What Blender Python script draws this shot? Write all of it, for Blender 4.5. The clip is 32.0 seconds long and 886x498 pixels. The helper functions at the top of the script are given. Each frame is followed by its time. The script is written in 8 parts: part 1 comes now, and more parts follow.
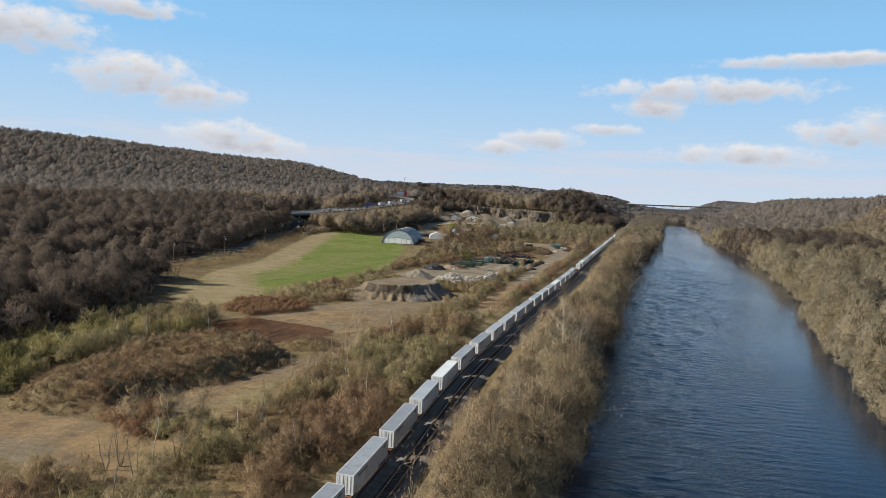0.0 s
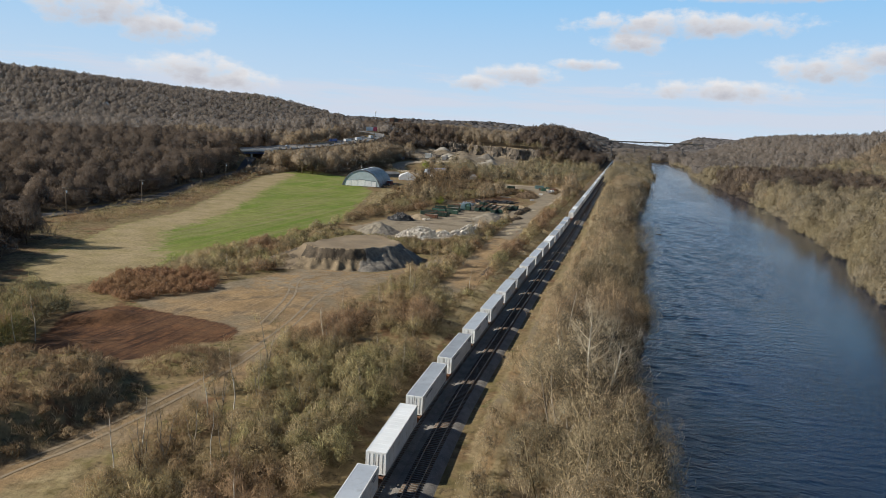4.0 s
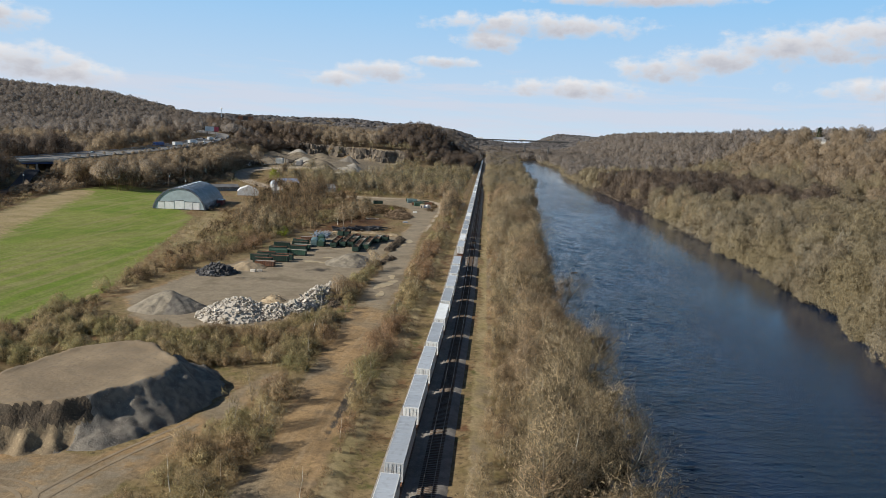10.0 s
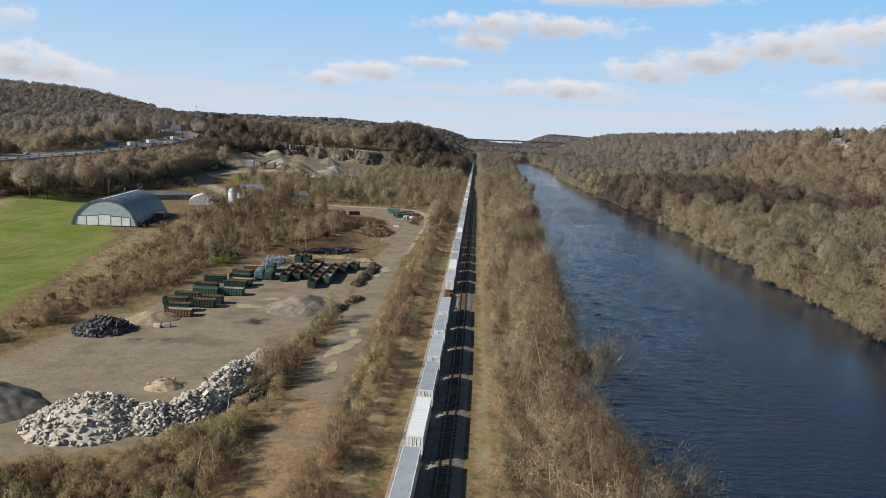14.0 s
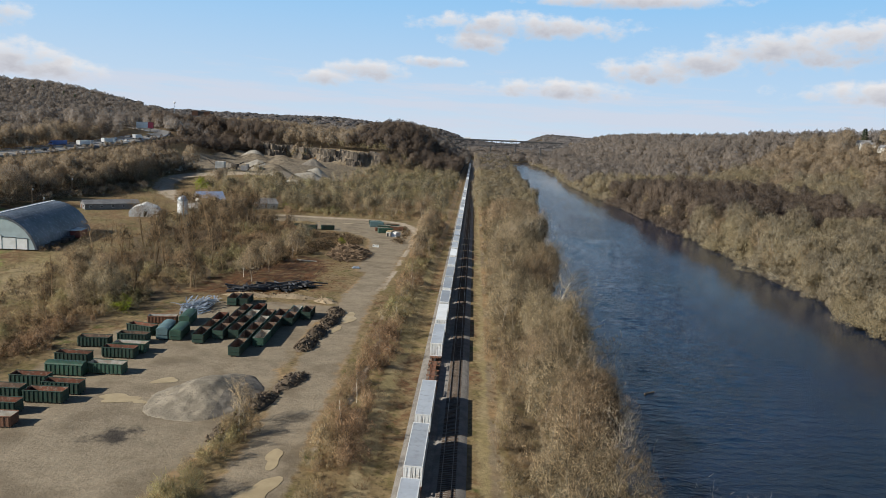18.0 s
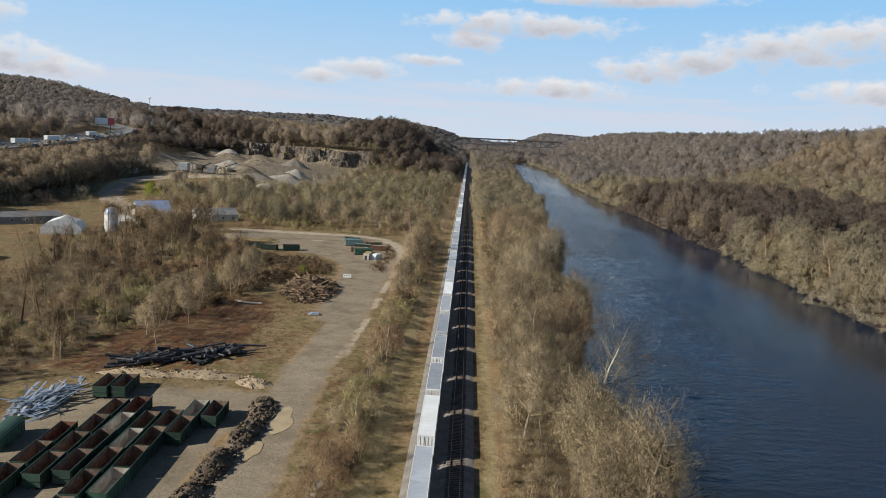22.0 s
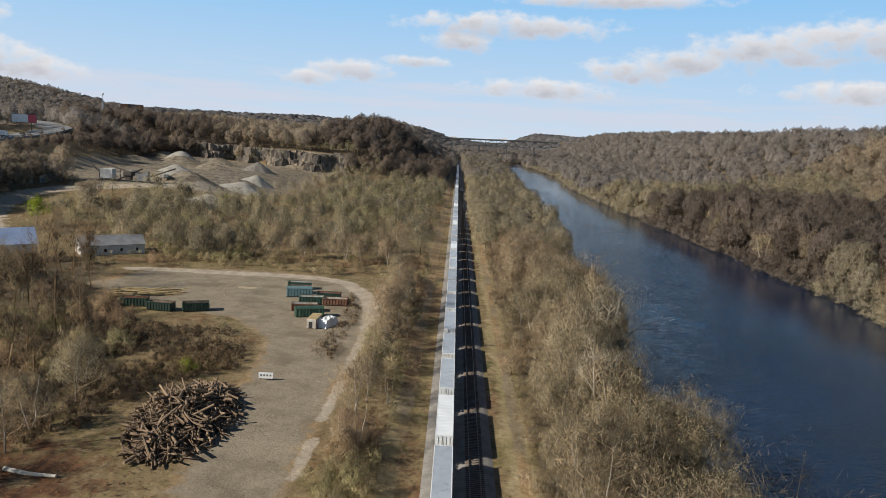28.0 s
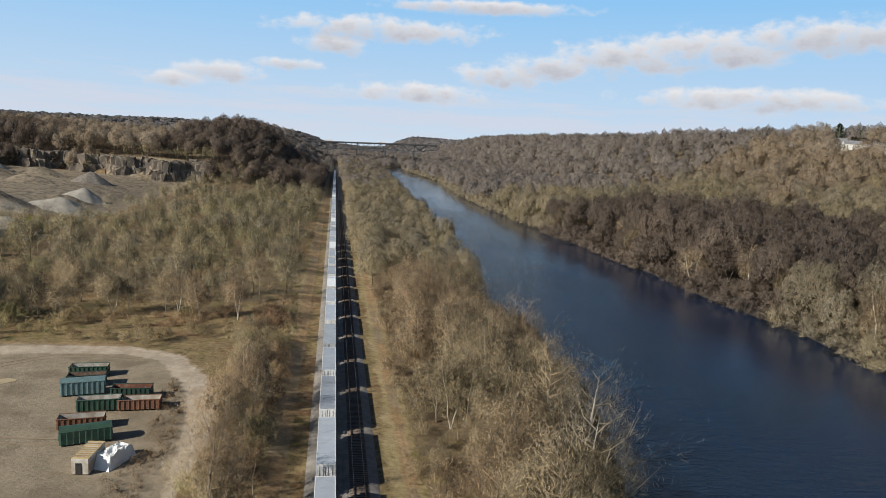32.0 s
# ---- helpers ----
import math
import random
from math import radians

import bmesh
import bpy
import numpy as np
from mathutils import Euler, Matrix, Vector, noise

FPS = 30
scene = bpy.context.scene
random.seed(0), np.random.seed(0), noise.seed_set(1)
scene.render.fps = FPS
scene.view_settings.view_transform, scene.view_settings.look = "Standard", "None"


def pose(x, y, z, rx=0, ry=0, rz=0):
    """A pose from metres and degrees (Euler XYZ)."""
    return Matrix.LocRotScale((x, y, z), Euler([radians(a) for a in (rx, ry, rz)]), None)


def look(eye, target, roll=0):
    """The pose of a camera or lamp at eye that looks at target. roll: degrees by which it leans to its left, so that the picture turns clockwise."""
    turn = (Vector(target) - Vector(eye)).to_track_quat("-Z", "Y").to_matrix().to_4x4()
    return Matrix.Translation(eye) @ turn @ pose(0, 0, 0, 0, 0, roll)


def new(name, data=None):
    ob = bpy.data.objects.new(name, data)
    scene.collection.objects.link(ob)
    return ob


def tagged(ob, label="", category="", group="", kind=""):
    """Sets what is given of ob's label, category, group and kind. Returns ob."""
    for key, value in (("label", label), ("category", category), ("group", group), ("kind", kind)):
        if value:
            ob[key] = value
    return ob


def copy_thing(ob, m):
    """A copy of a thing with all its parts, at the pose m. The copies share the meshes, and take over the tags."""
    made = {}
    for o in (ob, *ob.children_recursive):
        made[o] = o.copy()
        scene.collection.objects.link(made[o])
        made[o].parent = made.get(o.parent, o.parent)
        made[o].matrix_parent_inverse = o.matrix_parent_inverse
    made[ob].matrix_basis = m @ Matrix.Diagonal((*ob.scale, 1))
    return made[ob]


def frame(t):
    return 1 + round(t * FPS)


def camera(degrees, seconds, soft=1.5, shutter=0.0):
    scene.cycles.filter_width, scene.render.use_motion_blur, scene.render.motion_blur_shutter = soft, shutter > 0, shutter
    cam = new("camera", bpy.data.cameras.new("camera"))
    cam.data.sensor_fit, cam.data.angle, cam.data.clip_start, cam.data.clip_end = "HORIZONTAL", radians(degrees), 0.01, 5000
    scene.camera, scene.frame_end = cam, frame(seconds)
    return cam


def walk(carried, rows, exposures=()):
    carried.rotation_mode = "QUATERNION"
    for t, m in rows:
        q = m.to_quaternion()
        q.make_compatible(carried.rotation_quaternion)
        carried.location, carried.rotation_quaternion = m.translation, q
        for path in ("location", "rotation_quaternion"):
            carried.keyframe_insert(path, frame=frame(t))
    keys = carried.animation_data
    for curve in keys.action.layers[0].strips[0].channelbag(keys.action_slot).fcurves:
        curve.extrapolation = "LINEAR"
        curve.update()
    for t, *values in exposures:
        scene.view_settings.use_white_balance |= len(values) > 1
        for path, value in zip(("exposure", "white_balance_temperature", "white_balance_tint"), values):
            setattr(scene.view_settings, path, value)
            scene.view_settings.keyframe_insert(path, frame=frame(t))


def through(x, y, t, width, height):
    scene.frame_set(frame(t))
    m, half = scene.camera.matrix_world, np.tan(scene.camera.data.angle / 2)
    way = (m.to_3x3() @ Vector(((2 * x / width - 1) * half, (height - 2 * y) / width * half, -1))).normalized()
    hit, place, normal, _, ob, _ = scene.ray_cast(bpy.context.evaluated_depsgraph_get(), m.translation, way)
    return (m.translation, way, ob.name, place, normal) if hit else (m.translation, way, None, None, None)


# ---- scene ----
cam = camera(64.9, 32.0, soft=0.62)
METRES, EYE, TILT, LEAN, TURN = 540.0, 44.3, 0.0, 0.0, 16.4
ROWS = [
    (0.0, 0.0, 0.0, 0.0, 0.24, -4.45, -3.06),
    (0.5, 0.001, 0.0165, -0.0006, 0.2, -6.23, -3.05),
    (1.0, 0.0019, 0.033, -0.0007, 0.16, -8.83, -3.08),
    (1.5, 0.0027, 0.0495, -0.0008, 0.1, -9.49, -3.11),
    (2.0, 0.0036, 0.0659, -0.0009, 0.05, -9.51, -3.13),
    (2.5, 0.0045, 0.0823, -0.001, -0.0, -9.53, -3.17),
    (3.0, 0.0055, 0.0984, -0.0011, -0.32, -9.54, -3.17),
    (3.5, 0.0064, 0.1144, -0.0013, -1.0, -9.52, -3.16),
    (5.5, 0.0094, 0.1804, -0.0027, -3.39, -9.48, -3.04),
    (6.0, 0.0107, 0.1965, -0.0028, -3.9, -9.48, -3.0),
    (6.5, 0.0123, 0.2126, -0.0028, -5.2, -9.45, -2.99),
    (7.0, 0.014, 0.2286, -0.0029, -7.66, -9.37, -2.91),
    (7.5, 0.0159, 0.2448, -0.0031, -10.26, -9.26, -2.83),
    (8.0, 0.018, 0.2606, -0.003, -11.48, -9.18, -2.81),
    (8.5, 0.0206, 0.2763, -0.0013, -12.01, -9.13, -2.87),
    (9.0, 0.0237, 0.2922, 0.0019, -12.31, -9.11, -2.92),
    (9.5, 0.0269, 0.3078, 0.0056, -12.51, -9.15, -2.97),
    (10.0, 0.0299, 0.3222, 0.0074, -12.73, -9.2, -2.97),
    (10.5, 0.0332, 0.3374, 0.0077, -12.89, -9.19, -2.95),
    (11.0, 0.0368, 0.3524, 0.0078, -13.02, -9.18, -2.94),
    (11.5, 0.0407, 0.3676, 0.0079, -13.14, -9.16, -2.92),
    (12.0, 0.0446, 0.3825, 0.0079, -13.23, -9.16, -2.94),
    (12.5, 0.0486, 0.3975, 0.0079, -13.31, -9.15, -2.96),
    (13.0, 0.0527, 0.4125, 0.0079, -13.39, -9.15, -3.02),
    (13.5, 0.0568, 0.4274, 0.0078, -13.45, -9.15, -3.06),
    (14.0, 0.0608, 0.4424, 0.0078, -13.52, -9.16, -3.1),
    (14.5, 0.0649, 0.4574, 0.0078, -13.57, -9.18, -3.13),
    (16.5, 0.0816, 0.5176, 0.0084, -13.75, -9.19, -3.3),
    (17.0, 0.0861, 0.5326, 0.0083, -13.74, -9.2, -3.32),
    (17.5, 0.0904, 0.5478, 0.0082, -13.76, -9.18, -3.37),
    (18.0, 0.0947, 0.5628, 0.0079, -13.79, -9.16, -3.39),
    (18.5, 0.0989, 0.5776, 0.0079, -13.82, -9.16, -3.39),
    (19.0, 0.1031, 0.5928, 0.0077, -13.85, -9.16, -3.43),
    (19.5, 0.1072, 0.608, 0.0077, -13.88, -9.15, -3.47),
    (20.0, 0.1112, 0.6233, 0.0076, -13.92, -9.16, -3.5),
    (20.5, 0.1151, 0.6387, 0.0075, -13.98, -9.18, -3.49),
    (21.0, 0.1191, 0.6541, 0.0074, -14.03, -9.18, -3.51),
    (21.5, 0.1231, 0.6691, 0.0075, -14.08, -9.23, -3.52),
    (22.0, 0.127, 0.6844, 0.0075, -14.14, -9.26, -3.51),
    (22.5, 0.131, 0.6994, 0.0073, -14.16, -9.28, -3.5),
    (23.0, 0.1348, 0.7144, 0.0072, -14.22, -9.29, -3.52),
    (23.5, 0.1387, 0.7292, 0.0072, -14.25, -9.29, -3.54),
    (24.0, 0.1425, 0.7441, 0.007, -14.31, -9.31, -3.52),
    (24.5, 0.1463, 0.7586, 0.0069, -14.37, -9.31, -3.52),
    (25.0, 0.1499, 0.773, 0.0068, -14.42, -9.32, -3.53),
    (25.5, 0.1535, 0.7873, 0.0067, -14.49, -9.31, -3.54),
    (27.5, 0.1673, 0.8462, 0.0046, -14.86, -9.11, -3.35),
    (28.0, 0.171, 0.8606, 0.0044, -15.07, -9.12, -3.32),
    (28.5, 0.1744, 0.8747, 0.0043, -16.31, -9.03, -3.28),
    (29.0, 0.1779, 0.8888, 0.0041, -18.0, -8.9, -3.21),
    (29.5, 0.1819, 0.9031, 0.004, -19.87, -8.76, -3.13),
    (30.0, 0.1861, 0.9174, 0.0039, -21.5, -8.63, -3.05),
    (30.5, 0.1905, 0.9317, 0.0039, -23.03, -8.51, -3.0),
    (31.0, 0.1951, 0.9459, 0.0039, -24.1, -8.41, -2.97),
    (31.5, 0.2001, 0.9599, 0.004, -24.7, -8.35, -2.96),
    (32.0, 0.2052, 0.9737, 0.004, -25.07, -8.31, -2.97),
]
walk(cam, [(t, pose(0, 0, EYE, TILT, LEAN, TURN) @ pose(METRES * x, METRES * y, METRES * z, 90 + pitch, roll, yaw)) for t, x, y, z, yaw, pitch, roll in ROWS], exposures=[(0.0, 0.0), (32.0, 0.0)])

# ---- sky and sun ----
SUN_FROM = Vector((-0.88, -0.475, 0)).normalized()
SUN_HIGH = radians(31)
CLOUDS = [(3.3, 8.9, 7.4, .9), (-.2, 7.6, 2.6, .8), (-8.6, 4.9, 3.0, .7), (-12.1, 4.1, 2.3, .6), (-3.7, 5.8, 2.4, .45), (13.6, 5.9, 3.5, 1.0), (17.3, 6.7, 3.3, 1.0),
          (23.2, 7.6, 5.1, 1.4), (29, 8.2, 6, 1.4), (6.7, 4.2, 5.6, .7), (-34, 3.7, 3.5, 1.1), (-31.2, 3.1, 3.3, .7),
          (-40.7, 7.7, 4.2, 1.5), (-36.5, 6.6, 3.6, 1.0), (-48, 10, 5.1, 1.4), (-42, 12.3, 4.7, .7), (37, 9.0, 6.5, 1.2), (11.3, 10.9, 7.5, .5), (32, 4.6, 8, .8), (55, 7, 9, 1.6), (-62, 6, 7, 1.5)]


SKY = 0.10


def sky():
    world = bpy.data.worlds.new("sky")
    scene.world, world.use_nodes = world, True
    nt = world.node_tree
    nt.nodes.clear()

    def node(kind, **kw):
        n = nt.nodes.new(kind)
        for k, v in kw.items():
            if k == "op":
                n.operation = v
            elif k == "ins":
                for i, s in v.items():
                    if hasattr(s, "links"):
                        nt.links.new(s, n.inputs[i])
                    else:
                        n.inputs[i].default_value = s
        return n

    def math_(op, a, b=0.0, c=0.0):
        return node("ShaderNodeMath", op=op, ins={0: a, 1: b, 2: c}).outputs[0]

    tex = nt.nodes.new("ShaderNodeTexSky")
    tex.sky_type, tex.sun_disc = "NISHITA", False
    tex.sun_elevation = SUN_HIGH
    tex.sun_rotation = math.atan2(SUN_FROM.x, SUN_FROM.y)
    tex.altitude, tex.air_density, tex.dust_density, tex.ozone_density = 60, 1.0, 0.6, 2.2
    co = node("ShaderNodeTexCoord")
    xyz = node("ShaderNodeSeparateXYZ", ins={0: co.outputs["Generated"]})
    az = math_("MULTIPLY", math_("ARCTAN2", xyz.outputs[0], xyz.outputs[1]), 57.2958)
    el = math_("MULTIPLY", math_("ARCSINE", xyz.outputs[2]), 57.2958)
    # warped coordinates, so that the clouds fray
    flat = node("ShaderNodeCombineXYZ", ins={0: math_("MULTIPLY", az, 0.72), 1: math_("MULTIPLY", el, 1.15), 2: 0.0})
    fray = node("ShaderNodeTexNoise", ins={"Vector": flat.outputs[0], "Scale": 0.75, "Detail": 8.0, "Roughness": 0.56})
    puff = math_("MULTIPLY", math_("SUBTRACT", fray.outputs[0], 0.5), 5.0)
    best, under = None, None
    for a, e, w, h in CLOUDS:
        u = math_("MULTIPLY", math_("SUBTRACT", az, a), 1 / w)
        v = math_("MULTIPLY", math_("SUBTRACT", el, e), 1 / h)
        d = math_("SUBTRACT", 1.0, math_("ADD", math_("MULTIPLY", u, u), math_("MULTIPLY", v, v)))
        best = d if best is None else math_("SMOOTH_MAX", best, d, 0.25)
        lift = math_("ADD", d, math_("MULTIPLY", v, -1.1))
        under = lift if under is None else math_("SMOOTH_MAX", under, lift, 0.3)
    # a bank of thin cloud low over the horizon
    low = math_("SUBTRACT", 1.0, math_("ABSOLUTE", math_("MULTIPLY", math_("SUBTRACT", el, 2.3), 0.42)))
    streaks = node("ShaderNodeTexNoise", ins={"Vector": node("ShaderNodeCombineXYZ", ins={0: math_("MULTIPLY", az, 0.11), 1: math_("MULTIPLY", el, 1.1), 2: 3.0}).outputs[0], "Scale": 1.1, "Detail": 6.0, "Roughness": 0.6})
    lowmask = math_("ADD", low, math_("MULTIPLY", math_("SUBTRACT", streaks.outputs[0], 0.50), 4.0))
    ramp = node("ShaderNodeMapRange", ins={0: math_("ADD", best, puff), 1: -0.75, 2: 1.25, 3: 0.0, 4: 0.96})
    ramp.interpolation_type = "SMOOTHSTEP"
    ramp2 = node("ShaderNodeMapRange", ins={0: lowmask, 1: 0.0, 2: 1.2, 3: 0.0, 4: 0.8})
    ramp2.interpolation_type = "SMOOTHSTEP"
    clear = node("ShaderNodeMapRange", ins={0: el, 1: 12.0, 2: 27.0, 3: 0.94, 4: 0.0})
    clear.interpolation_type = "SMOOTHSTEP"
    haze = node("ShaderNodeMapRange", ins={0: el, 1: -1.0, 2: 11.5, 3: 1.0, 4: 0.0})
    shade = node("ShaderNodeMapRange", ins={0: math_("ADD", under, math_("MULTIPLY", puff, 0.6)), 1: 0.0, 2: 1.9, 3: 0.0, 4: 1.0})
    white = node("ShaderNodeMix")
    white.data_type = "RGBA"
    nt.links.new(shade.outputs[0], white.inputs["Factor"])
    white.inputs["A"].default_value, white.inputs["B"].default_value = (8.2, 8.1, 8.2, 1), (4.9, 5.0, 5.6, 1)

    def mix(fac, a, b):
        m = nt.nodes.new("ShaderNodeMix")
        m.data_type = "RGBA"
        nt.links.new(fac, m.inputs["Factor"])
        for key, s in (("A", a), ("B", b)):
            if hasattr(s, "links"):
                nt.links.new(s, m.inputs[key])
            else:
                m.inputs[key].default_value = s
        return m.outputs["Result"]

    low_sky = mix(haze.outputs[0], (2.9, 5.9, 9.3, 1), (6.7, 7.7, 8.8, 1))
    deep = node("ShaderNodeVectorMath", ins={0: tex.outputs[0], 1: (0.31, 0.37, 0.46)})
    deep.operation = "MULTIPLY"
    col = mix(clear.outputs[0], deep.outputs[0], low_sky)
    col = mix(ramp2.outputs[0], col, (6.3, 6.8, 7.9, 1))
    col = mix(ramp.outputs[0], col, white.outputs["Result"])
    bg = node("ShaderNodeBackground", ins={0: col, 1: SKY})
    nt.links.new(bg.outputs[0], node("ShaderNodeOutputWorld").inputs[0])


sky()
sun = new("sun", bpy.data.lights.new("sun", "SUN"))
sun.data.energy, sun.data.angle, sun.data.color = 5.7, radians(0.53), (1.0, 0.95, 0.86)
sun.matrix_world = look(SUN_FROM * math.cos(SUN_HIGH) + Vector((0, 0, math.sin(SUN_HIGH))), (0, 0, 0))

# ---- materials ----
def shader(name):
    m = bpy.data.materials.new(name)
    m.use_nodes = True
    nt = m.node_tree
    return m, nt, nt.nodes["Principled BSDF"]


def put(nt, kind, ins=(), **attrs):
    n = nt.nodes.new(kind)
    for k, v in attrs.items():
        if k == "operation":
            n.operation = v
        elif k == "data_type":
            n.data_type = v
        elif k == "blend_type":
            n.blend_type = v
        elif k == "attribute_name":
            n.attribute_name = v
        elif k == "feature":
            n.feature = v
        elif k == "interpolation_type":
            n.interpolation_type = v
    for i, s in dict(ins).items():
        if hasattr(s, "links"):
            nt.links.new(s, n.inputs[i])
        else:
            n.inputs[i].default_value = s
    return n


def rgb(c):
    return (*c, 1.0)


def mixed(nt, fac, a, b, how="MIX"):
    m = put(nt, "ShaderNodeMix", {"Factor": fac}, data_type="RGBA", blend_type=how)
    for key, s in (("A", a), ("B", b)):
        if hasattr(s, "links"):
            nt.links.new(s, m.inputs[key])
        else:
            m.inputs[key].default_value = rgb(s)
    return m.outputs["Result"]


def noise_fac(nt, vec, scale, detail=4.0, lo=0.35, hi=0.65, rough=0.55):
    n = put(nt, "ShaderNodeTexNoise", {"Vector": vec, "Scale": scale, "Detail": detail, "Roughness": rough})
    r = put(nt, "ShaderNodeMapRange", {0: n.outputs[0], 1: lo, 2: hi, 3: 0.0, 4: 1.0}, interpolation_type="SMOOTHSTEP")
    return r.outputs[0]


def surface(name, a, b, scale, rough=0.8, metal=0.0, bump=0.0, c=None, fine=6.0, world=False, vary=0.0, spec=0.3):
    """Two colours mixed by a coarse noise, a third by a fine one; a little relief; vary: how far each object differs."""
    m, nt, bsdf = shader(name)
    vec = put(nt, "ShaderNodeNewGeometry").outputs["Position"] if world else put(nt, "ShaderNodeTexCoord").outputs["Object"]
    if vary:
        info = put(nt, "ShaderNodeObjectInfo")
        off = put(nt, "ShaderNodeVectorMath", {0: vec, 1: put(nt, "ShaderNodeCombineXYZ", {0: put(nt, "ShaderNodeMath", {0: info.outputs["Random"], 1: 90.0}, operation="MULTIPLY").outputs[0]}).outputs[0]}, operation="ADD")
        vec = off.outputs[0]
    col = mixed(nt, noise_fac(nt, vec, scale), a, b)
    if c:
        col = mixed(nt, noise_fac(nt, vec, scale * fine, 5.0, 0.5, 0.75), col, c)
    if vary:
        hsv = put(nt, "ShaderNodeHueSaturation", {"Color": col, "Value": put(nt, "ShaderNodeMapRange", {0: info.outputs["Random"], 1: 0.0, 2: 1.0, 3: 1 - vary, 4: 1 + vary}).outputs[0]})
        col = hsv.outputs[0]
    nt.links.new(col, bsdf.inputs["Base Color"])
    bsdf.inputs["Roughness"].default_value, bsdf.inputs["Metallic"].default_value, bsdf.inputs["Specular IOR Level"].default_value = rough, metal, spec
    if bump:
        n = put(nt, "ShaderNodeTexNoise", {"Vector": vec, "Scale": scale * fine * 1.5, "Detail": 5.0})
        bp = put(nt, "ShaderNodeBump", {"Strength": 0.6, "Distance": bump, "Height": n.outputs[0]})
        nt.links.new(bp.outputs[0], bsdf.inputs["Normal"])
    return m


def twig_mat(name, a, b, c, spread=0.08, lace=2.2, thick=0.5, through=0.42, soft=0.1):
    """Bark and twigs: three tones, each tree and each twig a little different. lace: how fine the sprays of twigs are, per metre."""
    m, nt, bsdf = shader(name)
    geo = put(nt, "ShaderNodeNewGeometry")
    pos = geo.outputs["Position"]
    at = put(nt, "ShaderNodeAttribute", attribute_name="tint")
    info = put(nt, "ShaderNodeObjectInfo")
    tree = put(nt, "ShaderNodeMath", {0: put(nt, "ShaderNodeMath", {0: at.outputs["Fac"], 1: info.outputs["Random"]}, operation="ADD").outputs[0]}, operation="FRACT").outputs[0]
    col = mixed(nt, tree, a, b)
    col = put(nt, "ShaderNodeHueSaturation", {"Color": col, "Value": put(nt, "ShaderNodeMapRange", {0: put(nt, "ShaderNodeMath", {0: put(nt, "ShaderNodeMath", {0: tree, 1: 7.31}, operation="MULTIPLY").outputs[0]}, operation="FRACT").outputs[0], 1: 0.0, 2: 1.0, 3: 0.74, 4: 1.24}).outputs[0]}).outputs[0]
    patch = noise_fac(nt, pos, 0.03, 3.0, 0.42, 0.62)
    col = mixed(nt, patch, col, c)
    col = mixed(nt, put(nt, "ShaderNodeMath", {0: noise_fac(nt, pos, 2.1, 3.0, 0.38, 0.66), 1: 0.24}, operation="MULTIPLY").outputs[0], col, mixed(nt, 0.62, col, (0.02, 0.016, 0.012)))
    val = put(nt, "ShaderNodeMapRange", {0: geo.outputs["Random Per Island"], 1: 0.0, 2: 1.0, 3: 1 - spread, 4: 1 + spread}).outputs[0]
    col = put(nt, "ShaderNodeHueSaturation", {"Color": col, "Value": val}).outputs[0]
    nt.links.new(col, bsdf.inputs["Base Color"])
    bsdf.inputs["Roughness"].default_value, bsdf.inputs["Specular IOR Level"].default_value = 0.9, 0.1
    # light passes between and through the fine twigs
    thin = put(nt, "ShaderNodeBsdfTranslucent", {"Color": col})
    out = put(nt, "ShaderNodeMixShader", {0: through, 1: bsdf.outputs[0], 2: thin.outputs[0]})
    if lace:
        # the sprays are open work: fine upright twigs with air between them
        mesh = put(nt, "ShaderNodeTexNoise", {"Vector": put(nt, "ShaderNodeMapping", {0: pos, 3: (1.0, 1.0, 0.22)}).outputs[0], "Scale": lace, "Detail": 3.0, "Roughness": 0.65}).outputs[0]
        gap = put(nt, "ShaderNodeMapRange", {0: mesh, 1: thick - soft, 2: thick + soft, 3: 0.0, 4: 1.0}).outputs[0]
        gap = put(nt, "ShaderNodeMath", {0: gap, 1: put(nt, "ShaderNodeAttribute", attribute_name="spray").outputs["Fac"]}, operation="MULTIPLY").outputs[0]
        out = put(nt, "ShaderNodeMixShader", {0: gap, 1: out.outputs[0], 2: put(nt, "ShaderNodeBsdfTransparent").outputs[0]})
    nt.links.new(out.outputs[0], nt.nodes["Material Output"].inputs["Surface"])
    return m


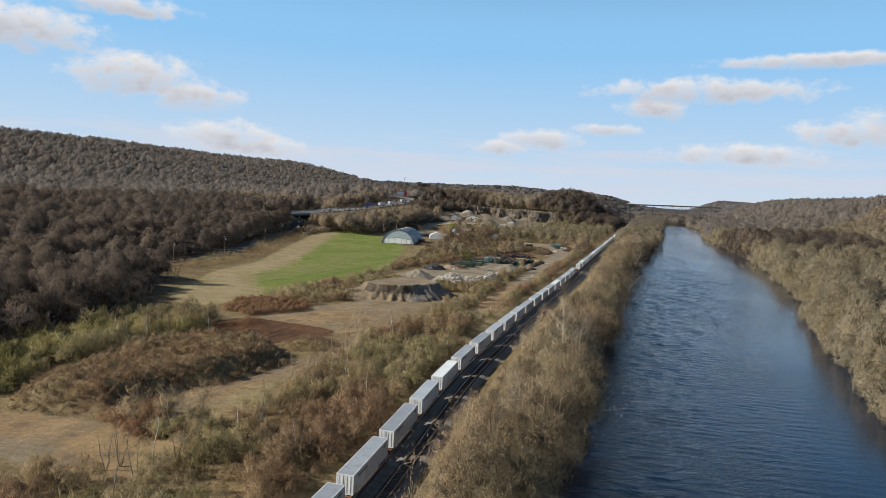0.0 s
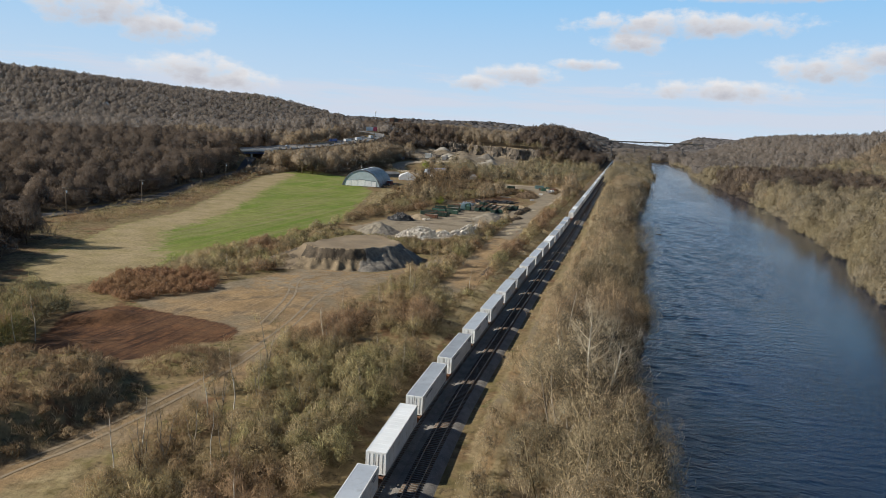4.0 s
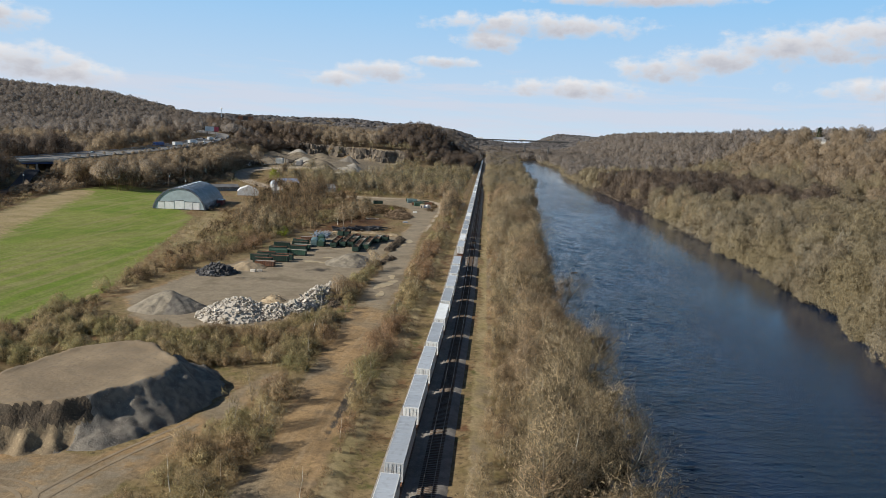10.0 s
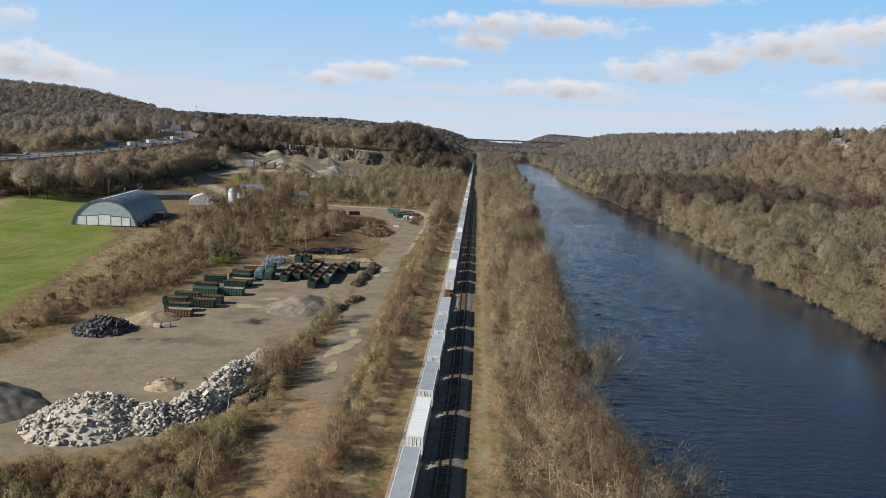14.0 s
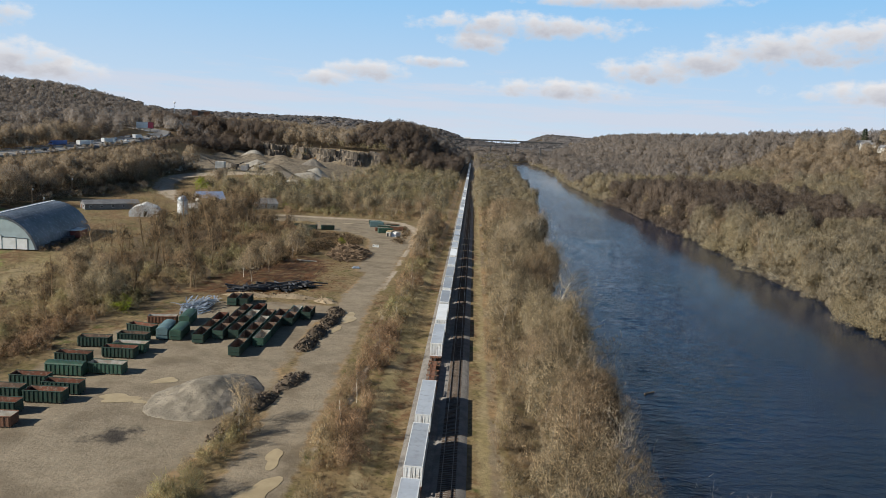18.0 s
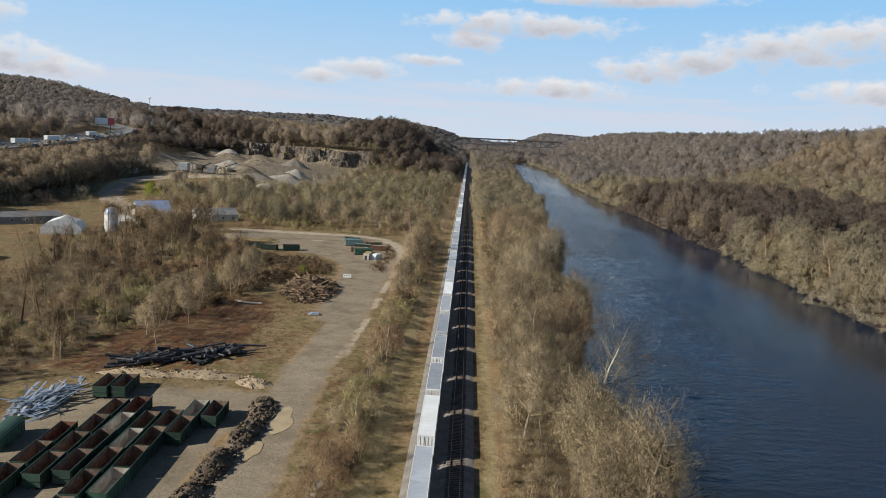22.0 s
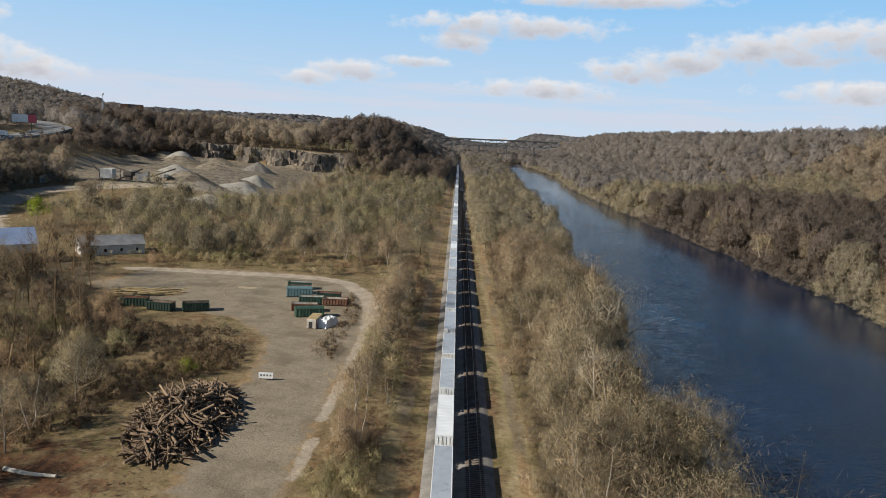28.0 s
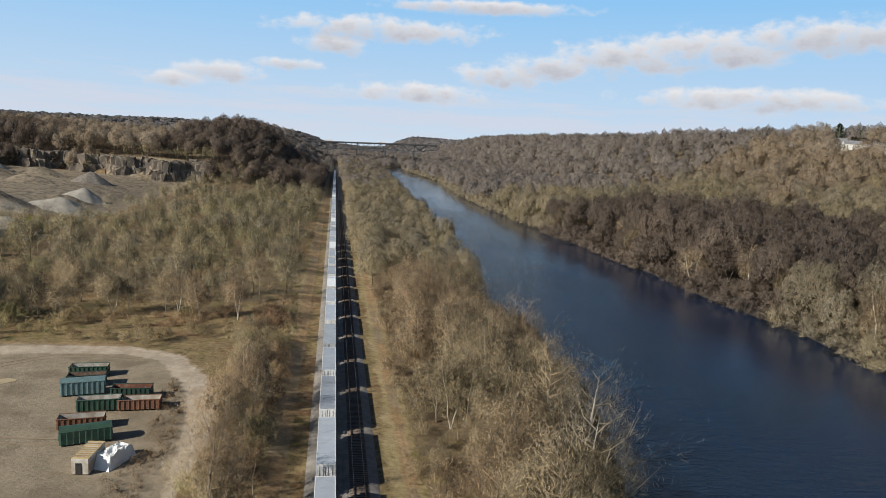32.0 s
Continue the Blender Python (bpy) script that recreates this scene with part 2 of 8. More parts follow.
def ground_mat():
    m, nt, bsdf = shader("ground")
    pos = put(nt, "ShaderNodeNewGeometry").outputs["Position"]
    ma = put(nt, "ShaderNodeAttribute", attribute_name="land_a")
    mb = put(nt, "ShaderNodeAttribute", attribute_name="land_b")
    a = put(nt, "ShaderNodeSeparateColor", {0: ma.outputs["Color"]})
    b = put(nt, "ShaderNodeSeparateColor", {0: mb.outputs["Color"]})
    rag = put(nt, "ShaderNodeTexNoise", {"Vector": pos, "Scale": 0.35, "Detail": 7.0, "Roughness": 0.62}).outputs[0]

    def mask(s, wide=0.9):
        s = put(nt, "ShaderNodeMath", {0: put(nt, "ShaderNodeMath", {0: rag, 1: 0.5}, operation="SUBTRACT").outputs[0], 1: wide, 2: s}, operation="MULTIPLY_ADD").outputs[0]
        return put(nt, "ShaderNodeMapRange", {0: s, 1: 0.38, 2: 0.62, 3: 0.0, 4: 1.0}, interpolation_type="SMOOTHSTEP").outputs[0]

    big, mid, small, tiny = (noise_fac(nt, pos, s, 5.0) for s in (0.02, 0.09, 0.5, 2.6))
    # rough grassland: straw, olive and rust
    rough = mixed(nt, mid, (0.235, 0.168, 0.086), (0.170, 0.142, 0.056))
    rough = mixed(nt, noise_fac(nt, pos, 0.055, 4.0, 0.47, 0.60), rough, (0.175, 0.092, 0.048))
    rough = mixed(nt, noise_fac(nt, pos, 0.11, 5.0, 0.55, 0.68), rough, (0.095, 0.105, 0.032))
    rough = mixed(nt, small, rough, (0.270, 0.198, 0.105))
    rough = mixed(nt, noise_fac(nt, pos, 1.3, 6.0, 0.5, 0.72), rough, (0.105, 0.080, 0.045))
    # leaf litter
    litter = mixed(nt, small, (0.120, 0.088, 0.056), (0.185, 0.138, 0.087))
    litter = mixed(nt, mid, litter, (0.138, 0.107, 0.064))
    litter = mixed(nt, noise_fac(nt, pos, 0.9, 6.0, 0.48, 0.7), litter, (0.075, 0.056, 0.038))
    # pasture
    field = mixed(nt, noise_fac(nt, pos, 0.03, 5.0, 0.40, 0.62), (0.148, 0.205, 0.030), (0.215, 0.234, 0.060))
    lines = put(nt, "ShaderNodeTexNoise", {"Vector": put(nt, "ShaderNodeMapping", {0: pos, 2: (0, 0, radians(-28)), 3: (0.35, 0.012, 1.0)}).outputs[0], "Scale": 1.0, "Detail": 4.0}).outputs[0]
    field = mixed(nt, put(nt, "ShaderNodeMapRange", {0: lines, 1: 0.45, 2: 0.7}).outputs[0], field, (0.250, 0.228, 0.095))
    hay = mixed(nt, mid, (0.370, 0.290, 0.165), (0.300, 0.240, 0.118))
    # bare soil and gravel
    bare = mixed(nt, mid, (0.385, 0.258, 0.132), (0.285, 0.188, 0.096))
    bare = mixed(nt, noise_fac(nt, pos, 0.16, 6.0, 0.5, 0.68), bare, (0.195, 0.140, 0.086))
    ruts = put(nt, "ShaderNodeTexNoise", {"Vector": put(nt, "ShaderNodeMapping", {0: pos, 2: (0, 0, radians(-4)), 3: (1.1, 0.05, 1.0)}).outputs[0], "Scale": 1.0, "Detail": 5.0}).outputs[0]
    bare = mixed(nt, put(nt, "ShaderNodeMapRange", {0: ruts, 1: 0.52, 2: 0.75}).outputs[0], bare, (0.405, 0.292, 0.172))
    bare = mixed(nt, noise_fac(nt, pos, 0.045, 5.0, 0.45, 0.62), bare, (0.270, 0.215, 0.140))
    bare = mixed(nt, tiny, bare, mixed(nt, 0.82, (0.14, 0.105, 0.070), bare))
    pale = mixed(nt, small, (0.470, 0.395, 0.300), (0.400, 0.325, 0.240))
    red = mixed(nt, small, (0.140, 0.066, 0.031), (0.080, 0.040, 0.021))
    furrow = put(nt, "ShaderNodeTexNoise", {"Vector": put(nt, "ShaderNodeMapping", {0: pos, 2: (0, 0, radians(-60)), 3: (1.0, 0.06, 1.0)}).outputs[0], "Scale": 0.9, "Detail": 4.0}).outputs[0]
    red = mixed(nt, put(nt, "ShaderNodeMapRange", {0: furrow, 1: 0.47, 2: 0.58}).outputs[0], red, (0.052, 0.027, 0.016))
    red = mixed(nt, put(nt, "ShaderNodeMath", {0: mid, 1: 0.45}, operation="MULTIPLY").outputs[0], red, (0.200, 0.108, 0.055))
    gravel = mixed(nt, small, (0.300, 0.250, 0.176), (0.235, 0.194, 0.136))
    gravel = mixed(nt, tiny, gravel, (0.310, 0.250, 0.175))
    gravel = mixed(nt, noise_fac(nt, pos, 0.11, 6.0, 0.48, 0.66), gravel, (0.215, 0.172, 0.118))
    mud = mixed(nt, small, (0.058, 0.049, 0.041), (0.092, 0.078, 0.063))
    col = mixed(nt, mask(b.outputs[0]), rough, litter)
    col = mixed(nt, mask(a.outputs[0]), col, field)
    col = mixed(nt, mask(a.outputs[1]), col, hay)
    col = mixed(nt, mask(a.outputs[2], 0.7), col, bare)
    col = mixed(nt, mask(b.outputs[1]), col, gravel)
    col = mixed(nt, mask(mb.outputs["Alpha"]), col, mud)
    col = mixed(nt, mask(ma.outputs["Alpha"]), col, red)
    col = mixed(nt, mask(b.outputs[2], 0.8), col, pale)
    # clods, tufts and stones too small to build
    fleck = put(nt, "ShaderNodeMapRange", {0: put(nt, "ShaderNodeTexNoise", {"Vector": pos, "Scale": 1.1, "Detail": 6.0, "Roughness": 0.7}).outputs[0], 1: 0.3, 2: 0.7, 3: 0.66, 4: 1.16}).outputs[0]
    worn = put(nt, "ShaderNodeMapRange", {0: put(nt, "ShaderNodeTexNoise", {"Vector": pos, "Scale": 0.17, "Detail": 4.0, "Roughness": 0.6}).outputs[0], 1: 0.3, 2: 0.7, 3: 0.84, 4: 1.12}).outputs[0]
    packed = put(nt, "ShaderNodeMath", {0: mask(b.outputs[1]), 1: 0.6}, operation="MULTIPLY").outputs[0]
    fleck = put(nt, "ShaderNodeMix", {"Factor": packed, "A": fleck, "B": 0.93}, data_type="FLOAT").outputs["Result"]
    col = put(nt, "ShaderNodeHueSaturation", {"Color": col, "Value": put(nt, "ShaderNodeMath", {0: fleck, 1: worn}, operation="MULTIPLY").outputs[0]}).outputs[0]
    nt.links.new(col, bsdf.inputs["Base Color"])
    bsdf.inputs["Roughness"].default_value, bsdf.inputs["Specular IOR Level"].default_value = 0.95, 0.15
    n1 = put(nt, "ShaderNodeTexNoise", {"Vector": pos, "Scale": 1.6, "Detail": 7.0, "Roughness": 0.65})
    bp = put(nt, "ShaderNodeBump", {"Strength": 0.6, "Distance": 0.2, "Height": n1.outputs[0]})
    nt.links.new(bp.outputs[0], bsdf.inputs["Normal"])
    return m


def water_mat():
    m, nt, bsdf = shader("river_water")
    pos = put(nt, "ShaderNodeNewGeometry").outputs["Position"]
    w1 = put(nt, "ShaderNodeTexNoise", {"Vector": put(nt, "ShaderNodeMapping", {0: pos, 2: (0, 0, radians(10)), 3: (0.42, 0.80, 1.0)}).outputs[0], "Scale": 1.0, "Detail": 3.0, "Roughness": 0.55})
    w2 = put(nt, "ShaderNodeTexNoise", {"Vector": put(nt, "ShaderNodeMapping", {0: pos, 2: (0, 0, radians(-12)), 3: (1.1, 2.1, 1.0)}).outputs[0], "Scale": 1.0, "Detail": 4.0, "Roughness": 0.6})
    wind = put(nt, "ShaderNodeAttribute", attribute_name="ripple").outputs["Fac"]
    calm = noise_fac(nt, pos, 0.03, 3.0, 0.3, 0.65)
    b1 = put(nt, "ShaderNodeBump", {"Strength": put(nt, "ShaderNodeMath", {0: put(nt, "ShaderNodeMapRange", {0: calm, 3: 0.8, 4: 1.0}).outputs[0], 1: wind}, operation="MULTIPLY").outputs[0], "Distance": 0.27, "Height": w1.outputs[0]})
    b2 = put(nt, "ShaderNodeBump", {"Strength": put(nt, "ShaderNodeMath", {0: 0.85, 1: wind}, operation="MULTIPLY").outputs[0], "Distance": 0.26, "Height": w2.outputs[0], "Normal": b1.outputs[0]})
    nt.links.new(b2.outputs[0], bsdf.inputs["Normal"])
    nt.links.new(mixed(nt, noise_fac(nt, pos, 0.02), (0.006, 0.017, 0.044), (0.007, 0.016, 0.032)), bsdf.inputs["Base Color"])
    bsdf.inputs["Roughness"].default_value, bsdf.inputs["IOR"].default_value = 0.08, 1.34
    return m


M_GROUND, M_WATER = ground_mat(), water_mat()
M_BANK = twig_mat("bank_twigs", (0.540, 0.425, 0.268), (0.455, 0.372, 0.232), (0.515, 0.380, 0.240), lace=12.0, thick=0.38)
M_WOOD = twig_mat("wood_twigs", (0.375, 0.308, 0.205), (0.305, 0.262, 0.188), (0.352, 0.292, 0.180), 0.05, lace=5.5, thick=0.44, soft=0.17)
M_GROVE = twig_mat("grove_twigs", (0.390, 0.305, 0.208), (0.325, 0.268, 0.204), (0.370, 0.288, 0.195), 0.05, lace=4.0, thick=0.45, soft=0.18)
M_OPEN = twig_mat("open_grove_twigs", (0.480, 0.395, 0.250), (0.395, 0.335, 0.230), (0.455, 0.388, 0.215), 0.06, lace=6.0, thick=0.36, soft=0.14)
M_COPSE = twig_mat("copse_twigs", (0.350, 0.248, 0.150), (0.282, 0.212, 0.138), (0.325, 0.228, 0.132), 0.06, lace=7.0, thick=0.35, soft=0.12)
# far ridge: the blue-grey of distance haze is mixed into the twig colour
M_HAZYHILL = twig_mat("hazy_hill_twigs", (0.215, 0.195, 0.186), (0.192, 0.180, 0.178), (0.205, 0.190, 0.184), 0.05, lace=0)
M_SLOPE = twig_mat("hillside_twigs", (0.295, 0.252, 0.212), (0.252, 0.224, 0.202), (0.282, 0.242, 0.205), 0.04, lace=2.6, thick=0.47, soft=0.2)
# woods under cloud: the shade is put into the twig colour
M_CLOUDSHADE = twig_mat("cloud_shade_twigs", (0.178, 0.138, 0.106), (0.208, 0.162, 0.125), (0.160, 0.128, 0.104), 0.05, lace=4.0, thick=0.46, soft=0.18)
M_BRUSH = twig_mat("brush_twigs", (0.450, 0.355, 0.210), (0.340, 0.305, 0.145), (0.370, 0.245, 0.150), 0.12, lace=10.0, thick=0.43)
M_STRAW = twig_mat("straw", (0.350, 0.272, 0.160), (0.240, 0.200, 0.100), (0.260, 0.170, 0.100), lace=0)
M_BERM = twig_mat("dead_grass", (0.400, 0.300, 0.185), (0.250, 0.185, 0.112), (0.300, 0.195, 0.115), lace=9.0, thick=0.45)
M_RUSSET = twig_mat("russet_twigs", (0.370, 0.210, 0.130), (0.310, 0.190, 0.112), (0.350, 0.215, 0.122), lace=10.0, thick=0.44)
M_OLIVE = twig_mat("olive_twigs", (0.360, 0.305, 0.160), (0.320, 0.268, 0.155), (0.370, 0.325, 0.130), lace=8.0, thick=0.43)
M_BARK = surface("bark", (0.20, 0.165, 0.125), (0.30, 0.255, 0.20), 0.8, 0.9, vary=0.25)
M_PALEBARK = surface("pale_bark", (0.62, 0.57, 0.48), (0.40, 0.35, 0.28), 0.7, 0.8, vary=0.1)
M_STEEL = surface("rail_steel", (0.30, 0.27, 0.25), (0.22, 0.17, 0.14), 0.4, 0.35, 0.9, world=True)
M_SLEEPER = surface("sleeper_wood", (0.086, 0.061, 0.044), (0.143, 0.101, 0.071), 1.2, 0.9, vary=0.3)
M_BALLAST = surface("ballast", (0.262, 0.240, 0.212), (0.190, 0.172, 0.150), 0.5, 0.95, bump=0.1, c=(0.330, 0.305, 0.272), fine=9.0, world=True)
M_CONT_SIDE = surface("container_white", (0.76, 0.76, 0.74), (0.66, 0.66, 0.63), 0.25, 0.45, vary=0.08, c=(0.55, 0.52, 0.47), fine=4.0)
M_CONT_ROOF = surface("container_roof", (0.385, 0.415, 0.450), (0.325, 0.352, 0.388), 0.2, 0.5, vary=0.2, c=(0.285, 0.300, 0.322), fine=5.0)
M_CONT_ROOF2 = surface("container_white_roof", (0.80, 0.81, 0.80), (0.72, 0.73, 0.72), 0.3, 0.4, vary=0.05)
M_RUST = surface("rusty_steel", (0.19, 0.088, 0.05), (0.115, 0.065, 0.045), 0.9, 0.85, vary=0.2, c=(0.27, 0.13, 0.07))
M_BLACK = surface("black_steel", (0.025, 0.025, 0.026), (0.05, 0.046, 0.042), 1.0, 0.6, vary=0.2)
# ---- the lie of the land ----
WATER = -3.6


def sm(a, b, v):
    t = np.clip((np.asarray(v, float) - a) / (b - a), 0, 1)
    return t * t * (3 - 2 * t)


def sway(y):
    """How far the railway bends east of its straight line."""
    return 6.6 * (1 - sm(50, 185, y)) - 1.6 * (1 - sm(230, 400, y))


def shore_left(y):
    return np.interp(y, [-400, 100, 500, 700, 830, 1000, 1400, 1700, 1900, 2050, 2600], [-12, -11, -11, 2, 9, 13, 22, 26, 40, 80, 300]) + 2.2 * np.sin(np.asarray(y) / 17.0) + 1.3 * np.sin(np.asarray(y) / 7.3 + 1)


def shore_right(y):
    return np.interp(y, [-400, 0, 200, 320, 450, 700, 850, 1000, 1250, 1550, 1800, 1950, 2050, 2600], [50, 55, 62, 72, 90, 97, 94, 90, 90, 112, 100, 90, 130, 400]) + 1.6 * np.sin(np.asarray(y) / 13.0 + 2)


def lowroad_x(y):
    return np.interp(y, [-400, 200, 300, 370, 455, 607, 750, 900], [-238, -236, -234, -243, -276, -324, -362, -440])


def old_drain(y):
    return np.interp(y, [95, 123, 146, 179, 205], [-52.6, -54.8, -57, -60.6, -62]) + 0.5 * np.sin(np.asarray(y) / 6.0)


def bumps(x, y, size, seed):
    """Smooth random swell, about -1 to 1."""
    a, b = x / size + seed * 3.7, y / size - seed * 5.1
    return (np.sin(a + 1.7 * np.sin(b * 0.7 + seed)) * np.cos(b * 1.1 + 1.3 * np.sin(a * 0.6)) + 0.5 * np.sin(2.3 * a + b + seed) * np.cos(1.9 * b - 0.7 * a)) / 1.4


def swell(x, y, cx, cy, rx, ry, turn=0):
    c, s = math.cos(radians(turn)), math.sin(radians(turn))
    u, v = ((x - cx) * c + (y - cy) * s) / rx, (-(x - cx) * s + (y - cy) * c) / ry
    return np.exp(-(u * u + v * v))


def bank(x, y, cx, cy, rx, ry, turn=0, edge=0.35):
    """A flat-topped heap: 1 on top, 0 outside, with a steep side."""
    c, s = math.cos(radians(turn)), math.sin(radians(turn))
    u, v = ((x - cx) * c + (y - cy) * s) / rx, (-(x - cx) * s + (y - cy) * c) / ry
    return 1 - sm(1 - edge, 1, np.sqrt(u * u + v * v))


HIGHWAY = [(-560, 120), (-440, 380), (-372, 540), (-337, 635), (-323, 737), (-326, 850), (-342, 958), (-380, 1060), (-470, 1180), (-640, 1330)]
HIGHWAY_Z = [8, 9.5, 14.5, 19.5, 23.5, 28.5, 33, 36.5, 39, 41]
UNDERPASS = (-332, 622)


def near_highway(x, y):
    """Distance from the highway's middle, and its level there."""
    best, level = np.full(np.shape(x), 1e9), np.zeros(np.shape(x))
    for (ax, ay), (bx, by), za, zb in zip(HIGHWAY, HIGHWAY[1:], HIGHWAY_Z, HIGHWAY_Z[1:]):
        dx, dy = bx - ax, by - ay
        t = np.clip(((x - ax) * dx + (y - ay) * dy) / (dx * dx + dy * dy), 0, 1)
        d = np.hypot(x - ax - t * dx, y - ay - t * dy)
        level = np.where(d < best, za + t * (zb - za), level)
        best = np.minimum(best, d)
    return best, level


def height(x, y):
    x, y = np.asarray(x, float), np.asarray(y, float)
    z = 0.6 + 0.018 * np.clip(-140 - x, 0, 130) + 0.25 * bumps(x, y, 14, 1) * sm(0, 12, -47 - x)
    z = z + 1.7 * swell(x, y, -193, 550, 40, 55)
    # the western slopes: a wooded rise past the low road, the long ridge behind it
    z = z + 13 * sm(265, 560, -x + 0.1 * (y - 400)) + 22 * sm(500, 1400, -x) + 3 * bumps(x, y, 90, 2) * sm(260, 420, -x)
    z = z + 103 * sm(850, 1650, -x + 0.05 * (y - 1500)) * (1 - 0.8 * sm(2900, 3250, y - 0.12 * x)) + 5 * bumps(x, y, 240, 3) * sm(700, 1500, -x)
    z = z + 38 * sm(2600, 3700, y) * sm(250, 900, -x) + 60 * swell(x, y, -560, 3950, 520, 700) + 20 * swell(x, y, 330, 4500, 420, 300)
    beyond = z + 3 + 66 * sm(190, 420, x)
    # the quarry: floor, west wall, back wall, and the wooded bluff that runs down to the tracks
    z = z + 9 * sm(760, 880, y) * sm(150, 215, -x) * (1 - sm(330, 420, -x))
    z = z + 22 * sm(322, 362, -x - 0.08 * (y - 950)) * sm(880, 960, y) * (1 - sm(420, 600, -x)) * (1 - 0.9 * sm(1080, 1220, y))
    back = sm(1128, 1140, y + 0.12 * (x + 250) + 6 * np.sin(x / 17.0))
    z = z + back * 15 * sm(90, 150, -x) * (1 - sm(420, 560, -x)) + 3 * sm(1160, 1400, y) * sm(90, 210, -x) * (1 - sm(450, 700, -x)) * (1 - sm(2300, 2700, y))
    z = z + 32 * sm(56, 130, -x) * (1 - sm(150, 225, -x)) * sm(1020, 1330, y) * (1 - sm(2000, 2400, y))
    # the highway's bank, open where the low road goes under it
    d, level = near_highway(x, y)
    fill = level - 0.5 - 0.42 * np.clip(d - 14, 0, None)
    fill = np.where(np.hypot(x - UNDERPASS[0], y - UNDERPASS[1]) < 19, -5, fill)
    z = np.where(d < 15, np.where(fill > -4, fill, z), np.maximum(z, fill))
    # the drain beside the haul road
    z = z - 0.9 * np.clip(1 - np.abs(x + 56.4 - 0.8 * np.sin(y / 23.0)) / 1.3, 0, 1) * sm(225, 240, y) * (1 - sm(540, 560, y))
    z = z - 0.8 * np.clip(1 - np.abs(x - old_drain(y)) / 1.5, 0, 1) * sm(98, 106, y) * (1 - sm(196, 204, y))
    # railway formation
    xr = x - sway(y)
    rail = sm(-51, -47.5, xr) * (1 - sm(-32.5, -30.5, xr))
    z = z * (1 - rail) + rail * -0.32
    # eastern side of the tracks, down to the river
    sl, sr = shore_left(y), shore_right(y)
    t = np.clip((xr + 31) / (sl - sway(y) + 31), 0, 1.2)
    z = np.where(xr > -31, -0.5 - 3.1 * t ** 1.6 + 0.2 * bumps(x, y, 9, 4), z)
    bed = sm(-1, 9, x - sl) * (1 - sm(-9, 1, x - sr))
    d = x - sr
    east = -3.7 + 3.6 * sm(0, 9, d) + 2.2 * sm(15, 120, d) + 62 * sm(110, 300, d + 0.02 * (y - 600)) + 2.5 * bumps(x, y, 70, 5) * sm(40, 160, d) + 10 * sm(300, 800, d)
    z = np.where(d > 0, east, z)
    z = np.where((x > sl) & (d <= 0), -3.6 - 3.0 * bed, z)
    w = sm(2080, 2250, y) * sm(-60, -20, x)
    z = z * (1 - w) + w * beyond
    # heaps of soil in the works by the tracks
    near = (x > -135) & (x < -70) & (y > 85) & (y < 215)
    if near.any():
        d = np.where(inside(x, y, BERM), along(x, y, BERM + BERM[:1]), 0)
        z = z + np.where(near, 4.7 * sm(0, 8.5, d) * (1 + 0.13 * bumps(x, y, 5.0, 6)) + (0.6 * bumps(x, y, 2.4, 7) + 0.35 * bumps(x, y, 1.3, 8)) * sm(0, 3, d), 0)
        z = z + np.where(near, (2.2 * bank(x, y, -88, 173, 9, 7, 50, 0.8) + 1.5 * bank(x, y, -121, 190, 10, 6, 45, 0.8)) * (1 + 0.25 * bumps(x, y, 1.6, 9)), 0)
    # stockpiles on the quarry floor
    for cx, cy, r, h in ((-292, 1010, 18, 5), (-268, 1040, 22, 6), (-245, 1060, 20, 7), (-232, 1010, 18, 5), (-205, 895, 24, 7), (-185, 940, 16, 4.5), (-300, 1080, 20, 5)):
        z = z + h * bank(x, y, cx, cy, r, r * 0.8, 0, 0.95)
    return z


def inside(x, y, poly):
    """Even-odd test of many points against one polygon."""
    hit = np.zeros(np.shape(x), bool)
    for (ax, ay), (bx, by) in zip(poly, poly[1:] + poly[:1]):
        cross = (ay > y) != (by > y)
        hit ^= cross & (x < (bx - ax) * (y - ay) / (by - ay + 1e-12) + ax)
    return hit


def along(x, y, line):
    """Distance of many points from a polyline."""
    best = np.full(np.shape(x), 1e9)
    for (ax, ay), (bx, by) in zip(line, line[1:]):
        dx, dy = bx - ax, by - ay
        t = np.clip(((x - ax) * dx + (y - ay) * dy) / (dx * dx + dy * dy), 0, 1)
        best = np.minimum(best, np.hypot(x - ax - t * dx, y - ay - t * dy))
    return best


def soft_in(x, y, poly, edge):
    """1 well inside the polygon, 0 well outside, over a margin."""
    d = along(x, y, poly + poly[:1])
    return np.clip(0.5 + np.where(inside(x, y, poly), d, -d) / edge, 0, 1)


FIELD = [(-150, 203), (-175, 225), (-200, 290), (-207, 340), (-255, 470), (-290, 575), (-285, 640), (-222, 605), (-206, 545), (-178, 508), (-138, 356), (-139, 311), (-149, 269), (-143, 225)]
YARD = [(-117, 330), (-131, 352), (-127, 379), (-124, 400), (-119, 410), (-118, 430), (-116, 455), (-107, 488), (-78, 494), (-70, 492), (-73, 470), (-72, 440), (-70, 420), (-74, 395), (-76, 372), (-74, 350), (-82, 334), (-100, 326)]
LOT = [(-144, 660), (-138, 683), (-115, 692), (-85, 690), (-71, 680), (-62, 660), (-61, 625), (-62, 595), (-62, 540), (-76, 542), (-80, 579), (-80, 600), (-83, 620), (-94, 634), (-112, 640), (-132, 650)]
FLATS = [(-125, 205), (-109, 251), (-112, 262), (-86, 262), (-81, 272), (-74, 300), (-69, 304), (-77, 262), (-84, 236), (-83, 200), (-92, 186), (-112, 196)]
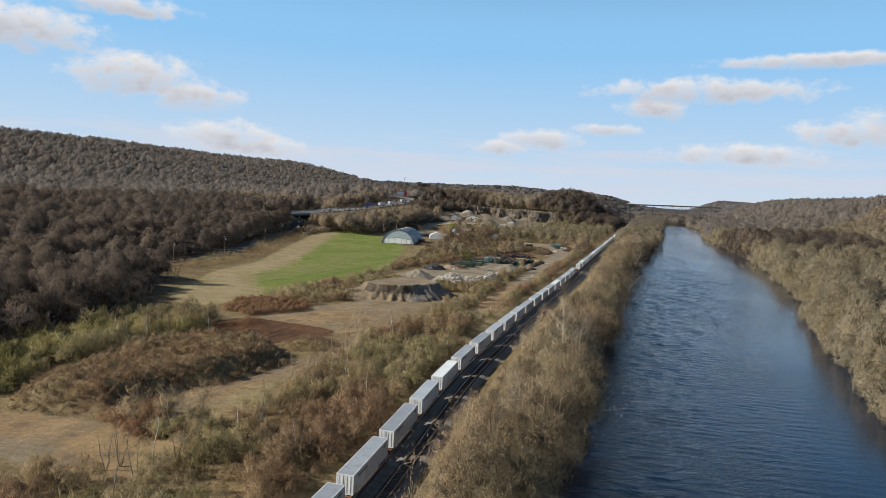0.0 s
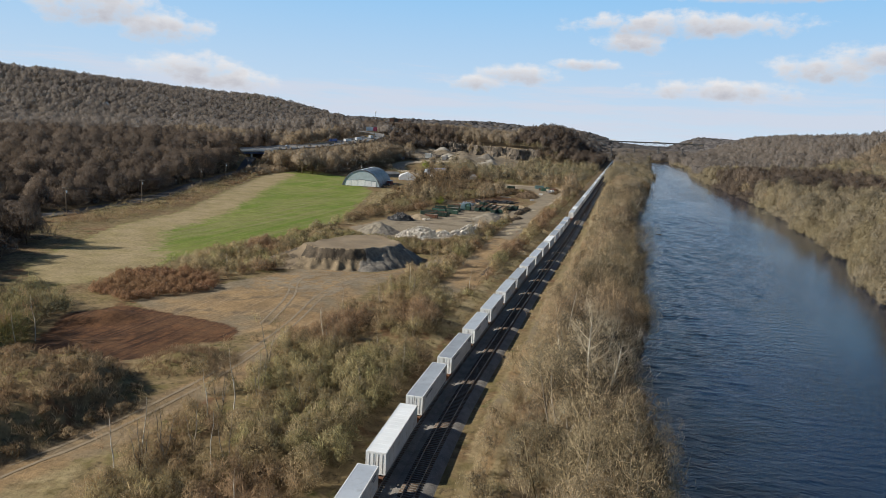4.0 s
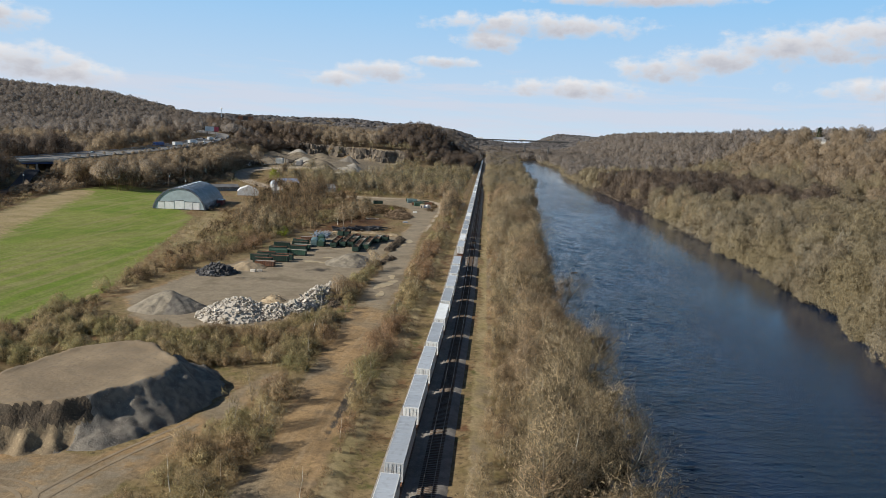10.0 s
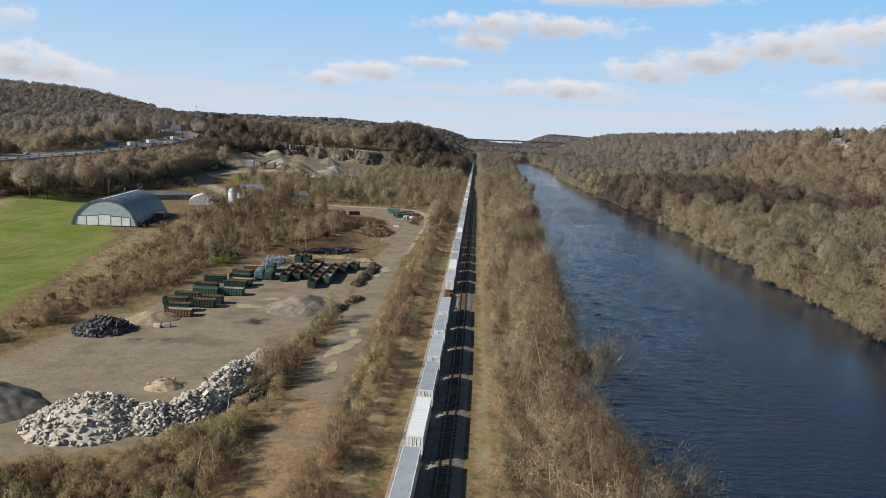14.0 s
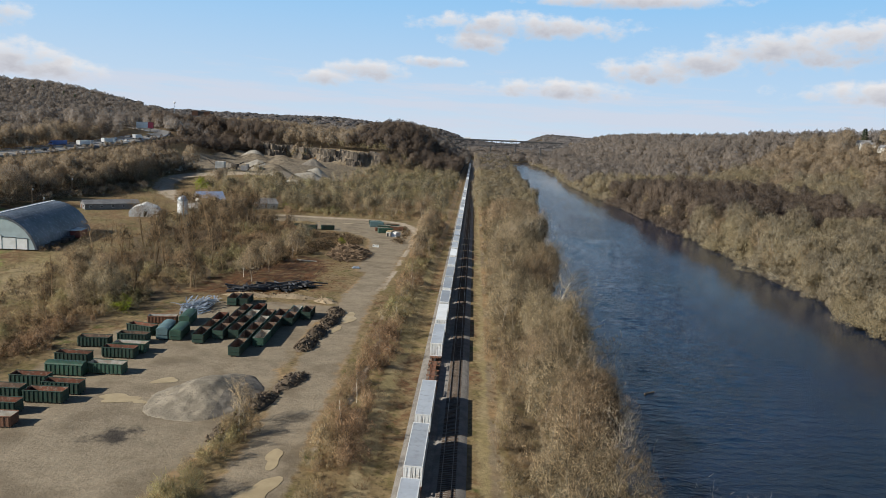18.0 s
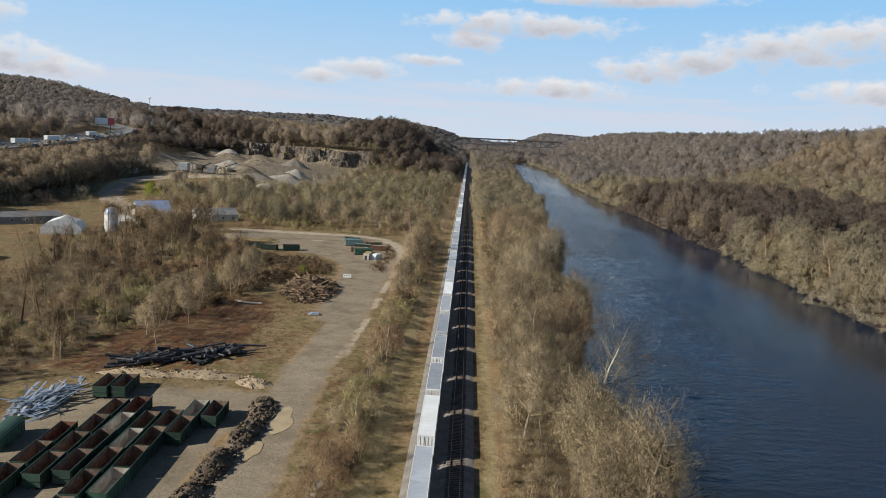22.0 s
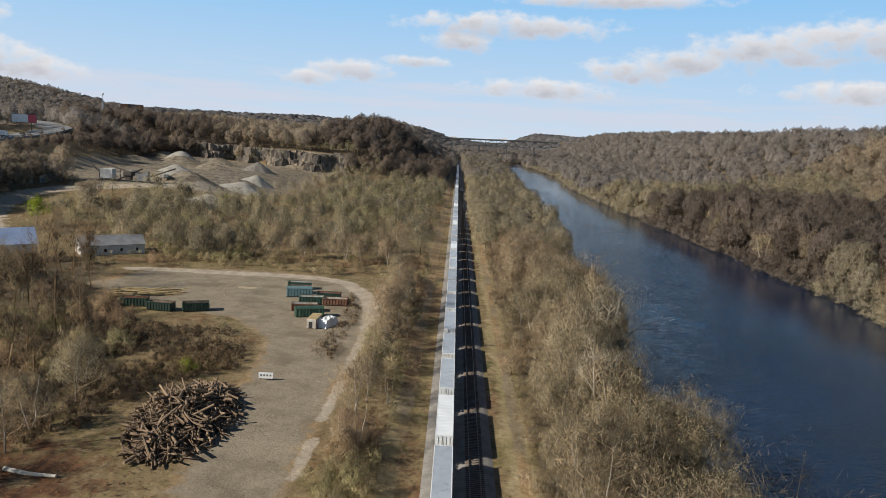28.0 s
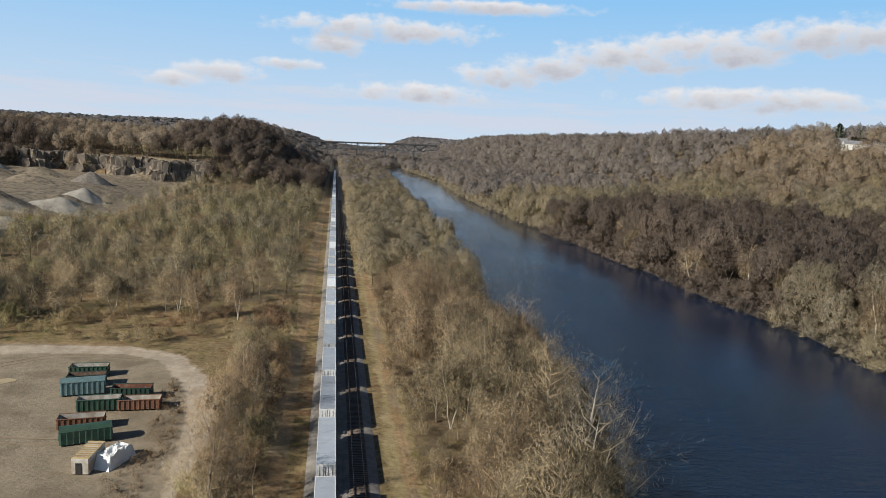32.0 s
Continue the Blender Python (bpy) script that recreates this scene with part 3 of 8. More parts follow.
NEARLOT = [(-112, 96), (-95, 82), (-81, 78), (-69, 80), (-68, 92), (-72, 99), (-80, 96), (-93, 100), (-102, 99)]
REDSOIL = [(-116, 164), (-130, 190), (-123, 201), (-111, 199), (-92, 196), (-88, 187), (-95, 182), (-96, 172), (-104, 165)]
BERM = [(-110, 97), (-101, 99), (-93, 103), (-90, 113), (-91, 122), (-86, 130), (-84, 142), (-82, 152), (-88, 161), (-97, 167), (-110, 164), (-119, 158), (-122, 140), (-121, 120), (-117, 104)]
LOWWOOD = [(-232, 40), (-228, 255), (-203, 262), (-186, 228), (-170, 205), (-164, 192), (-152, 165), (-148, 140), (-140, 120), (-138, 40)]
OLIVES = [(-156, 134), (-140, 104), (-120, 100), (-123, 119), (-125, 136), (-124, 146), (-119, 160), (-130, 188), (-142, 198), (-152, 180), (-148, 150)]
RUSTY = [(-146, 229), (-134, 238), (-119, 232), (-115, 221), (-125, 203), (-140, 208)]
GREENWAY = [(-89, 116), (-80, 105), (-72, 108), (-70, 120), (-73, 140), (-78, 155), (-82, 166), (-85, 160), (-83, 148), (-86, 133)]
QUARRY = [(-288, 868), (-298, 950), (-300, 1085), (-285, 1128), (-150, 1128), (-160, 1040), (-160, 930), (-190, 868), (-240, 850)]
HAULROAD = [(-60.5, 250), (-59, 262), (-61, 293), (-62, 326), (-63, 370), (-64, 395), (-65, 430), (-67, 475), (-68, 510), (-67, 540), (-68, 570)]
BENDROAD = [(-62.9, 512), (-62.5, 540), (-62.3, 570), (-62.3, 605), (-62, 632), (-62.4, 650), (-66, 665), (-74.5, 681), (-84, 686), (-105, 686.5), (-125, 686), (-142, 684)]
QROAD = [(-188, 690), (-211, 719), (-232, 748), (-248, 775), (-256, 800), (-256, 818), (-247, 836), (-230, 850), (-206, 868), (-190, 885)]
NEARPATH = [(-84, 92), (-85, 129), (-80, 144), (-79, 170), (-81, 205), (-83, 240)]
HOMES = [(-912, 1313, 30, 0), (-1085, 1621, 80, 0), (-900, 1275, 10, 1), (-1010, 1480, 50, 0), (-960, 1700, 20, 1), (-800, 1180, 100, 2), (-1120, 1380, 40, 0), (-760, 1480, 15, 1), (-870, 1560, 70, 0), (-700, 1650, 30, 2), (-1180, 1750, 60, 0),
         (352, 990, 15, 1), (372, 1067, 40, 1), (358, 1034, 70, 1), (380, 960, 35, 1)]


def garden(x, y):
    """Open ground round the houses, widest on their valley side."""
    free = np.ones(np.shape(x), bool)
    for hx, hy, _, _ in HOMES:
        ux, uy = -35 - hx, 250 - hy
        n = math.hypot(ux, uy)
        a, b = ((x - hx) * ux + (y - hy) * uy) / n, ((x - hx) * uy - (y - hy) * ux) / n
        free &= ~((a > -14) & (a < 48) & (np.abs(b) < 13))
    return free


# ---- ground: one sheet, fine where the camera passes ----
def mesh_of(name, verts, tris, mats=(), attrs=None, smooth=False):
    """A mesh from numpy arrays of corners (n, 3) and faces (m, 3 or 4)."""
    me = bpy.data.meshes.new(name)
    k = tris.shape[1]
    me.vertices.add(len(verts))
    me.vertices.foreach_set("co", np.ascontiguousarray(verts, np.float32).ravel())
    me.loops.add(tris.size)
    me.loops.foreach_set("vertex_index", np.ascontiguousarray(tris, np.int32).ravel())
    me.polygons.add(len(tris))
    me.polygons.foreach_set("loop_start", np.arange(0, tris.size, k, dtype=np.int32))
    if smooth:
        me.polygons.foreach_set("use_smooth", np.ones(len(tris), bool))
    for m in mats:
        me.materials.append(m)
    for key, (kind, data) in (attrs or {}).items():
        at = me.attributes.new(key, kind, "POINT")
        at.data.foreach_set({"FLOAT_COLOR": "color", "FLOAT_VECTOR": "vector"}.get(kind, "value"), np.ascontiguousarray(data, np.float32).ravel())
    me.update(calc_edges=True)
    return me


def steps(*spans):
    """Coordinates from spans of (start, end, step)."""
    out = []
    for a, b, s in spans:
        out.extend(np.arange(a, b, s))
    return np.array(sorted(set(np.round(out, 3))))


def grid(xs, ys):
    X, Y = np.meshgrid(xs, ys)
    n = len(xs)
    i = (np.arange(len(ys) - 1)[:, None] * n + np.arange(n - 1)[None, :]).ravel()
    return X.ravel(), Y.ravel(), np.stack([i, i + 1, i + n + 1, i + n], 1)


def build_ground():
    xs = steps((-4700, -900, 95), (-900, -340, 20), (-340, -136, 6), (-136, -46, 1.9), (-46, 6, 2.6), (6, 130, 5), (130, 420, 14), (420, 900, 40), (900, 4700, 190))
    ys = steps((-900, 30, 62), (30, 96, 4), (96, 320, 2.1), (320, 700, 3.2), (700, 1180, 7), (1180, 2300, 28), (2300, 5300, 75))
    x, y, quads = grid(xs, ys)
    z = height(x, y)
    xr = x - sway(y)
    yard = np.maximum.reduce([soft_in(x, y, p, 6) for p in (YARD, LOT, FLATS, NEARLOT)])
    haul = np.clip(1.5 - along(x, y, HAULROAD) / 5.0, 0, 1)
    bend = np.clip(1.2 - along(x, y, BENDROAD) / (1.35 + 2.25 * sm(618, 650, y)), 0, 1) * np.where((y < 600) & (np.sin(y / 3.7) + np.sin(y / 8.3) < -0.7), 0.25, 1)
    path = np.clip(0.95 - along(x, y, NEARPATH) / 9.0, 0, 1)
    qroad = np.clip(1.5 - along(x, y, QROAD) / 6.5, 0, 1)
    quarry = soft_in(x, y, QUARRY, 18)
    bare = np.maximum.reduce([yard, haul, path * 0.9, quarry * 0.9, bank(xr, y, -48.5, 600, 2.2, 900, 0, 0.9) * 0.45, np.clip(1.15 - np.abs(xr + 49.2) / 2.2, 0, 0.85) * sm(540, 600, y)])
    bare = np.where(xr > -32.5, np.clip(0.75 - np.abs(xr + 30.5) / 5, 0, 1), bare)
    pale = np.maximum.reduce([bend * (y > 512), qroad, np.clip(0.62 - np.abs(x + 57.5 + 1.5 * np.sin(y / 19)) / 3.0, 0, 1) * (y > 330) * (y < 560)])
    field = soft_in(x, y, FIELD, 10)
    strip = along(x, y, [(-150, 203), (-200, 290), (-207, 340), (-255, 470), (-290, 575)])
    hay = field * np.clip(np.maximum(np.clip(1.25 - strip / 26, 0, 1), 1.1 * (1 - sm(225, 290, y))), 0, 1)
    hay = np.maximum(hay, 0.52 * soft_in(x, y, GREENWAY, 9))
    hay = np.maximum(hay, 0.62 * soft_in(x, y, [(-178, 508), (-138, 356), (-128, 356), (-150, 500), (-165, 560), (-180, 560)], 12))
    hay = np.maximum.reduce([hay, np.clip(0.86 - np.abs(xr + 30.6 + 0.5 * np.sin(y / 9)) / 6.0, 0, 1) * (xr < -26) * (xr > -33.2), np.clip(0.80 - np.abs(xr + 50.0 + 0.5 * np.sin(y / 13)) / 5.0, 0, 1) * (xr > -53) * (xr < -47.5) * (y > 180)])
    red = np.maximum(soft_in(x, y, REDSOIL, 5), 0.58 * soft_in(x, y, [(-124, 490), (-84, 495), (-80, 520), (-80, 553), (-92, 572), (-112, 566)], 16))
    mound = np.maximum.reduce([0.72 * np.maximum(soft_in(x, y, YARD, 6), soft_in(x, y, LOT, 6)), 0.5 * soft_in(x, y, FLATS, 6) * sm(205, 235, y), 0.8 * haul * sm(335, 380, y), 0.5 * bank(x, y, -100, 280, 34, 26, 40, 0.6), 0.56 * soft_in(x, y, [(-131, 352), (-125, 400), (-116, 455), (-105, 492), (-80, 500), (-74, 400), (-95, 380)], 14), 0.95 * quarry])
    mud = np.maximum.reduce([0.44 * quarry, 0.62 * bank(x, y, -88, 404, 12, 7, 20, 0.9), 0.56 * bank(x, y, -101, 264, 14, 5, 8, 0.9), 0.48 * bank(x, y, -105, 385, 18, 6, 20, 0.95), 0.85 * np.clip(1.2 - np.abs(x + 56.4 - 0.8 * np.sin(y / 23.0)) / 1.1, 0, 1) * (y > 232) * (y < 552), 0.85 * np.clip(1.2 - np.abs(x - old_drain(y)) / 1.2, 0, 1) * (y > 102) * (y < 200), 0.8 * ((x > shore_right(y) - 3) & (x < shore_right(y) + 7)), 0.7 * ((x > shore_left(y) - 5) & (x < shore_left(y) + 2))])
    litter = np.clip(woodland(x, y), 0, 1) * np.where(inside(x, y, GROVE), 0.62, 1)
    one = np.ones_like(x)
    me = mesh_of("ground", np.stack([x, y, z], 1), quads, [M_GROUND], {
        "land_a": ("FLOAT_COLOR", np.stack([field, hay, bare, red], 1)),
        "land_b": ("FLOAT_COLOR", np.stack([litter, mound, pale, mud], 1))}, smooth=True)
    tagged(new("ground", me), "valley floor of dry grass, bare soil, green pasture and wooded slopes", "ground", kind="structure")


GROVE = [(-53, 735), (-75, 728), (-112, 742), (-120, 702), (-140, 700), (-160, 730), (-215, 735), (-222, 790), (-215, 850), (-180, 860), (-155, 930), (-170, 1040), (-200, 1128), (-52, 1128)]
MEADOW = [(-111, 519), (-104, 537), (-99, 554), (-89, 561), (-78, 553), (-76, 500), (-105, 497)]
COPSE = [(-165, 560), (-150, 500), (-126, 445), (-122, 462), (-117, 497), (-114, 520), (-109, 545), (-108, 590), (-106, 620), (-122, 632), (-138, 646), (-150, 690), (-170, 690), (-190, 650)]


def woodland(x, y):
    """How thickly the land is wooded, 0 to 1."""
    w = ((x > shore_right(y) + 1) & (y < 2100)).astype(float)
    w = np.maximum(w, ((x < lowroad_x(y) - 7) & (y < 900)) * 1.0)
    w = np.maximum(w, (y > 1120) & (x < -52) & (x > -900))
    w = np.maximum(w, inside(x, y, LOWWOOD) * 1.0)
    w = np.maximum(w, (x < -360))
    w = np.maximum(w, (y > 850) & (x < -303))
    w = np.maximum(w, (y > 600) & (y < 860) & (x < -262) & (x > lowroad_x(y) + 8))
    w = np.maximum(w, (y > 2080) * 1.0)
    w = np.maximum(w, 0.9 * inside(x, y, GROVE))
    w = np.maximum(w, 0.9 * soft_in(x, y, COPSE, 14))
    w = np.maximum(w, ((x > -29) & (x < shore_left(y))) * 0.55)
    w = np.where(inside(x, y, QUARRY), 0, w)
    return np.where(along(x, y, HIGHWAY) < 14, 0, w)


build_ground()


def build_river():
    """The water: a sheet with wind waves where the camera passes, calm to the eye farther off."""
    xs, ys = steps((-40, -14, 13), (-14, 106, 1.3), (106, 140, 17), (140, 421, 70)), steps((-900, 90, 90), (90, 560, 0.62), (560, 700, 1.0), (700, 1200, 3.0), (1200, 2200, 60))
    x, y, quads = grid(xs, ys)
    r = np.random.default_rng(12)
    z = np.zeros_like(x)
    for length in np.geomspace(1.9, 3.6, 20):
        a = r.normal(math.pi / 2 + 0.12, 0.42)
        k = math.tau / length
        z += 0.0060 * length * np.sin(k * (math.cos(a) * x + math.sin(a) * y) + r.random() * 6.28 + 0.8 * np.sin(x / 23.0 + length) + 0.6 * np.sin(y / 31.0 - length))
    calm = sm(-13, -6, x) * (1 - sm(98, 105, x)) * sm(95, 120, y) * (1 - 0.6 * sm(700, 1100, y)) * (1 - sm(1150, 1195, y))
    still = sm(-66, -10, x - shore_right(y) + 9 * bumps(x, y, 40, 3))
    calm = calm * (1 - 0.88 * still)
    z = WATER + z * calm * (0.85 + 0.15 * bumps(x, y, 37, 13))
    ob = tagged(new("river", mesh_of("river", np.stack([x, y, z], 1), quads, [M_WATER], {"ripple": ("FLOAT", 1 - 0.86 * still)}, smooth=True)), "wide dark blue river with a wind-rippled surface", "river", kind="structure")
    return ob


build_river()
# ---- building helpers ----
def part(name, bm, material, parent=None, label=""):
    """Links a bmesh as one mesh object, under a thing or a part."""
    me = bpy.data.meshes.new(name)
    bm.to_mesh(me)
    bm.free()
    return piece(name, me, material, parent, label)


def piece(name, me, material=None, parent=None, label="", m=None):
    if material and not me.materials:
        for one in (material if isinstance(material, (list, tuple)) else [material]):
            me.materials.append(one)
    ob = new(name, me)
    if parent:
        ob.parent = parent
    if m is not None:
        ob.matrix_basis = m
    if label:
        tagged(ob, label)
    return ob


def box(bm, cx, cy, cz, sx, sy, sz, m=None, bevel=0.0):
    """Adds a box by its middle and size."""
    r = bmesh.ops.create_cube(bm, size=1, matrix=(m or Matrix()) @ Matrix.Translation((cx, cy, cz)) @ Matrix.Diagonal((sx, sy, sz, 1)))
    if bevel:
        edges = list({e for v in r["verts"] for e in v.link_edges})
        bmesh.ops.bevel(bm, geom=edges, offset=bevel, segments=1, affect="EDGES")
    return bm


def tube(bm, a, b, r1, r2=None, sides=8):
    """Adds a capped, tapered rod from a to b."""
    a, b = Vector(a), Vector(b)
    d = b - a
    m = Matrix.Translation((a + b) / 2) @ d.to_track_quat("Z", "Y").to_matrix().to_4x4()
    bmesh.ops.create_cone(bm, cap_ends=True, segments=sides, radius1=r1, radius2=r1 if r2 is None else r2, depth=d.length, matrix=m)
    return bm


def fresh():
    return bmesh.new()


def thing(name, m, label, category, group="", kind=""):
    ob = new(name)
    ob.matrix_basis = m
    return tagged(ob, label, category, group, kind)


def ground_z(x, y):
    return float(height(x, y))


# ---- railway ----
TRACKS = (-42.2, -37.6)
RAIL_TOP, FAR_END = 0.42, 1900.0


M_SLEEVE = surface("galvanised_rod", (0.52, 0.52, 0.50), (0.42, 0.42, 0.41), 0.8, 0.5, 0.3)


def ribbon(name, section, y0, y1, step, mat):
    """A section (x, z) drawn out along the line."""
    ys = np.concatenate([np.arange(y0, 40, step), np.arange(40, 420, 5), np.arange(420, y1 + step, step)])
    n = len(section)
    s = np.array(section, float)
    v = np.concatenate([np.stack([s[:, 0] + sway(yy), np.full(n, yy), s[:, 1]], 1) for yy in ys])
    i = np.arange(len(ys) - 1)[:, None] * n + np.arange(n - 1)[None, :]
    i = i.ravel()
    return mesh_of(name, v, np.stack([i, i + n, i + n + 1, i + 1], 1), [mat])


for k, cx in enumerate(TRACKS):
    bed = tagged(new("track_bed", ribbon("track_bed", [(cx - 3.0, -0.4), (cx - 1.75, 0.17), (cx + 1.75, 0.17), (cx + 3.0, -0.4)], -300, FAR_END, 40, M_BALLAST)), "straight railway track on grey crushed-stone ballast", "railway track", kind="structure")
    for side in (-0.755, 0.755):
        piece("rail", ribbon("rail", [(cx + side - 0.07, 0.24), (cx + side - 0.02, 0.27), (cx + side - 0.037, RAIL_TOP), (cx + side + 0.037, RAIL_TOP), (cx + side + 0.02, 0.27), (cx + side + 0.07, 0.24)], -300, FAR_END, 50, M_STEEL), None, bed)
    bm = box(fresh(), 0, 0, 0.165, 2.6, 0.23, 0.16)
    me = bpy.data.meshes.new("sleeper")
    bm.to_mesh(me)
    bm.free()
    me.materials.append(M_SLEEPER)
    step, first, count = 0.56, 330.0, (300 if k else 100)
    for i in range(count):
        piece("sleeper", me, None, bed, m=pose(cx + float(sway(first + i * step)) + random.uniform(-0.03, 0.03), first + i * step, 0, 0, 0, random.uniform(-1, 1)))
    yy = np.concatenate([np.arange(-30, first, step), np.arange(first + count * step, 1100, step)])
    base = np.array([v.co for v in me.vertices])
    faces = np.array([p.vertices[:] for p in me.polygons])
    v = (base[None] + np.stack([cx + sway(yy), yy, np.zeros_like(yy)], 1)[:, None]).reshape(-1, 3)
    f = (faces[None] + (np.arange(len(yy)) * len(base))[:, None, None]).reshape(-1, 4)
    tagged(piece("sleepers", mesh_of("sleepers", v, f, [M_SLEEPER]), None, bed), kind="stuff")


# ---- the freight train ----
def wheelset_mesh():
    bm = fresh()
    tube(bm, (-0.8, 0, 0.46), (0.8, 0, 0.46), 0.08)
    for s in (-0.755, 0.755):
        tube(bm, (s - 0.065, 0, 0.46), (s + 0.065, 0, 0.46), 0.46, sides=10)
        tube(bm, (s - s * 0.12, 0, 0.46), (s - s * 0.14, 0, 0.46), 0.5, sides=10)
    me = bpy.data.meshes.new("wheelset")
    bm.to_mesh(me)
    bm.free()
    me.materials.append(M_RUST)
    return me


def make_car(length):
    """A skeleton flat car for one container, its middle at the origin on the rail."""
    car = thing("flat_car", Matrix(), "rust-brown skeleton flat car of the freight train, on the track", "rail car", "cars of the train")
    bm = fresh()
    half = length / 2
    for s in (-0.42, 0.42):
        box(bm, s, 0, 0.92, 0.16, length - 0.5, 0.34)
    box(bm, 0, 0, 0.99, 0.70, length - 0.6, 0.05)
    for yy in (-half + 0.5, -half + 2.8, -3.0, 0, 3.0, half - 2.8, half - 0.5):
        box(bm, 0, yy, 1.0, 2.5, 0.36, 0.16)
    for s in (-1.18, 1.18):
        for yy in (-half + 1.3, half - 1.3):
            box(bm, s, yy, 1.0, 0.12, 2.4, 0.2)
    part("frame", bm, M_RUST, car)
    for s in (-1, 1):
        part("coupler", box(box(fresh(), 0, s * (half + 0.25), 0.82, 0.22, 1.0, 0.2), 0, s * (half + 0.72), 0.82, 0.34, 0.3, 0.3, None, 0.04), M_BLACK, car)
        bm = fresh()
        for e in (-1.02, 1.02):
            box(bm, e, 0, 0.5, 0.16, 2.5, 0.22, None, 0.05)
            box(bm, e, 0, 0.62, 0.2, 0.7, 0.36)
        box(bm, 0, 0, 0.62, 2.0, 0.4, 0.24)
        truck = part("bogie", bm, M_BLACK, car)
        truck.location = (0, s * (half - 2.0), 0)
        for w in (-0.88, 0.88):
            piece("wheelset", WHEELS, None, truck, m=pose(0, w, 0))
    return car


def make_container(length, high, roof, side, label, plates):
    """A box with ribbed sides, a proud roof rim, corner castings and barred end doors."""
    ob = thing("freight_container", Matrix(), label, "container", "containers of the train")
    w, half = 2.59, length / 2
    bm = fresh()
    # corrugated shell: sides as folded sheet
    n = int(length / 0.56)
    ys = np.linspace(-half + 0.12, half - 0.12, n * 4 + 1)
    for s in (-1, 1):
        col = []
        for i, yy in enumerate(ys):
            x = s * (w / 2 - (0.0 if i % 4 in (0, 1) else 0.045))
            col.append((bm.verts.new((x, yy, 0.14)), bm.verts.new((x, yy, high - 0.12))))
        for (a, b), (c, d) in zip(col, col[1:]):
            bm.faces.new((a, b, d, c) if s < 0 else (a, c, d, b))
    box(bm, 0, half - 0.07, high / 2, w - 0.08, 0.1, high - 0.2)
    box(bm, 0, 0, 0.10, w - 0.06, length - 0.1, 0.12)
    part("shell", bm, side, ob)
    bm = fresh()
    for s in (-1, 1):
        for e in (-1, 1):
            box(bm, s * (w / 2 - 0.07), e * (half - 0.07), high / 2, 0.15, 0.15, high - 0.02)
        box(bm, s * (w / 2 - 0.05), 0, high - 0.07, 0.12, length, 0.13)
        box(bm, s * (w / 2 - 0.05), 0, 0.08, 0.12, length, 0.16)
    for e in (-1, 1):
        box(bm, 0, e * (half - 0.05), high - 0.09, w - 0.3, 0.13, 0.16)
        box(bm, 0, e * (half - 0.05), 0.08, w - 0.3, 0.13, 0.16)
    part("corner_frame", bm, side, ob)
    bm = box(fresh(), 0, 0, high - 0.055, w - 0.22, length - 0.16, 0.06)
    for i in range(1, int(length / 1.2)):
        box(bm, 0, -half + i * 1.2, high - 0.02, w - 0.26, 0.06, 0.02)
    part("roof", bm, roof, ob)
    for s in (-1, 1):
        bm = box(fresh(), s * 0.60, -half + 0.05, high / 2, 1.12, 0.07, high - 0.36)
        for zz in (0.25, 0.5, 0.75):
            box(bm, s * 0.60, -half + 0.01, high * zz, 1.0, 0.03, 0.07)
        door = part("door", bm, side, ob)
        for o in (0.3, 0.85):
            part("lock_rod", tube(fresh(), (s * o, -half - 0.03, 0.2), (s * o, -half - 0.03, high - 0.25), 0.03, sides=6), M_SLEEVE, door)
    if plates:
        bm = fresh()
        for s in (-1, 1):
            for i in range(5):
                box(bm, s * (w / 2 + 0.004), -half + 2.2 + i * 0.85, high - 0.75, 0.012, 0.62, 0.34)
            box(bm, s * (w / 2 + 0.004), half - 2.0, high - 0.6, 0.012, 1.7, 0.22)
            box(bm, s * (w / 2 + 0.004), half - 1.8, high - 0.95, 0.012, 1.1, 0.16)
        tagged(part("lettering", bm, M_LETTER, ob, "dark bars of lettering"), kind="stuff")
    return ob


M_LETTER = surface("lettering", (0.10, 0.11, 0.14), (0.16, 0.16, 0.18), 2.0, 0.6)
M_CONT_GREY = surface("container_grey", (0.50, 0.52, 0.53), (0.42, 0.43, 0.44), 0.25, 0.45, vary=0.08, c=(0.36, 0.33, 0.29), fine=4.0)
WHEELS = wheelset_mesh()
car53, car48 = make_car(18.2), make_car(16.8)
boxes = [make_container(16.15, 2.9, M_CONT_ROOF, M_CONT_SIDE, "white freight container with blue-grey roof, on a flat car", True),
         make_container(14.63, 2.9, M_CONT_ROOF, M_CONT_SIDE, "shorter white freight container with blue-grey roof on a flat car", True),
         make_container(16.15, 2.9, M_CONT_ROOF2, M_CONT_SIDE, "clean white freight container with bright roof on a flat car", False),
         make_container(16.15, 2.75, M_CONT_ROOF, M_CONT_GREY, "grey freight container with weathered sides, on a flat car", True),
         make_container(16.15, 3.05, M_CONT_ROOF2, M_CONT_SIDE, "tall bright white freight container on a flat car", True)]
GAP = 427.0
order = [0, 1, 0, 0, 2, 0, 1, 0, 3, 0, 0, 1, 0, 0, 2, 1, 0, 0]
made = 0


def couple(y, which):
    global made
    x, car = TRACKS[0], (car48 if which == 1 else car53)
    x = x + float(sway(y))
    turn = -math.degrees(math.atan(float(sway(y + 7) - sway(y - 7)) / 14))
    m = pose(x, y, RAIL_TOP, 0, 0, turn)
    mc = pose(x, y, RAIL_TOP + 1.08, 0, 0, turn)
    if which is not None:
        copy_thing(boxes[which], mc)
    copy_thing(car, m)
    made += 1


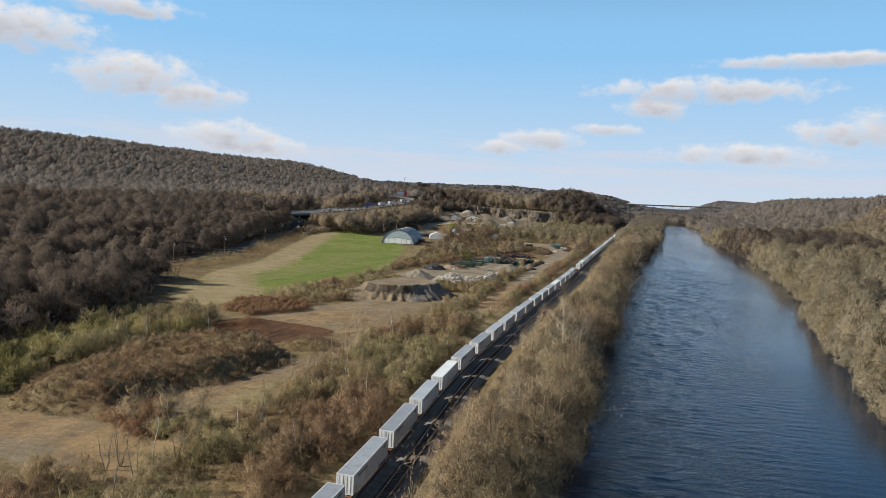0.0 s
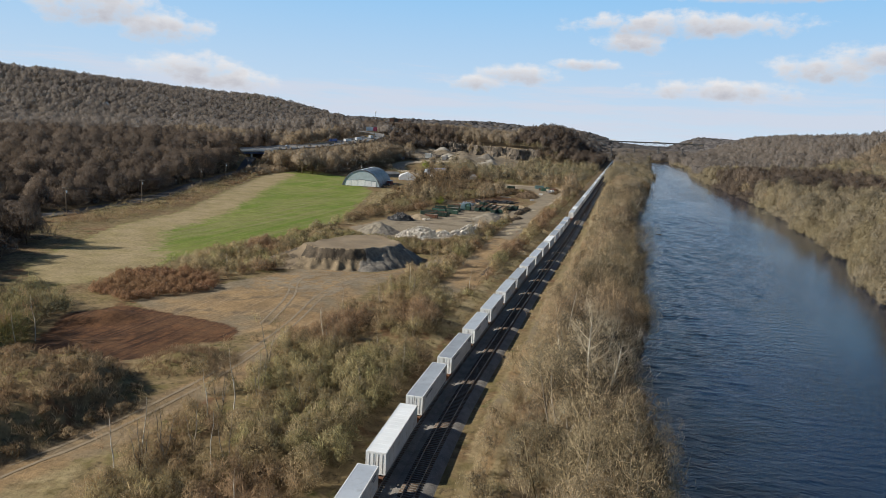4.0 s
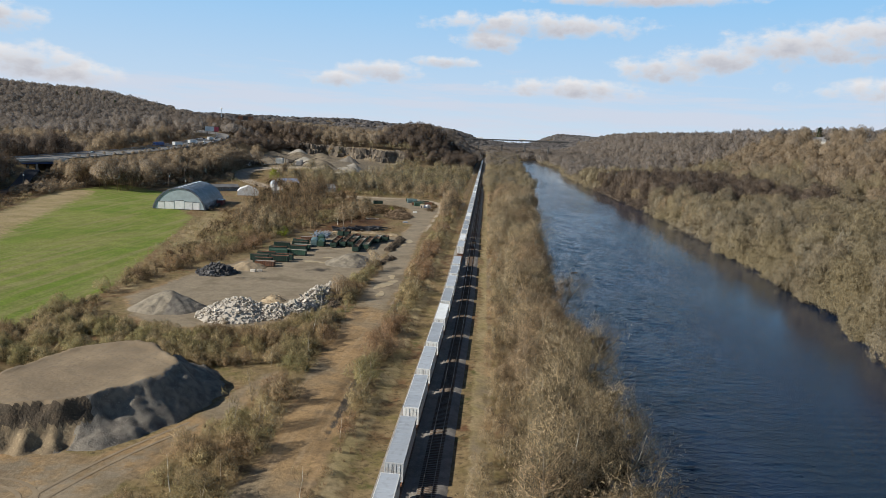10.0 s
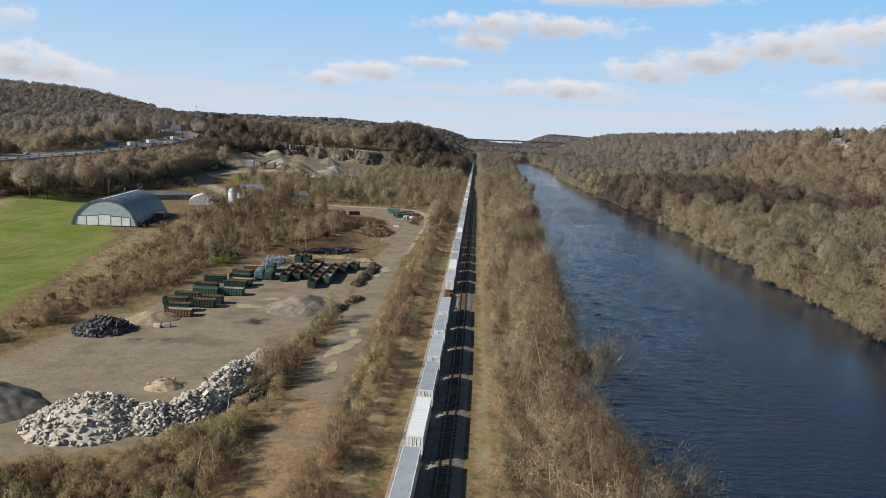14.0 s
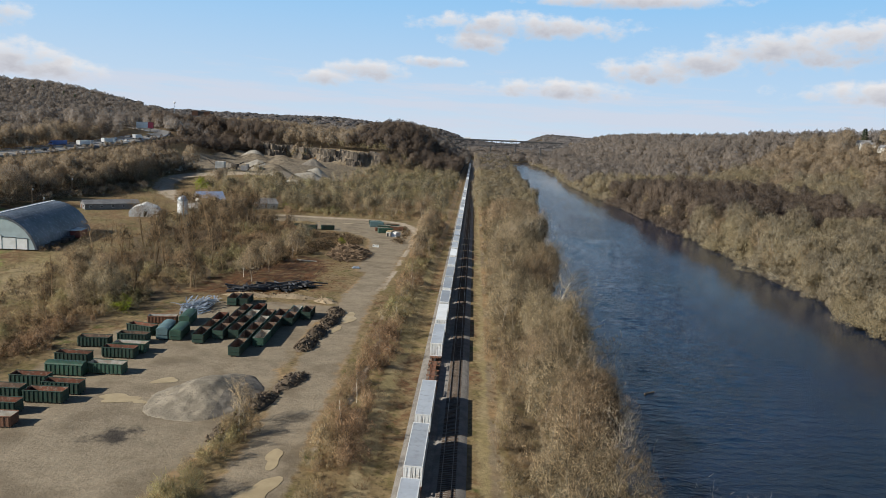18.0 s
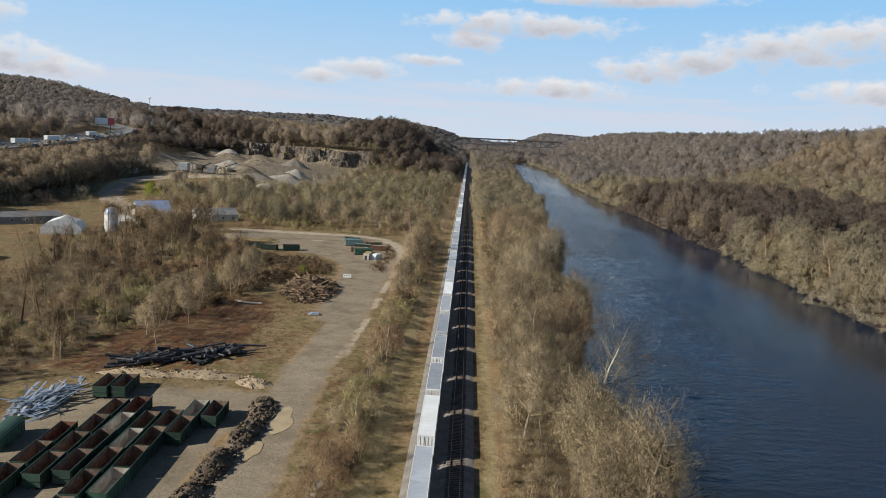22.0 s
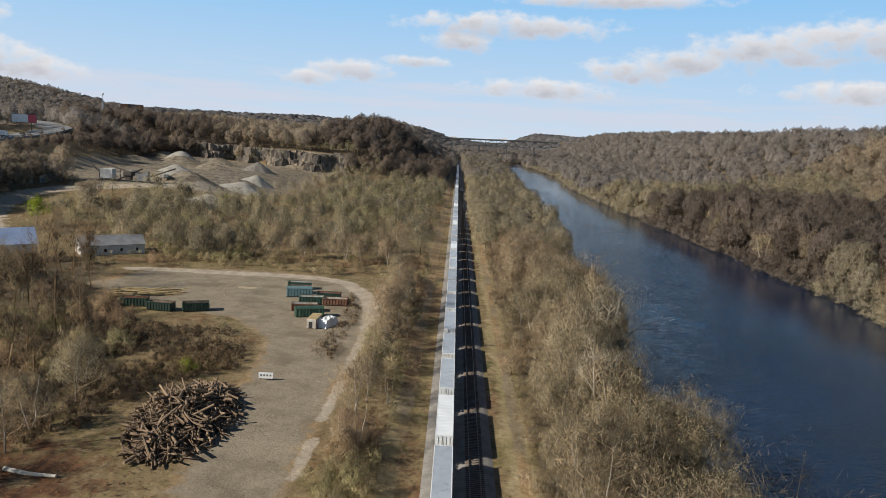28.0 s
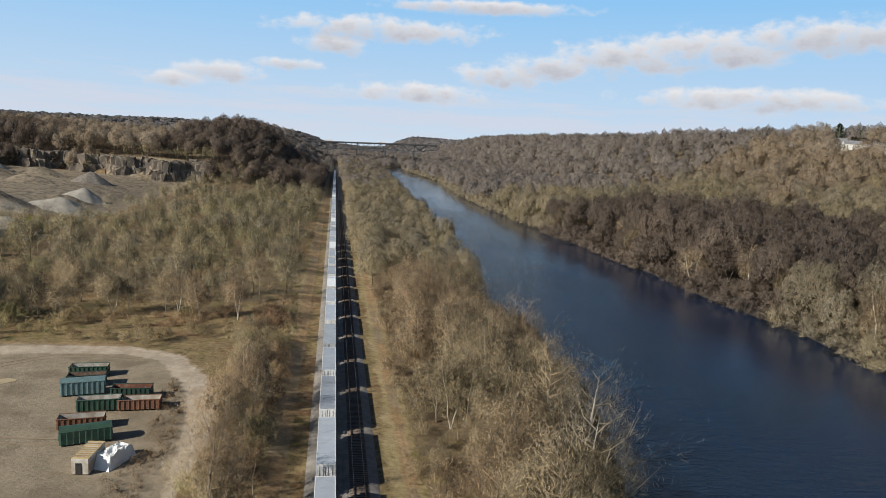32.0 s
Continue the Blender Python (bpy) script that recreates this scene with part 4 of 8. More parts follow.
y, i = GAP + 2.9, 0
while y > -40:                      # from the gap back past the start of the walk
    which = order[i % len(order)] if i else 0
    pitch = 18.0 if which == 1 else 19.4
    couple(y - pitch / 2, which)
    y, i = y - pitch, i + 1
couple(GAP + 12.4, None)             # the bare car
y, i = GAP + 23.0, 0
ahead = [0, 4, 1, 0, 3, 0, 2, 0, 1, 0, 0, 1, 3, 0, 0, 4, 0, 1]
while y < 1560:
    which = ahead[i % len(ahead)]
    pitch = 18.0 if which == 1 else 19.4
    couple(y + pitch / 2, which)
    y, i = y + pitch, i + 1
for ob in (car53, car48, *boxes):   # the patterns themselves go to the far end of the train
    ob.matrix_basis = pose(TRACKS[0], y + 9, RAIL_TOP + (1.08 if ob in boxes else 0))
    if ob not in (car53, boxes[0]):
        for o in (*ob.children_recursive, ob):
            bpy.data.objects.remove(o)
# ---- trees and brush ----
def blade(a, b, w, rng):
    """A sliver from a to b."""
    d = b - a
    side = np.cross(d, rng.normal(size=3))
    side *= w / 2 / (np.linalg.norm(side) + 1e-9)
    return [a - side, a + side, b]


def rod(a, b, r1, r2, rng, sides=4):
    """A tapered rod as a strip of triangles."""
    d = (b - a) / (np.linalg.norm(b - a) + 1e-9)
    u = np.cross(d, [0.31, 0.9, 0.2])
    u /= np.linalg.norm(u) + 1e-9
    v = np.cross(d, u)
    ring = [math.tau * k / sides for k in range(sides)]
    A = [a + r1 * (math.cos(t) * u + math.sin(t) * v) for t in ring]
    B = [b + r2 * (math.cos(t) * u + math.sin(t) * v) for t in ring]
    out = []
    for k in range(sides):
        n = (k + 1) % sides
        out += [A[k], A[n], B[n], A[k], B[n], B[k]]
    return out


def grow(seed, high, spread, limbs, subs, twigs, twig_len, twig_w, trunk_r, low=0.3, stems=1, lean=0.0, sides=4, up=0.45):
    """A leafless tree: (trunk triangles, crown triangles) as arrays of corners."""
    rng = np.random.default_rng(seed)
    trunk, crown = [], []
    for s in range(stems):
        a = np.array([0, 0, -0.4])
        tip = np.array([rng.normal() * 0.10 * high + lean, rng.normal() * 0.10 * high, 1.0 * high])
        if stems > 1:
            th = math.tau * (s + rng.random()) / stems
            tip = np.array([math.cos(th) * spread * 0.55, math.sin(th) * spread * 0.55, high * rng.uniform(0.7, 1.0)])
        pts = [a]
        nseg = 4 if sides > 3 else 2
        for k in range(1, nseg + 1):
            f = k / nseg
            pts.append(a + (tip - a) * f + rng.normal(size=3) * 0.03 * high * (1 - f) * np.array([1, 1, 0.2]))
        n = 6 if sides > 3 else 3
        rings = [[p + (trunk_r * (1 - k / nseg) ** 0.8 + 0.015) * np.array([math.cos(math.tau * j / n), math.sin(math.tau * j / n), 0]) for j in range(n)] for k, p in enumerate(pts)]
        for lo, hi in zip(rings, rings[1:]):
            for j in range(n):
                i = (j + 1) % n
                trunk += [lo[j], lo[i], hi[i], lo[j], hi[i], hi[j]]
        ends = []
        for k in range(max(2, limbs // stems)):
            f = low + (0.97 - low) * (k + rng.random()) / max(2, limbs // stems)
            seg = min(int(f * nseg), nseg - 1)
            p = pts[seg] + (pts[seg + 1] - pts[seg]) * (f * nseg - seg)
            th = k * 2.4 + rng.normal() * 0.5
            reach = spread * (1.15 - 0.75 * f) * rng.uniform(0.6, 1.15)
            rise = reach * rng.uniform(up * 0.7, up * 1.9) + 0.06 * high
            q = p + np.array([math.cos(th) * reach, math.sin(th) * reach, rise])
            m = (p + q) / 2 + rng.normal(size=3) * 0.06 * reach - np.array([0, 0, 0.12 * reach])
            r = trunk_r * (0.55 - 0.35 * f)
            crown += rod(p, m, r, r * 0.6, rng, sides) + rod(m, q, r * 0.6, 0.012, rng, 3)
            ends += [(m, q)]
            for j in range(subs):
                g = rng.uniform(0.2, 0.95)
                b = m + (q - m) * g
                e = b + (rng.normal(size=3) * 0.45 + (q - p) / (reach + 0.1) * 0.5 + np.array([0, 0, 0.35])) * reach * 0.45
                if sides > 3:
                    crown += rod(b, e, r * 0.3 + 0.01, 0.008, rng, 3)
                ends.append((b, e))
        ends.append((pts[-2], pts[-1]))
        for k in range(twigs // stems):
            p, q = ends[rng.integers(len(ends))]
            b = p + (q - p) * rng.uniform(0.05, 1.0) + rng.normal(size=3) * 0.13 * spread
            d = (q - p) / (np.linalg.norm(q - p) + 1e-9)
            e = d * 0.5 + rng.normal(size=3) * 0.62 + np.array([0, 0, 0.42])
            e = b + e / (np.linalg.norm(e) + 1e-9) * twig_len * rng.uniform(0.5, 1.3)
            crown += blade(b, e, twig_w * rng.uniform(0.6, 1.4), rng)
    return np.array(trunk, np.float32), np.array(crown, np.float32)


def puffy(seed, high, spread, n, length, w, trunk_r, base=0.62, tall=0.42, limbs=4):
    """A leafless tree seen from afar: trunk, a few limbs and clumps of twigs in an uneven oval."""
    rng = np.random.default_rng(seed)
    out = []
    mid = np.array([0, 0, base * high])
    clumps = []
    for k in range(12):
        d = rng.normal(size=3)
        d /= np.linalg.norm(d)
        clumps.append(mid + d * np.array([spread, spread, tall * high]) * rng.uniform(0.45, 0.88))
    if trunk_r:
        out += rod(np.array([0, 0, -0.5]), mid, trunk_r, trunk_r * 0.5, rng, 3)
        for k in range(limbs):
            out += rod(np.array([0, 0, high * rng.uniform(0.25, 0.6)]), clumps[k], trunk_r * 0.45, 0.02, rng, 3)
    for k in range(n):
        b = clumps[k % 12] + rng.normal(size=3) * np.array([0.21, 0.21, 0.16]) * np.array([spread, spread, tall * high])
        b[2] = max(b[2], 0.05)
        d = (b - mid) / np.array([spread, spread, tall * high])
        d = d * 0.6 + rng.normal(size=3) * 0.6 + np.array([0, 0, 0.3])
        out += blade(b, b + d / (np.linalg.norm(d) + 1e-9) * length * rng.uniform(0.6, 1.3), w * rng.uniform(0.6, 1.4), rng)
    return np.array(out, np.float32)


def ball(level):
    """The faces of a round form, as corners (n, 3, 3)."""
    bm = bmesh.new()
    bmesh.ops.create_icosphere(bm, subdivisions=level, radius=1.0)
    out = np.array([[v.co[:] for v in f.verts] for f in bm.faces])
    bm.free()
    return out


BALLS = {k: ball(k) for k in (1, 2, 3)}


def sprays(seed, high, spread, lobes, level, base=0.6, tall=0.4, fat=0.46, tear=1.35, rough=1.0):
    """Sprays of twigs in several uneven clumps that make up a crown: (corners, normals, 1) and the clumps' middles."""
    rng = np.random.default_rng(seed)
    mids, fats = [], []
    for k in range(lobes):
        f = (k + 0.5) / lobes
        up = 1 - 1.55 * f
        th = k * 2.39996 + rng.normal() * 0.4
        ring = math.sqrt(max(0.0, 1 - up * up)) * rng.uniform(0.5, 0.78)
        r = fat * rng.uniform(0.78, 1.25)
        mids.append(np.array([math.cos(th) * ring * spread, math.sin(th) * ring * spread, high * (base + tall * (1 - fat * 0.85) * up * rng.uniform(0.75, 1.08))]))
        fats.append(np.array([r * spread, r * spread, min(r * spread * rng.uniform(1.15, 1.6), 0.42 * high)]))
    corners, normals = [], []
    centre = np.array([0, 0, base * high])
    egg = np.array([spread, spread, tall * high])
    for k, (m, r) in enumerate(zip(mids, fats)):
        t = BALLS[level].copy()
        d = t.mean(1)
        d /= np.linalg.norm(d, axis=1, keepdims=True)
        at = m + d * r
        keep = np.ones(len(t), bool)
        for j, (m2, r2) in enumerate(zip(mids, fats)):
            if j != k:
                keep &= (((at - m2) / r2) ** 2).sum(1) > 0.72
        keep &= (d[:, 2] > -0.55) | (rng.random(len(t)) < 0.4)
        keep &= rng.random(len(t)) < 0.93
        t, d = t[keep], d[keep]
        n = len(t)
        if not n:
            continue
        c = t.mean(1, keepdims=True)
        t = c + (t - c) * (rng.uniform(0.85, tear, (n, 1, 1)) + rng.normal(size=(n, 3, 1)) * 0.22 * rough)
        t = t + rough * (d[:, None] * rng.normal(size=(n, 3, 1)) * 0.17 + d[:, None] * rng.uniform(-0.22, 0.12, (n, 1, 1)))
        w = m + t * r
        w[:, :, 2] = np.maximum(w[:, :, 2], 0.05)
        o = (m + d * r - centre) / egg
        o /= np.linalg.norm(o, axis=1, keepdims=True) + 1e-9
        g = d * 0.32 + o * 0.36 + rng.normal(size=(n, 3)) * 0.10 + np.array([0, 0, 0.4])
        corners.append(w.reshape(-1, 3))
        normals.append(np.repeat(g / np.linalg.norm(g, axis=1, keepdims=True), 3, 0))
    v = np.concatenate(corners)
    return np.concatenate([v, np.concatenate(normals), np.ones((len(v), 1))], 1).astype(np.float32), list(zip(mids, fats))


def clumped(seed, high, spread, lobes, level, spikes, length, w, trunk_r, base=0.6, tall=0.4, fat=0.46, rough=1.0):
    """A leafless tree or bush: trunk, limbs to each clump, open sprays of twigs and single twigs that stick out of them."""
    rng = np.random.default_rng(seed + 5000)
    spray, mids = sprays(seed, high, spread, lobes, level, base, tall, fat, 1.35, rough)
    out = []
    if trunk_r:
        out += rod(np.array([0, 0, -0.5]), np.array([0, 0, base * high]), trunk_r, trunk_r * 0.5, rng, 3)
        for k, (m, r) in enumerate(mids):
            if k < 8:
                out += rod(np.array([0, 0, min(m[2] * 0.8, high * rng.uniform(0.15, 0.5))]), m + np.array([0, 0, 0.6 * r[2]]), trunk_r * 0.5, 0.03, rng, 3)
    for k in range(spikes):
        m, r = mids[k % len(mids)]
        d = rng.normal(size=3) + np.array([0, 0, 0.35])
        d /= np.linalg.norm(d)
        b = m + d * r * rng.uniform(0.55, 0.95)
        e = d + np.array([0, 0, 0.5]) + rng.normal(size=3) * 0.3
        out += blade(b, b + e / np.linalg.norm(e) * length * rng.uniform(0.5, 1.4), w * rng.uniform(0.6, 1.4), rng)
    if not out:
        return spray
    hard = rounded(np.maximum(np.array(out, np.float32), np.array([-99, -99, -0.5])), high, spread, 0.9)
    both_kinds = np.concatenate([spray, hard])
    mixed_up = rng.permutation(len(both_kinds) // 3)
    return both_kinds.reshape(-1, 3, 7)[mixed_up].reshape(-1, 7)


def rounded(tris, high, spread, soft=0.96):
    """Turns each sliver to face outwards from the crown's middle and gives it the crown's rounding: (corners, normals)."""
    t = tris.reshape(-1, 3, 3).astype(np.float64)
    mid = t.mean(1)
    out = (mid - np.array([0, 0, 0.5 * high])) / np.array([spread, spread, 0.5 * high])
    out = out + np.array([0, 0, 0.25])
    out /= np.linalg.norm(out, axis=1, keepdims=True) + 1e-9
    geo = np.cross(t[:, 1] - t[:, 0], t[:, 2] - t[:, 0])
    geo /= np.linalg.norm(geo, axis=1, keepdims=True) + 1e-12
    back = (geo * out).sum(1) < 0
    t[back] = t[back][:, ::-1]
    geo[back] *= -1
    n = out * soft + geo * (1 - soft)
    n /= np.linalg.norm(n, axis=1, keepdims=True) + 1e-9
    return np.concatenate([t.reshape(-1, 3), np.repeat(n, 3, 0), np.zeros((3 * len(t), 1))], 1).astype(np.float32)


def trunk_mesh(tris, mat):
    """One welded trunk."""
    v, i = np.unique(np.round(tris, 3), axis=0, return_inverse=True)
    return mesh_of("trunk", v, i.reshape(-1, 3).astype(np.int32), [mat], smooth=True)


def crown_mesh(tris, mat, high, spread, tint=0.0, spray=None):
    s = rounded(tris, high, spread)
    if spray is not None:
        s = np.concatenate([s, spray])
    return mesh_of("crown", s[:, :3], np.arange(len(s), dtype=np.int32).reshape(-1, 3), [mat], {"tint": ("FLOAT", np.full(len(s), tint)), "spray": ("FLOAT", s[:, 6]), "custom_normal": ("FLOAT_VECTOR", s[:, 3:6])}, smooth=True)


def tuft(seed, blades, high, wide, w):
    rng = np.random.default_rng(seed)
    out = []
    for k in range(blades):
        a = np.array([rng.normal() * wide * 0.35, rng.normal() * wide * 0.35, -0.1])
        e = a + np.array([rng.normal() * 0.35 * high, rng.normal() * 0.35 * high, high * rng.uniform(0.5, 1.1)])
        out += blade(a, e, w * rng.uniform(0.6, 1.5), rng)
    return np.array(out, np.float32)


def spread_over(name, shapes, x, y, size, mat, label, category, seed=0, sink=0.0):
    """One mesh of many plants: a shape for each place, turned and sized by chance."""
    rng = np.random.default_rng(seed)
    n = len(x)
    z = height(x, y) - sink
    # below the highway the woods stay lower than the road
    d, level = near_highway(x, y)
    foot = (d < 95) & (x > np.interp(y, [p[1] for p in HIGHWAY], [p[0] for p in HIGHWAY])) & (y > 600) & (y < 1010)
    size = np.where(foot, np.minimum(size, np.maximum(0.22, (level + 0.07 * d - z - 1.0) / 18.0)), size)
    kind, turn, tint = rng.integers(len(shapes), size=n), rng.random(n) * math.tau, rng.random(n)
    vs, ts, ns, ls = [], [], [], []
    for k, s in enumerate(shapes):
        i = np.nonzero(kind == k)[0]
        if not len(i):
            continue
        c, sn = np.cos(turn[i]), np.sin(turn[i])
        w = size[i] * rng.uniform(0.85, 1.2, len(i))
        px = (s[None, :, 0] * c[:, None] - s[None, :, 1] * sn[:, None]) * w[:, None] + x[i][:, None]
        py = (s[None, :, 0] * sn[:, None] + s[None, :, 1] * c[:, None]) * w[:, None] + y[i][:, None]
        pz = s[None, :, 2] * size[i][:, None] + z[i][:, None]
        vs.append(np.stack([px, py, pz], 2).reshape(-1, 3).astype(np.float32))
        ts.append(np.repeat(tint[i], len(s)))
        if s.shape[1] > 3:
            ls.append(np.tile(s[:, 6], len(i)))
            ns.append(np.stack([s[None, :, 3] * c[:, None] - s[None, :, 4] * sn[:, None], s[None, :, 3] * sn[:, None] + s[None, :, 4] * c[:, None], np.broadcast_to(s[None, :, 5], (len(i), len(s)))], 2).reshape(-1, 3))
    v, t = np.concatenate(vs), np.concatenate(ts)
    attrs = {"tint": ("FLOAT", t)}
    if ns:
        attrs["custom_normal"] = ("FLOAT_VECTOR", np.concatenate(ns))
        attrs["spray"] = ("FLOAT", np.concatenate(ls))
    me = mesh_of(name, v, np.arange(len(v), dtype=np.int32).reshape(-1, 3), [mat], attrs, smooth=True)
    return tagged(new(name, me), label, category, kind="stuff")


def sow(x0, x1, y0, y1, gap, keep, seed):
    """Places on a jittered grid, kept where keep(x, y) exceeds chance."""
    rng = np.random.default_rng(seed)
    X, Y = np.meshgrid(np.arange(x0, x1, gap), np.arange(y0, y1, gap))
    x, y = X.ravel() + rng.uniform(-0.5, 0.5, X.size) * gap, Y.ravel() + rng.uniform(-0.5, 0.5, X.size) * gap
    k = keep(x, y) > rng.random(len(x))
    return x[k], y[k]


both = np.concatenate
NEAR = [grow(10 + k, 14.5, 5.6, 13, 3, 620, 0.75, 0.07, 0.15, 0.14, stems=1 + k % 2, up=0.34) for k in range(6)]
NEAR_SPRAY = [sprays(15 + k, 13.6, 4.9, 9, 2, 0.58, 0.42, 0.42)[0] for k in range(6)]
THICKET = [grow(30 + k, 5.4, 3.3, 8, 1, 90, 0.72, 0.08, 0.04, 0.08, stems=4, up=0.35) for k in range(6)]
THICKET_SPRAY = [sprays(35 + k, 4.9, 2.9, 5, 2, 0.5, 0.5, 0.42)[0] for k in range(6)]
MID = [clumped(50 + k, 17.5, 5.6, 9, 2, 110, 1.3, 0.14, 0.2, 0.58, 0.42, 0.42) for k in range(10)]
SLOPE = [clumped(260 + k, 17.5, 6.0, 5, 2, 30, 1.6, 0.18, 0.16, 0.58, 0.42, 0.5, 0.85) for k in range(10)]
EDGE = [clumped(60 + k, 17.0, 5.8, 11, 2, 330, 1.3, 0.10, 0.2, 0.54, 0.46, 0.4) for k in range(8)]
OPEN = [np.concatenate([rounded(both(grow(280 + k, 14.0, 5.0, 8, 2, 120, 1.15, 0.10, 0.15, 0.22, sides=3)), 14, 5.2, 0.8), sprays(285 + k, 13.2, 4.3, 6, 2, 0.6, 0.4, 0.42)[0]]) for k in range(8)]
BARE = [np.concatenate([rounded(both(grow(290 + k, 14.0, 4.2, 9, 3, 260, 1.1, 0.06, 0.2, 0.25, sides=3, up=0.7)), 14, 4.6, 0.8), sprays(295 + k, 13.4, 3.6, 4, 2, 0.68, 0.32, 0.44)[0]]) for k in range(8)]
FULL = [clumped(300 + k, 12.5, 4.8, 6, 2, 90, 1.1, 0.13, 0.16, 0.55, 0.45, 0.46) for k in range(5)]
LOWTREE = [clumped(320 + k, 15.0, 5.8, 6, 2, 70, 1.4, 0.14, 0.15, 0.55, 0.45, 0.46) for k in range(6)]
LOWEDGE = [clumped(160 + k, 5.0, 3.2, 3, 1, 40, 0.9, 0.14, 0.0, 0.45, 0.5, 0.6) for k in range(6)]
FAR = [clumped(70 + k, 16.0, 7.2, 5, 1, 0, 1, 1, 0.0, 0.5, 0.5, 0.5, 0.7) for k in range(8)]
FARTHER = [clumped(80 + k, 17.0, 9.0, 3, 1, 0, 1, 1, 0.0, 0.45, 0.5, 0.6, 0.5) for k in range(8)]
VERYFAR = [clumped(90 + k, 15.0, 24.0, 4, 1, 0, 1, 1, 0.0, 0.3, 0.5, 0.5, 0.3) for k in range(6)]
SHRUB = [clumped(110 + k, 2.4, 1.8, 4, 1, 80, 0.6, 0.06, 0.0, 0.42, 0.5, 0.42) for k in range(8)]
BANKSIDE = [clumped(190 + k, 5.0, 3.2, 4, 2, 70, 0.8, 0.08, 0.0, 0.45, 0.5, 0.52) for k in range(6)]
TUFT = [tuft(130 + k, 16, 0.75, 0.8, 0.06) for k in range(5)]


def brushland(x, y):
    """Where scrub grows between the tracks, the works and the pasture."""
    xr = x - sway(y)
    b = ((x > -57) & (xr < np.where(y > 200, -51.6, -48.5))) * 1.0
    b = np.maximum(b, 1.0 * inside(x, y, [(-62, 168), (-73, 168), (-79, 190), (-80, 206), (-75, 222), (-72, 250), (-66, 290), (-64, 330), (-66, 300), (-66, 250), (-67, 221), (-67, 186)]))
    b = np.maximum(b, 0.7 * ((x > -84) & (x < -56) & (y < 205)))
    b = np.maximum(b, 0.75 * ((x > -68) & (x < -56) & (y > 200) & (y < 250)))
    b = np.maximum(b, 0.5 * ((x > -75) & (x < -62) & (y > 200) & (y < 345)))
    b = np.maximum(b, 0.55 * inside(x, y, [(-126, 330), (-136, 352), (-133, 400), (-122, 440), (-140, 500), (-165, 560), (-178, 520), (-139, 360), (-139, 300), (-127, 300)]))
    b = np.maximum(b, 0.5 * inside(x, y, [(-143, 232), (-146, 268), (-137, 310), (-125, 300), (-112, 255), (-119, 234)]))
    b = np.maximum(b, 0.8 * inside(x, y, [(-75, 345), (-68, 350), (-70, 415), (-75, 400)]))
    b = np.maximum(b, 0.7 * ((x > lowroad_x(y) + 6) & (x < lowroad_x(y) + 26) & (y < 620) & ~inside(x, y, FIELD)))
    b = np.maximum(b, 0.45 * (inside(x, y, COPSE) | inside(x, y, GROVE)))
    b = np.maximum(b, 0.2 * ((y > 690) & (y < 1120) & (x > -330) & (x < -50) & ~inside(x, y, QUARRY)))
    b = np.maximum(b, 1.0 * ((x > -61) & (x < -51) & (y > 545) & (y < 720)))
    b = np.where((x > -51) & (y > 560), 0.1 * b, b)
    road = np.minimum.reduce([along(x, y, HAULROAD) - 1.5, along(x, y, BENDROAD), along(x, y, QROAD) - 2, along(x, y, NEARPATH)])
    b = np.where(road < 3.6, 0, b)
    for p in (YARD, LOT, FLATS, FIELD, NEARLOT, BERM, REDSOIL, GREENWAY, LOWWOOD, RUSTY, OLIVES, MEADOW):
        b = np.where(inside(x, y, p), 0, b)
    return b


strip = lambda x, y: ((x - sway(y) > np.where(y < 200, -31.5, -30.2) + 0.8 * np.sin(y / 11)) & (x < shore_left(y) - 0.5)) * 1.0
# the belt along the river, seen from close by
bx, by = sow(-34, 30, 60, 760, 3.9, strip, 1)
rng = np.random.default_rng(5)
tall = rng.random(len(bx)) < 0.55 * sm(-27, -17, bx)
tx, ty = bx[tall], by[tall]
keepnear = (ty > 105) & (ty < 680)
chosen = np.nonzero(keepnear)[0]
chosen = chosen[rng.permutation(len(chosen))[:228]]
rest = np.ones(len(tx), bool)
rest[chosen] = False
spread_over("riverside_trees", [both([rounded(both(t), 14.5, 5.6), p]) for t, p in zip(NEAR, NEAR_SPRAY)], tx[rest], ty[rest], rng.uniform(0.6, 1.15, rest.sum()), M_BANK, "dense belt of leafless tan-brown trees along the river bank", "trees", 2)
spread_over("riverside_thicket", [both([rounded(both(t), 5.4, 3.2), p]) for t, p in zip(THICKET, THICKET_SPRAY)], bx[~tall], by[~tall], rng.uniform(0.45, 1.05, (~tall).sum()) * (0.72 + 0.28 * sm(-32, -20, bx[~tall])), M_BANK, "tangled leafless thicket along the river bank", "bushes", 3)
ex, ey = sow(-33, 40, 760, 1960, 8.6, lambda x, y: (x > -31) & (x < shore_left(y) + 1), 4)
spread_over("far_riverside_trees", SLOPE, ex, ey, rng.uniform(0.55, 1.0, len(ex)), M_WOOD, "leafless trees along the river bank in the distance", "trees", 5)

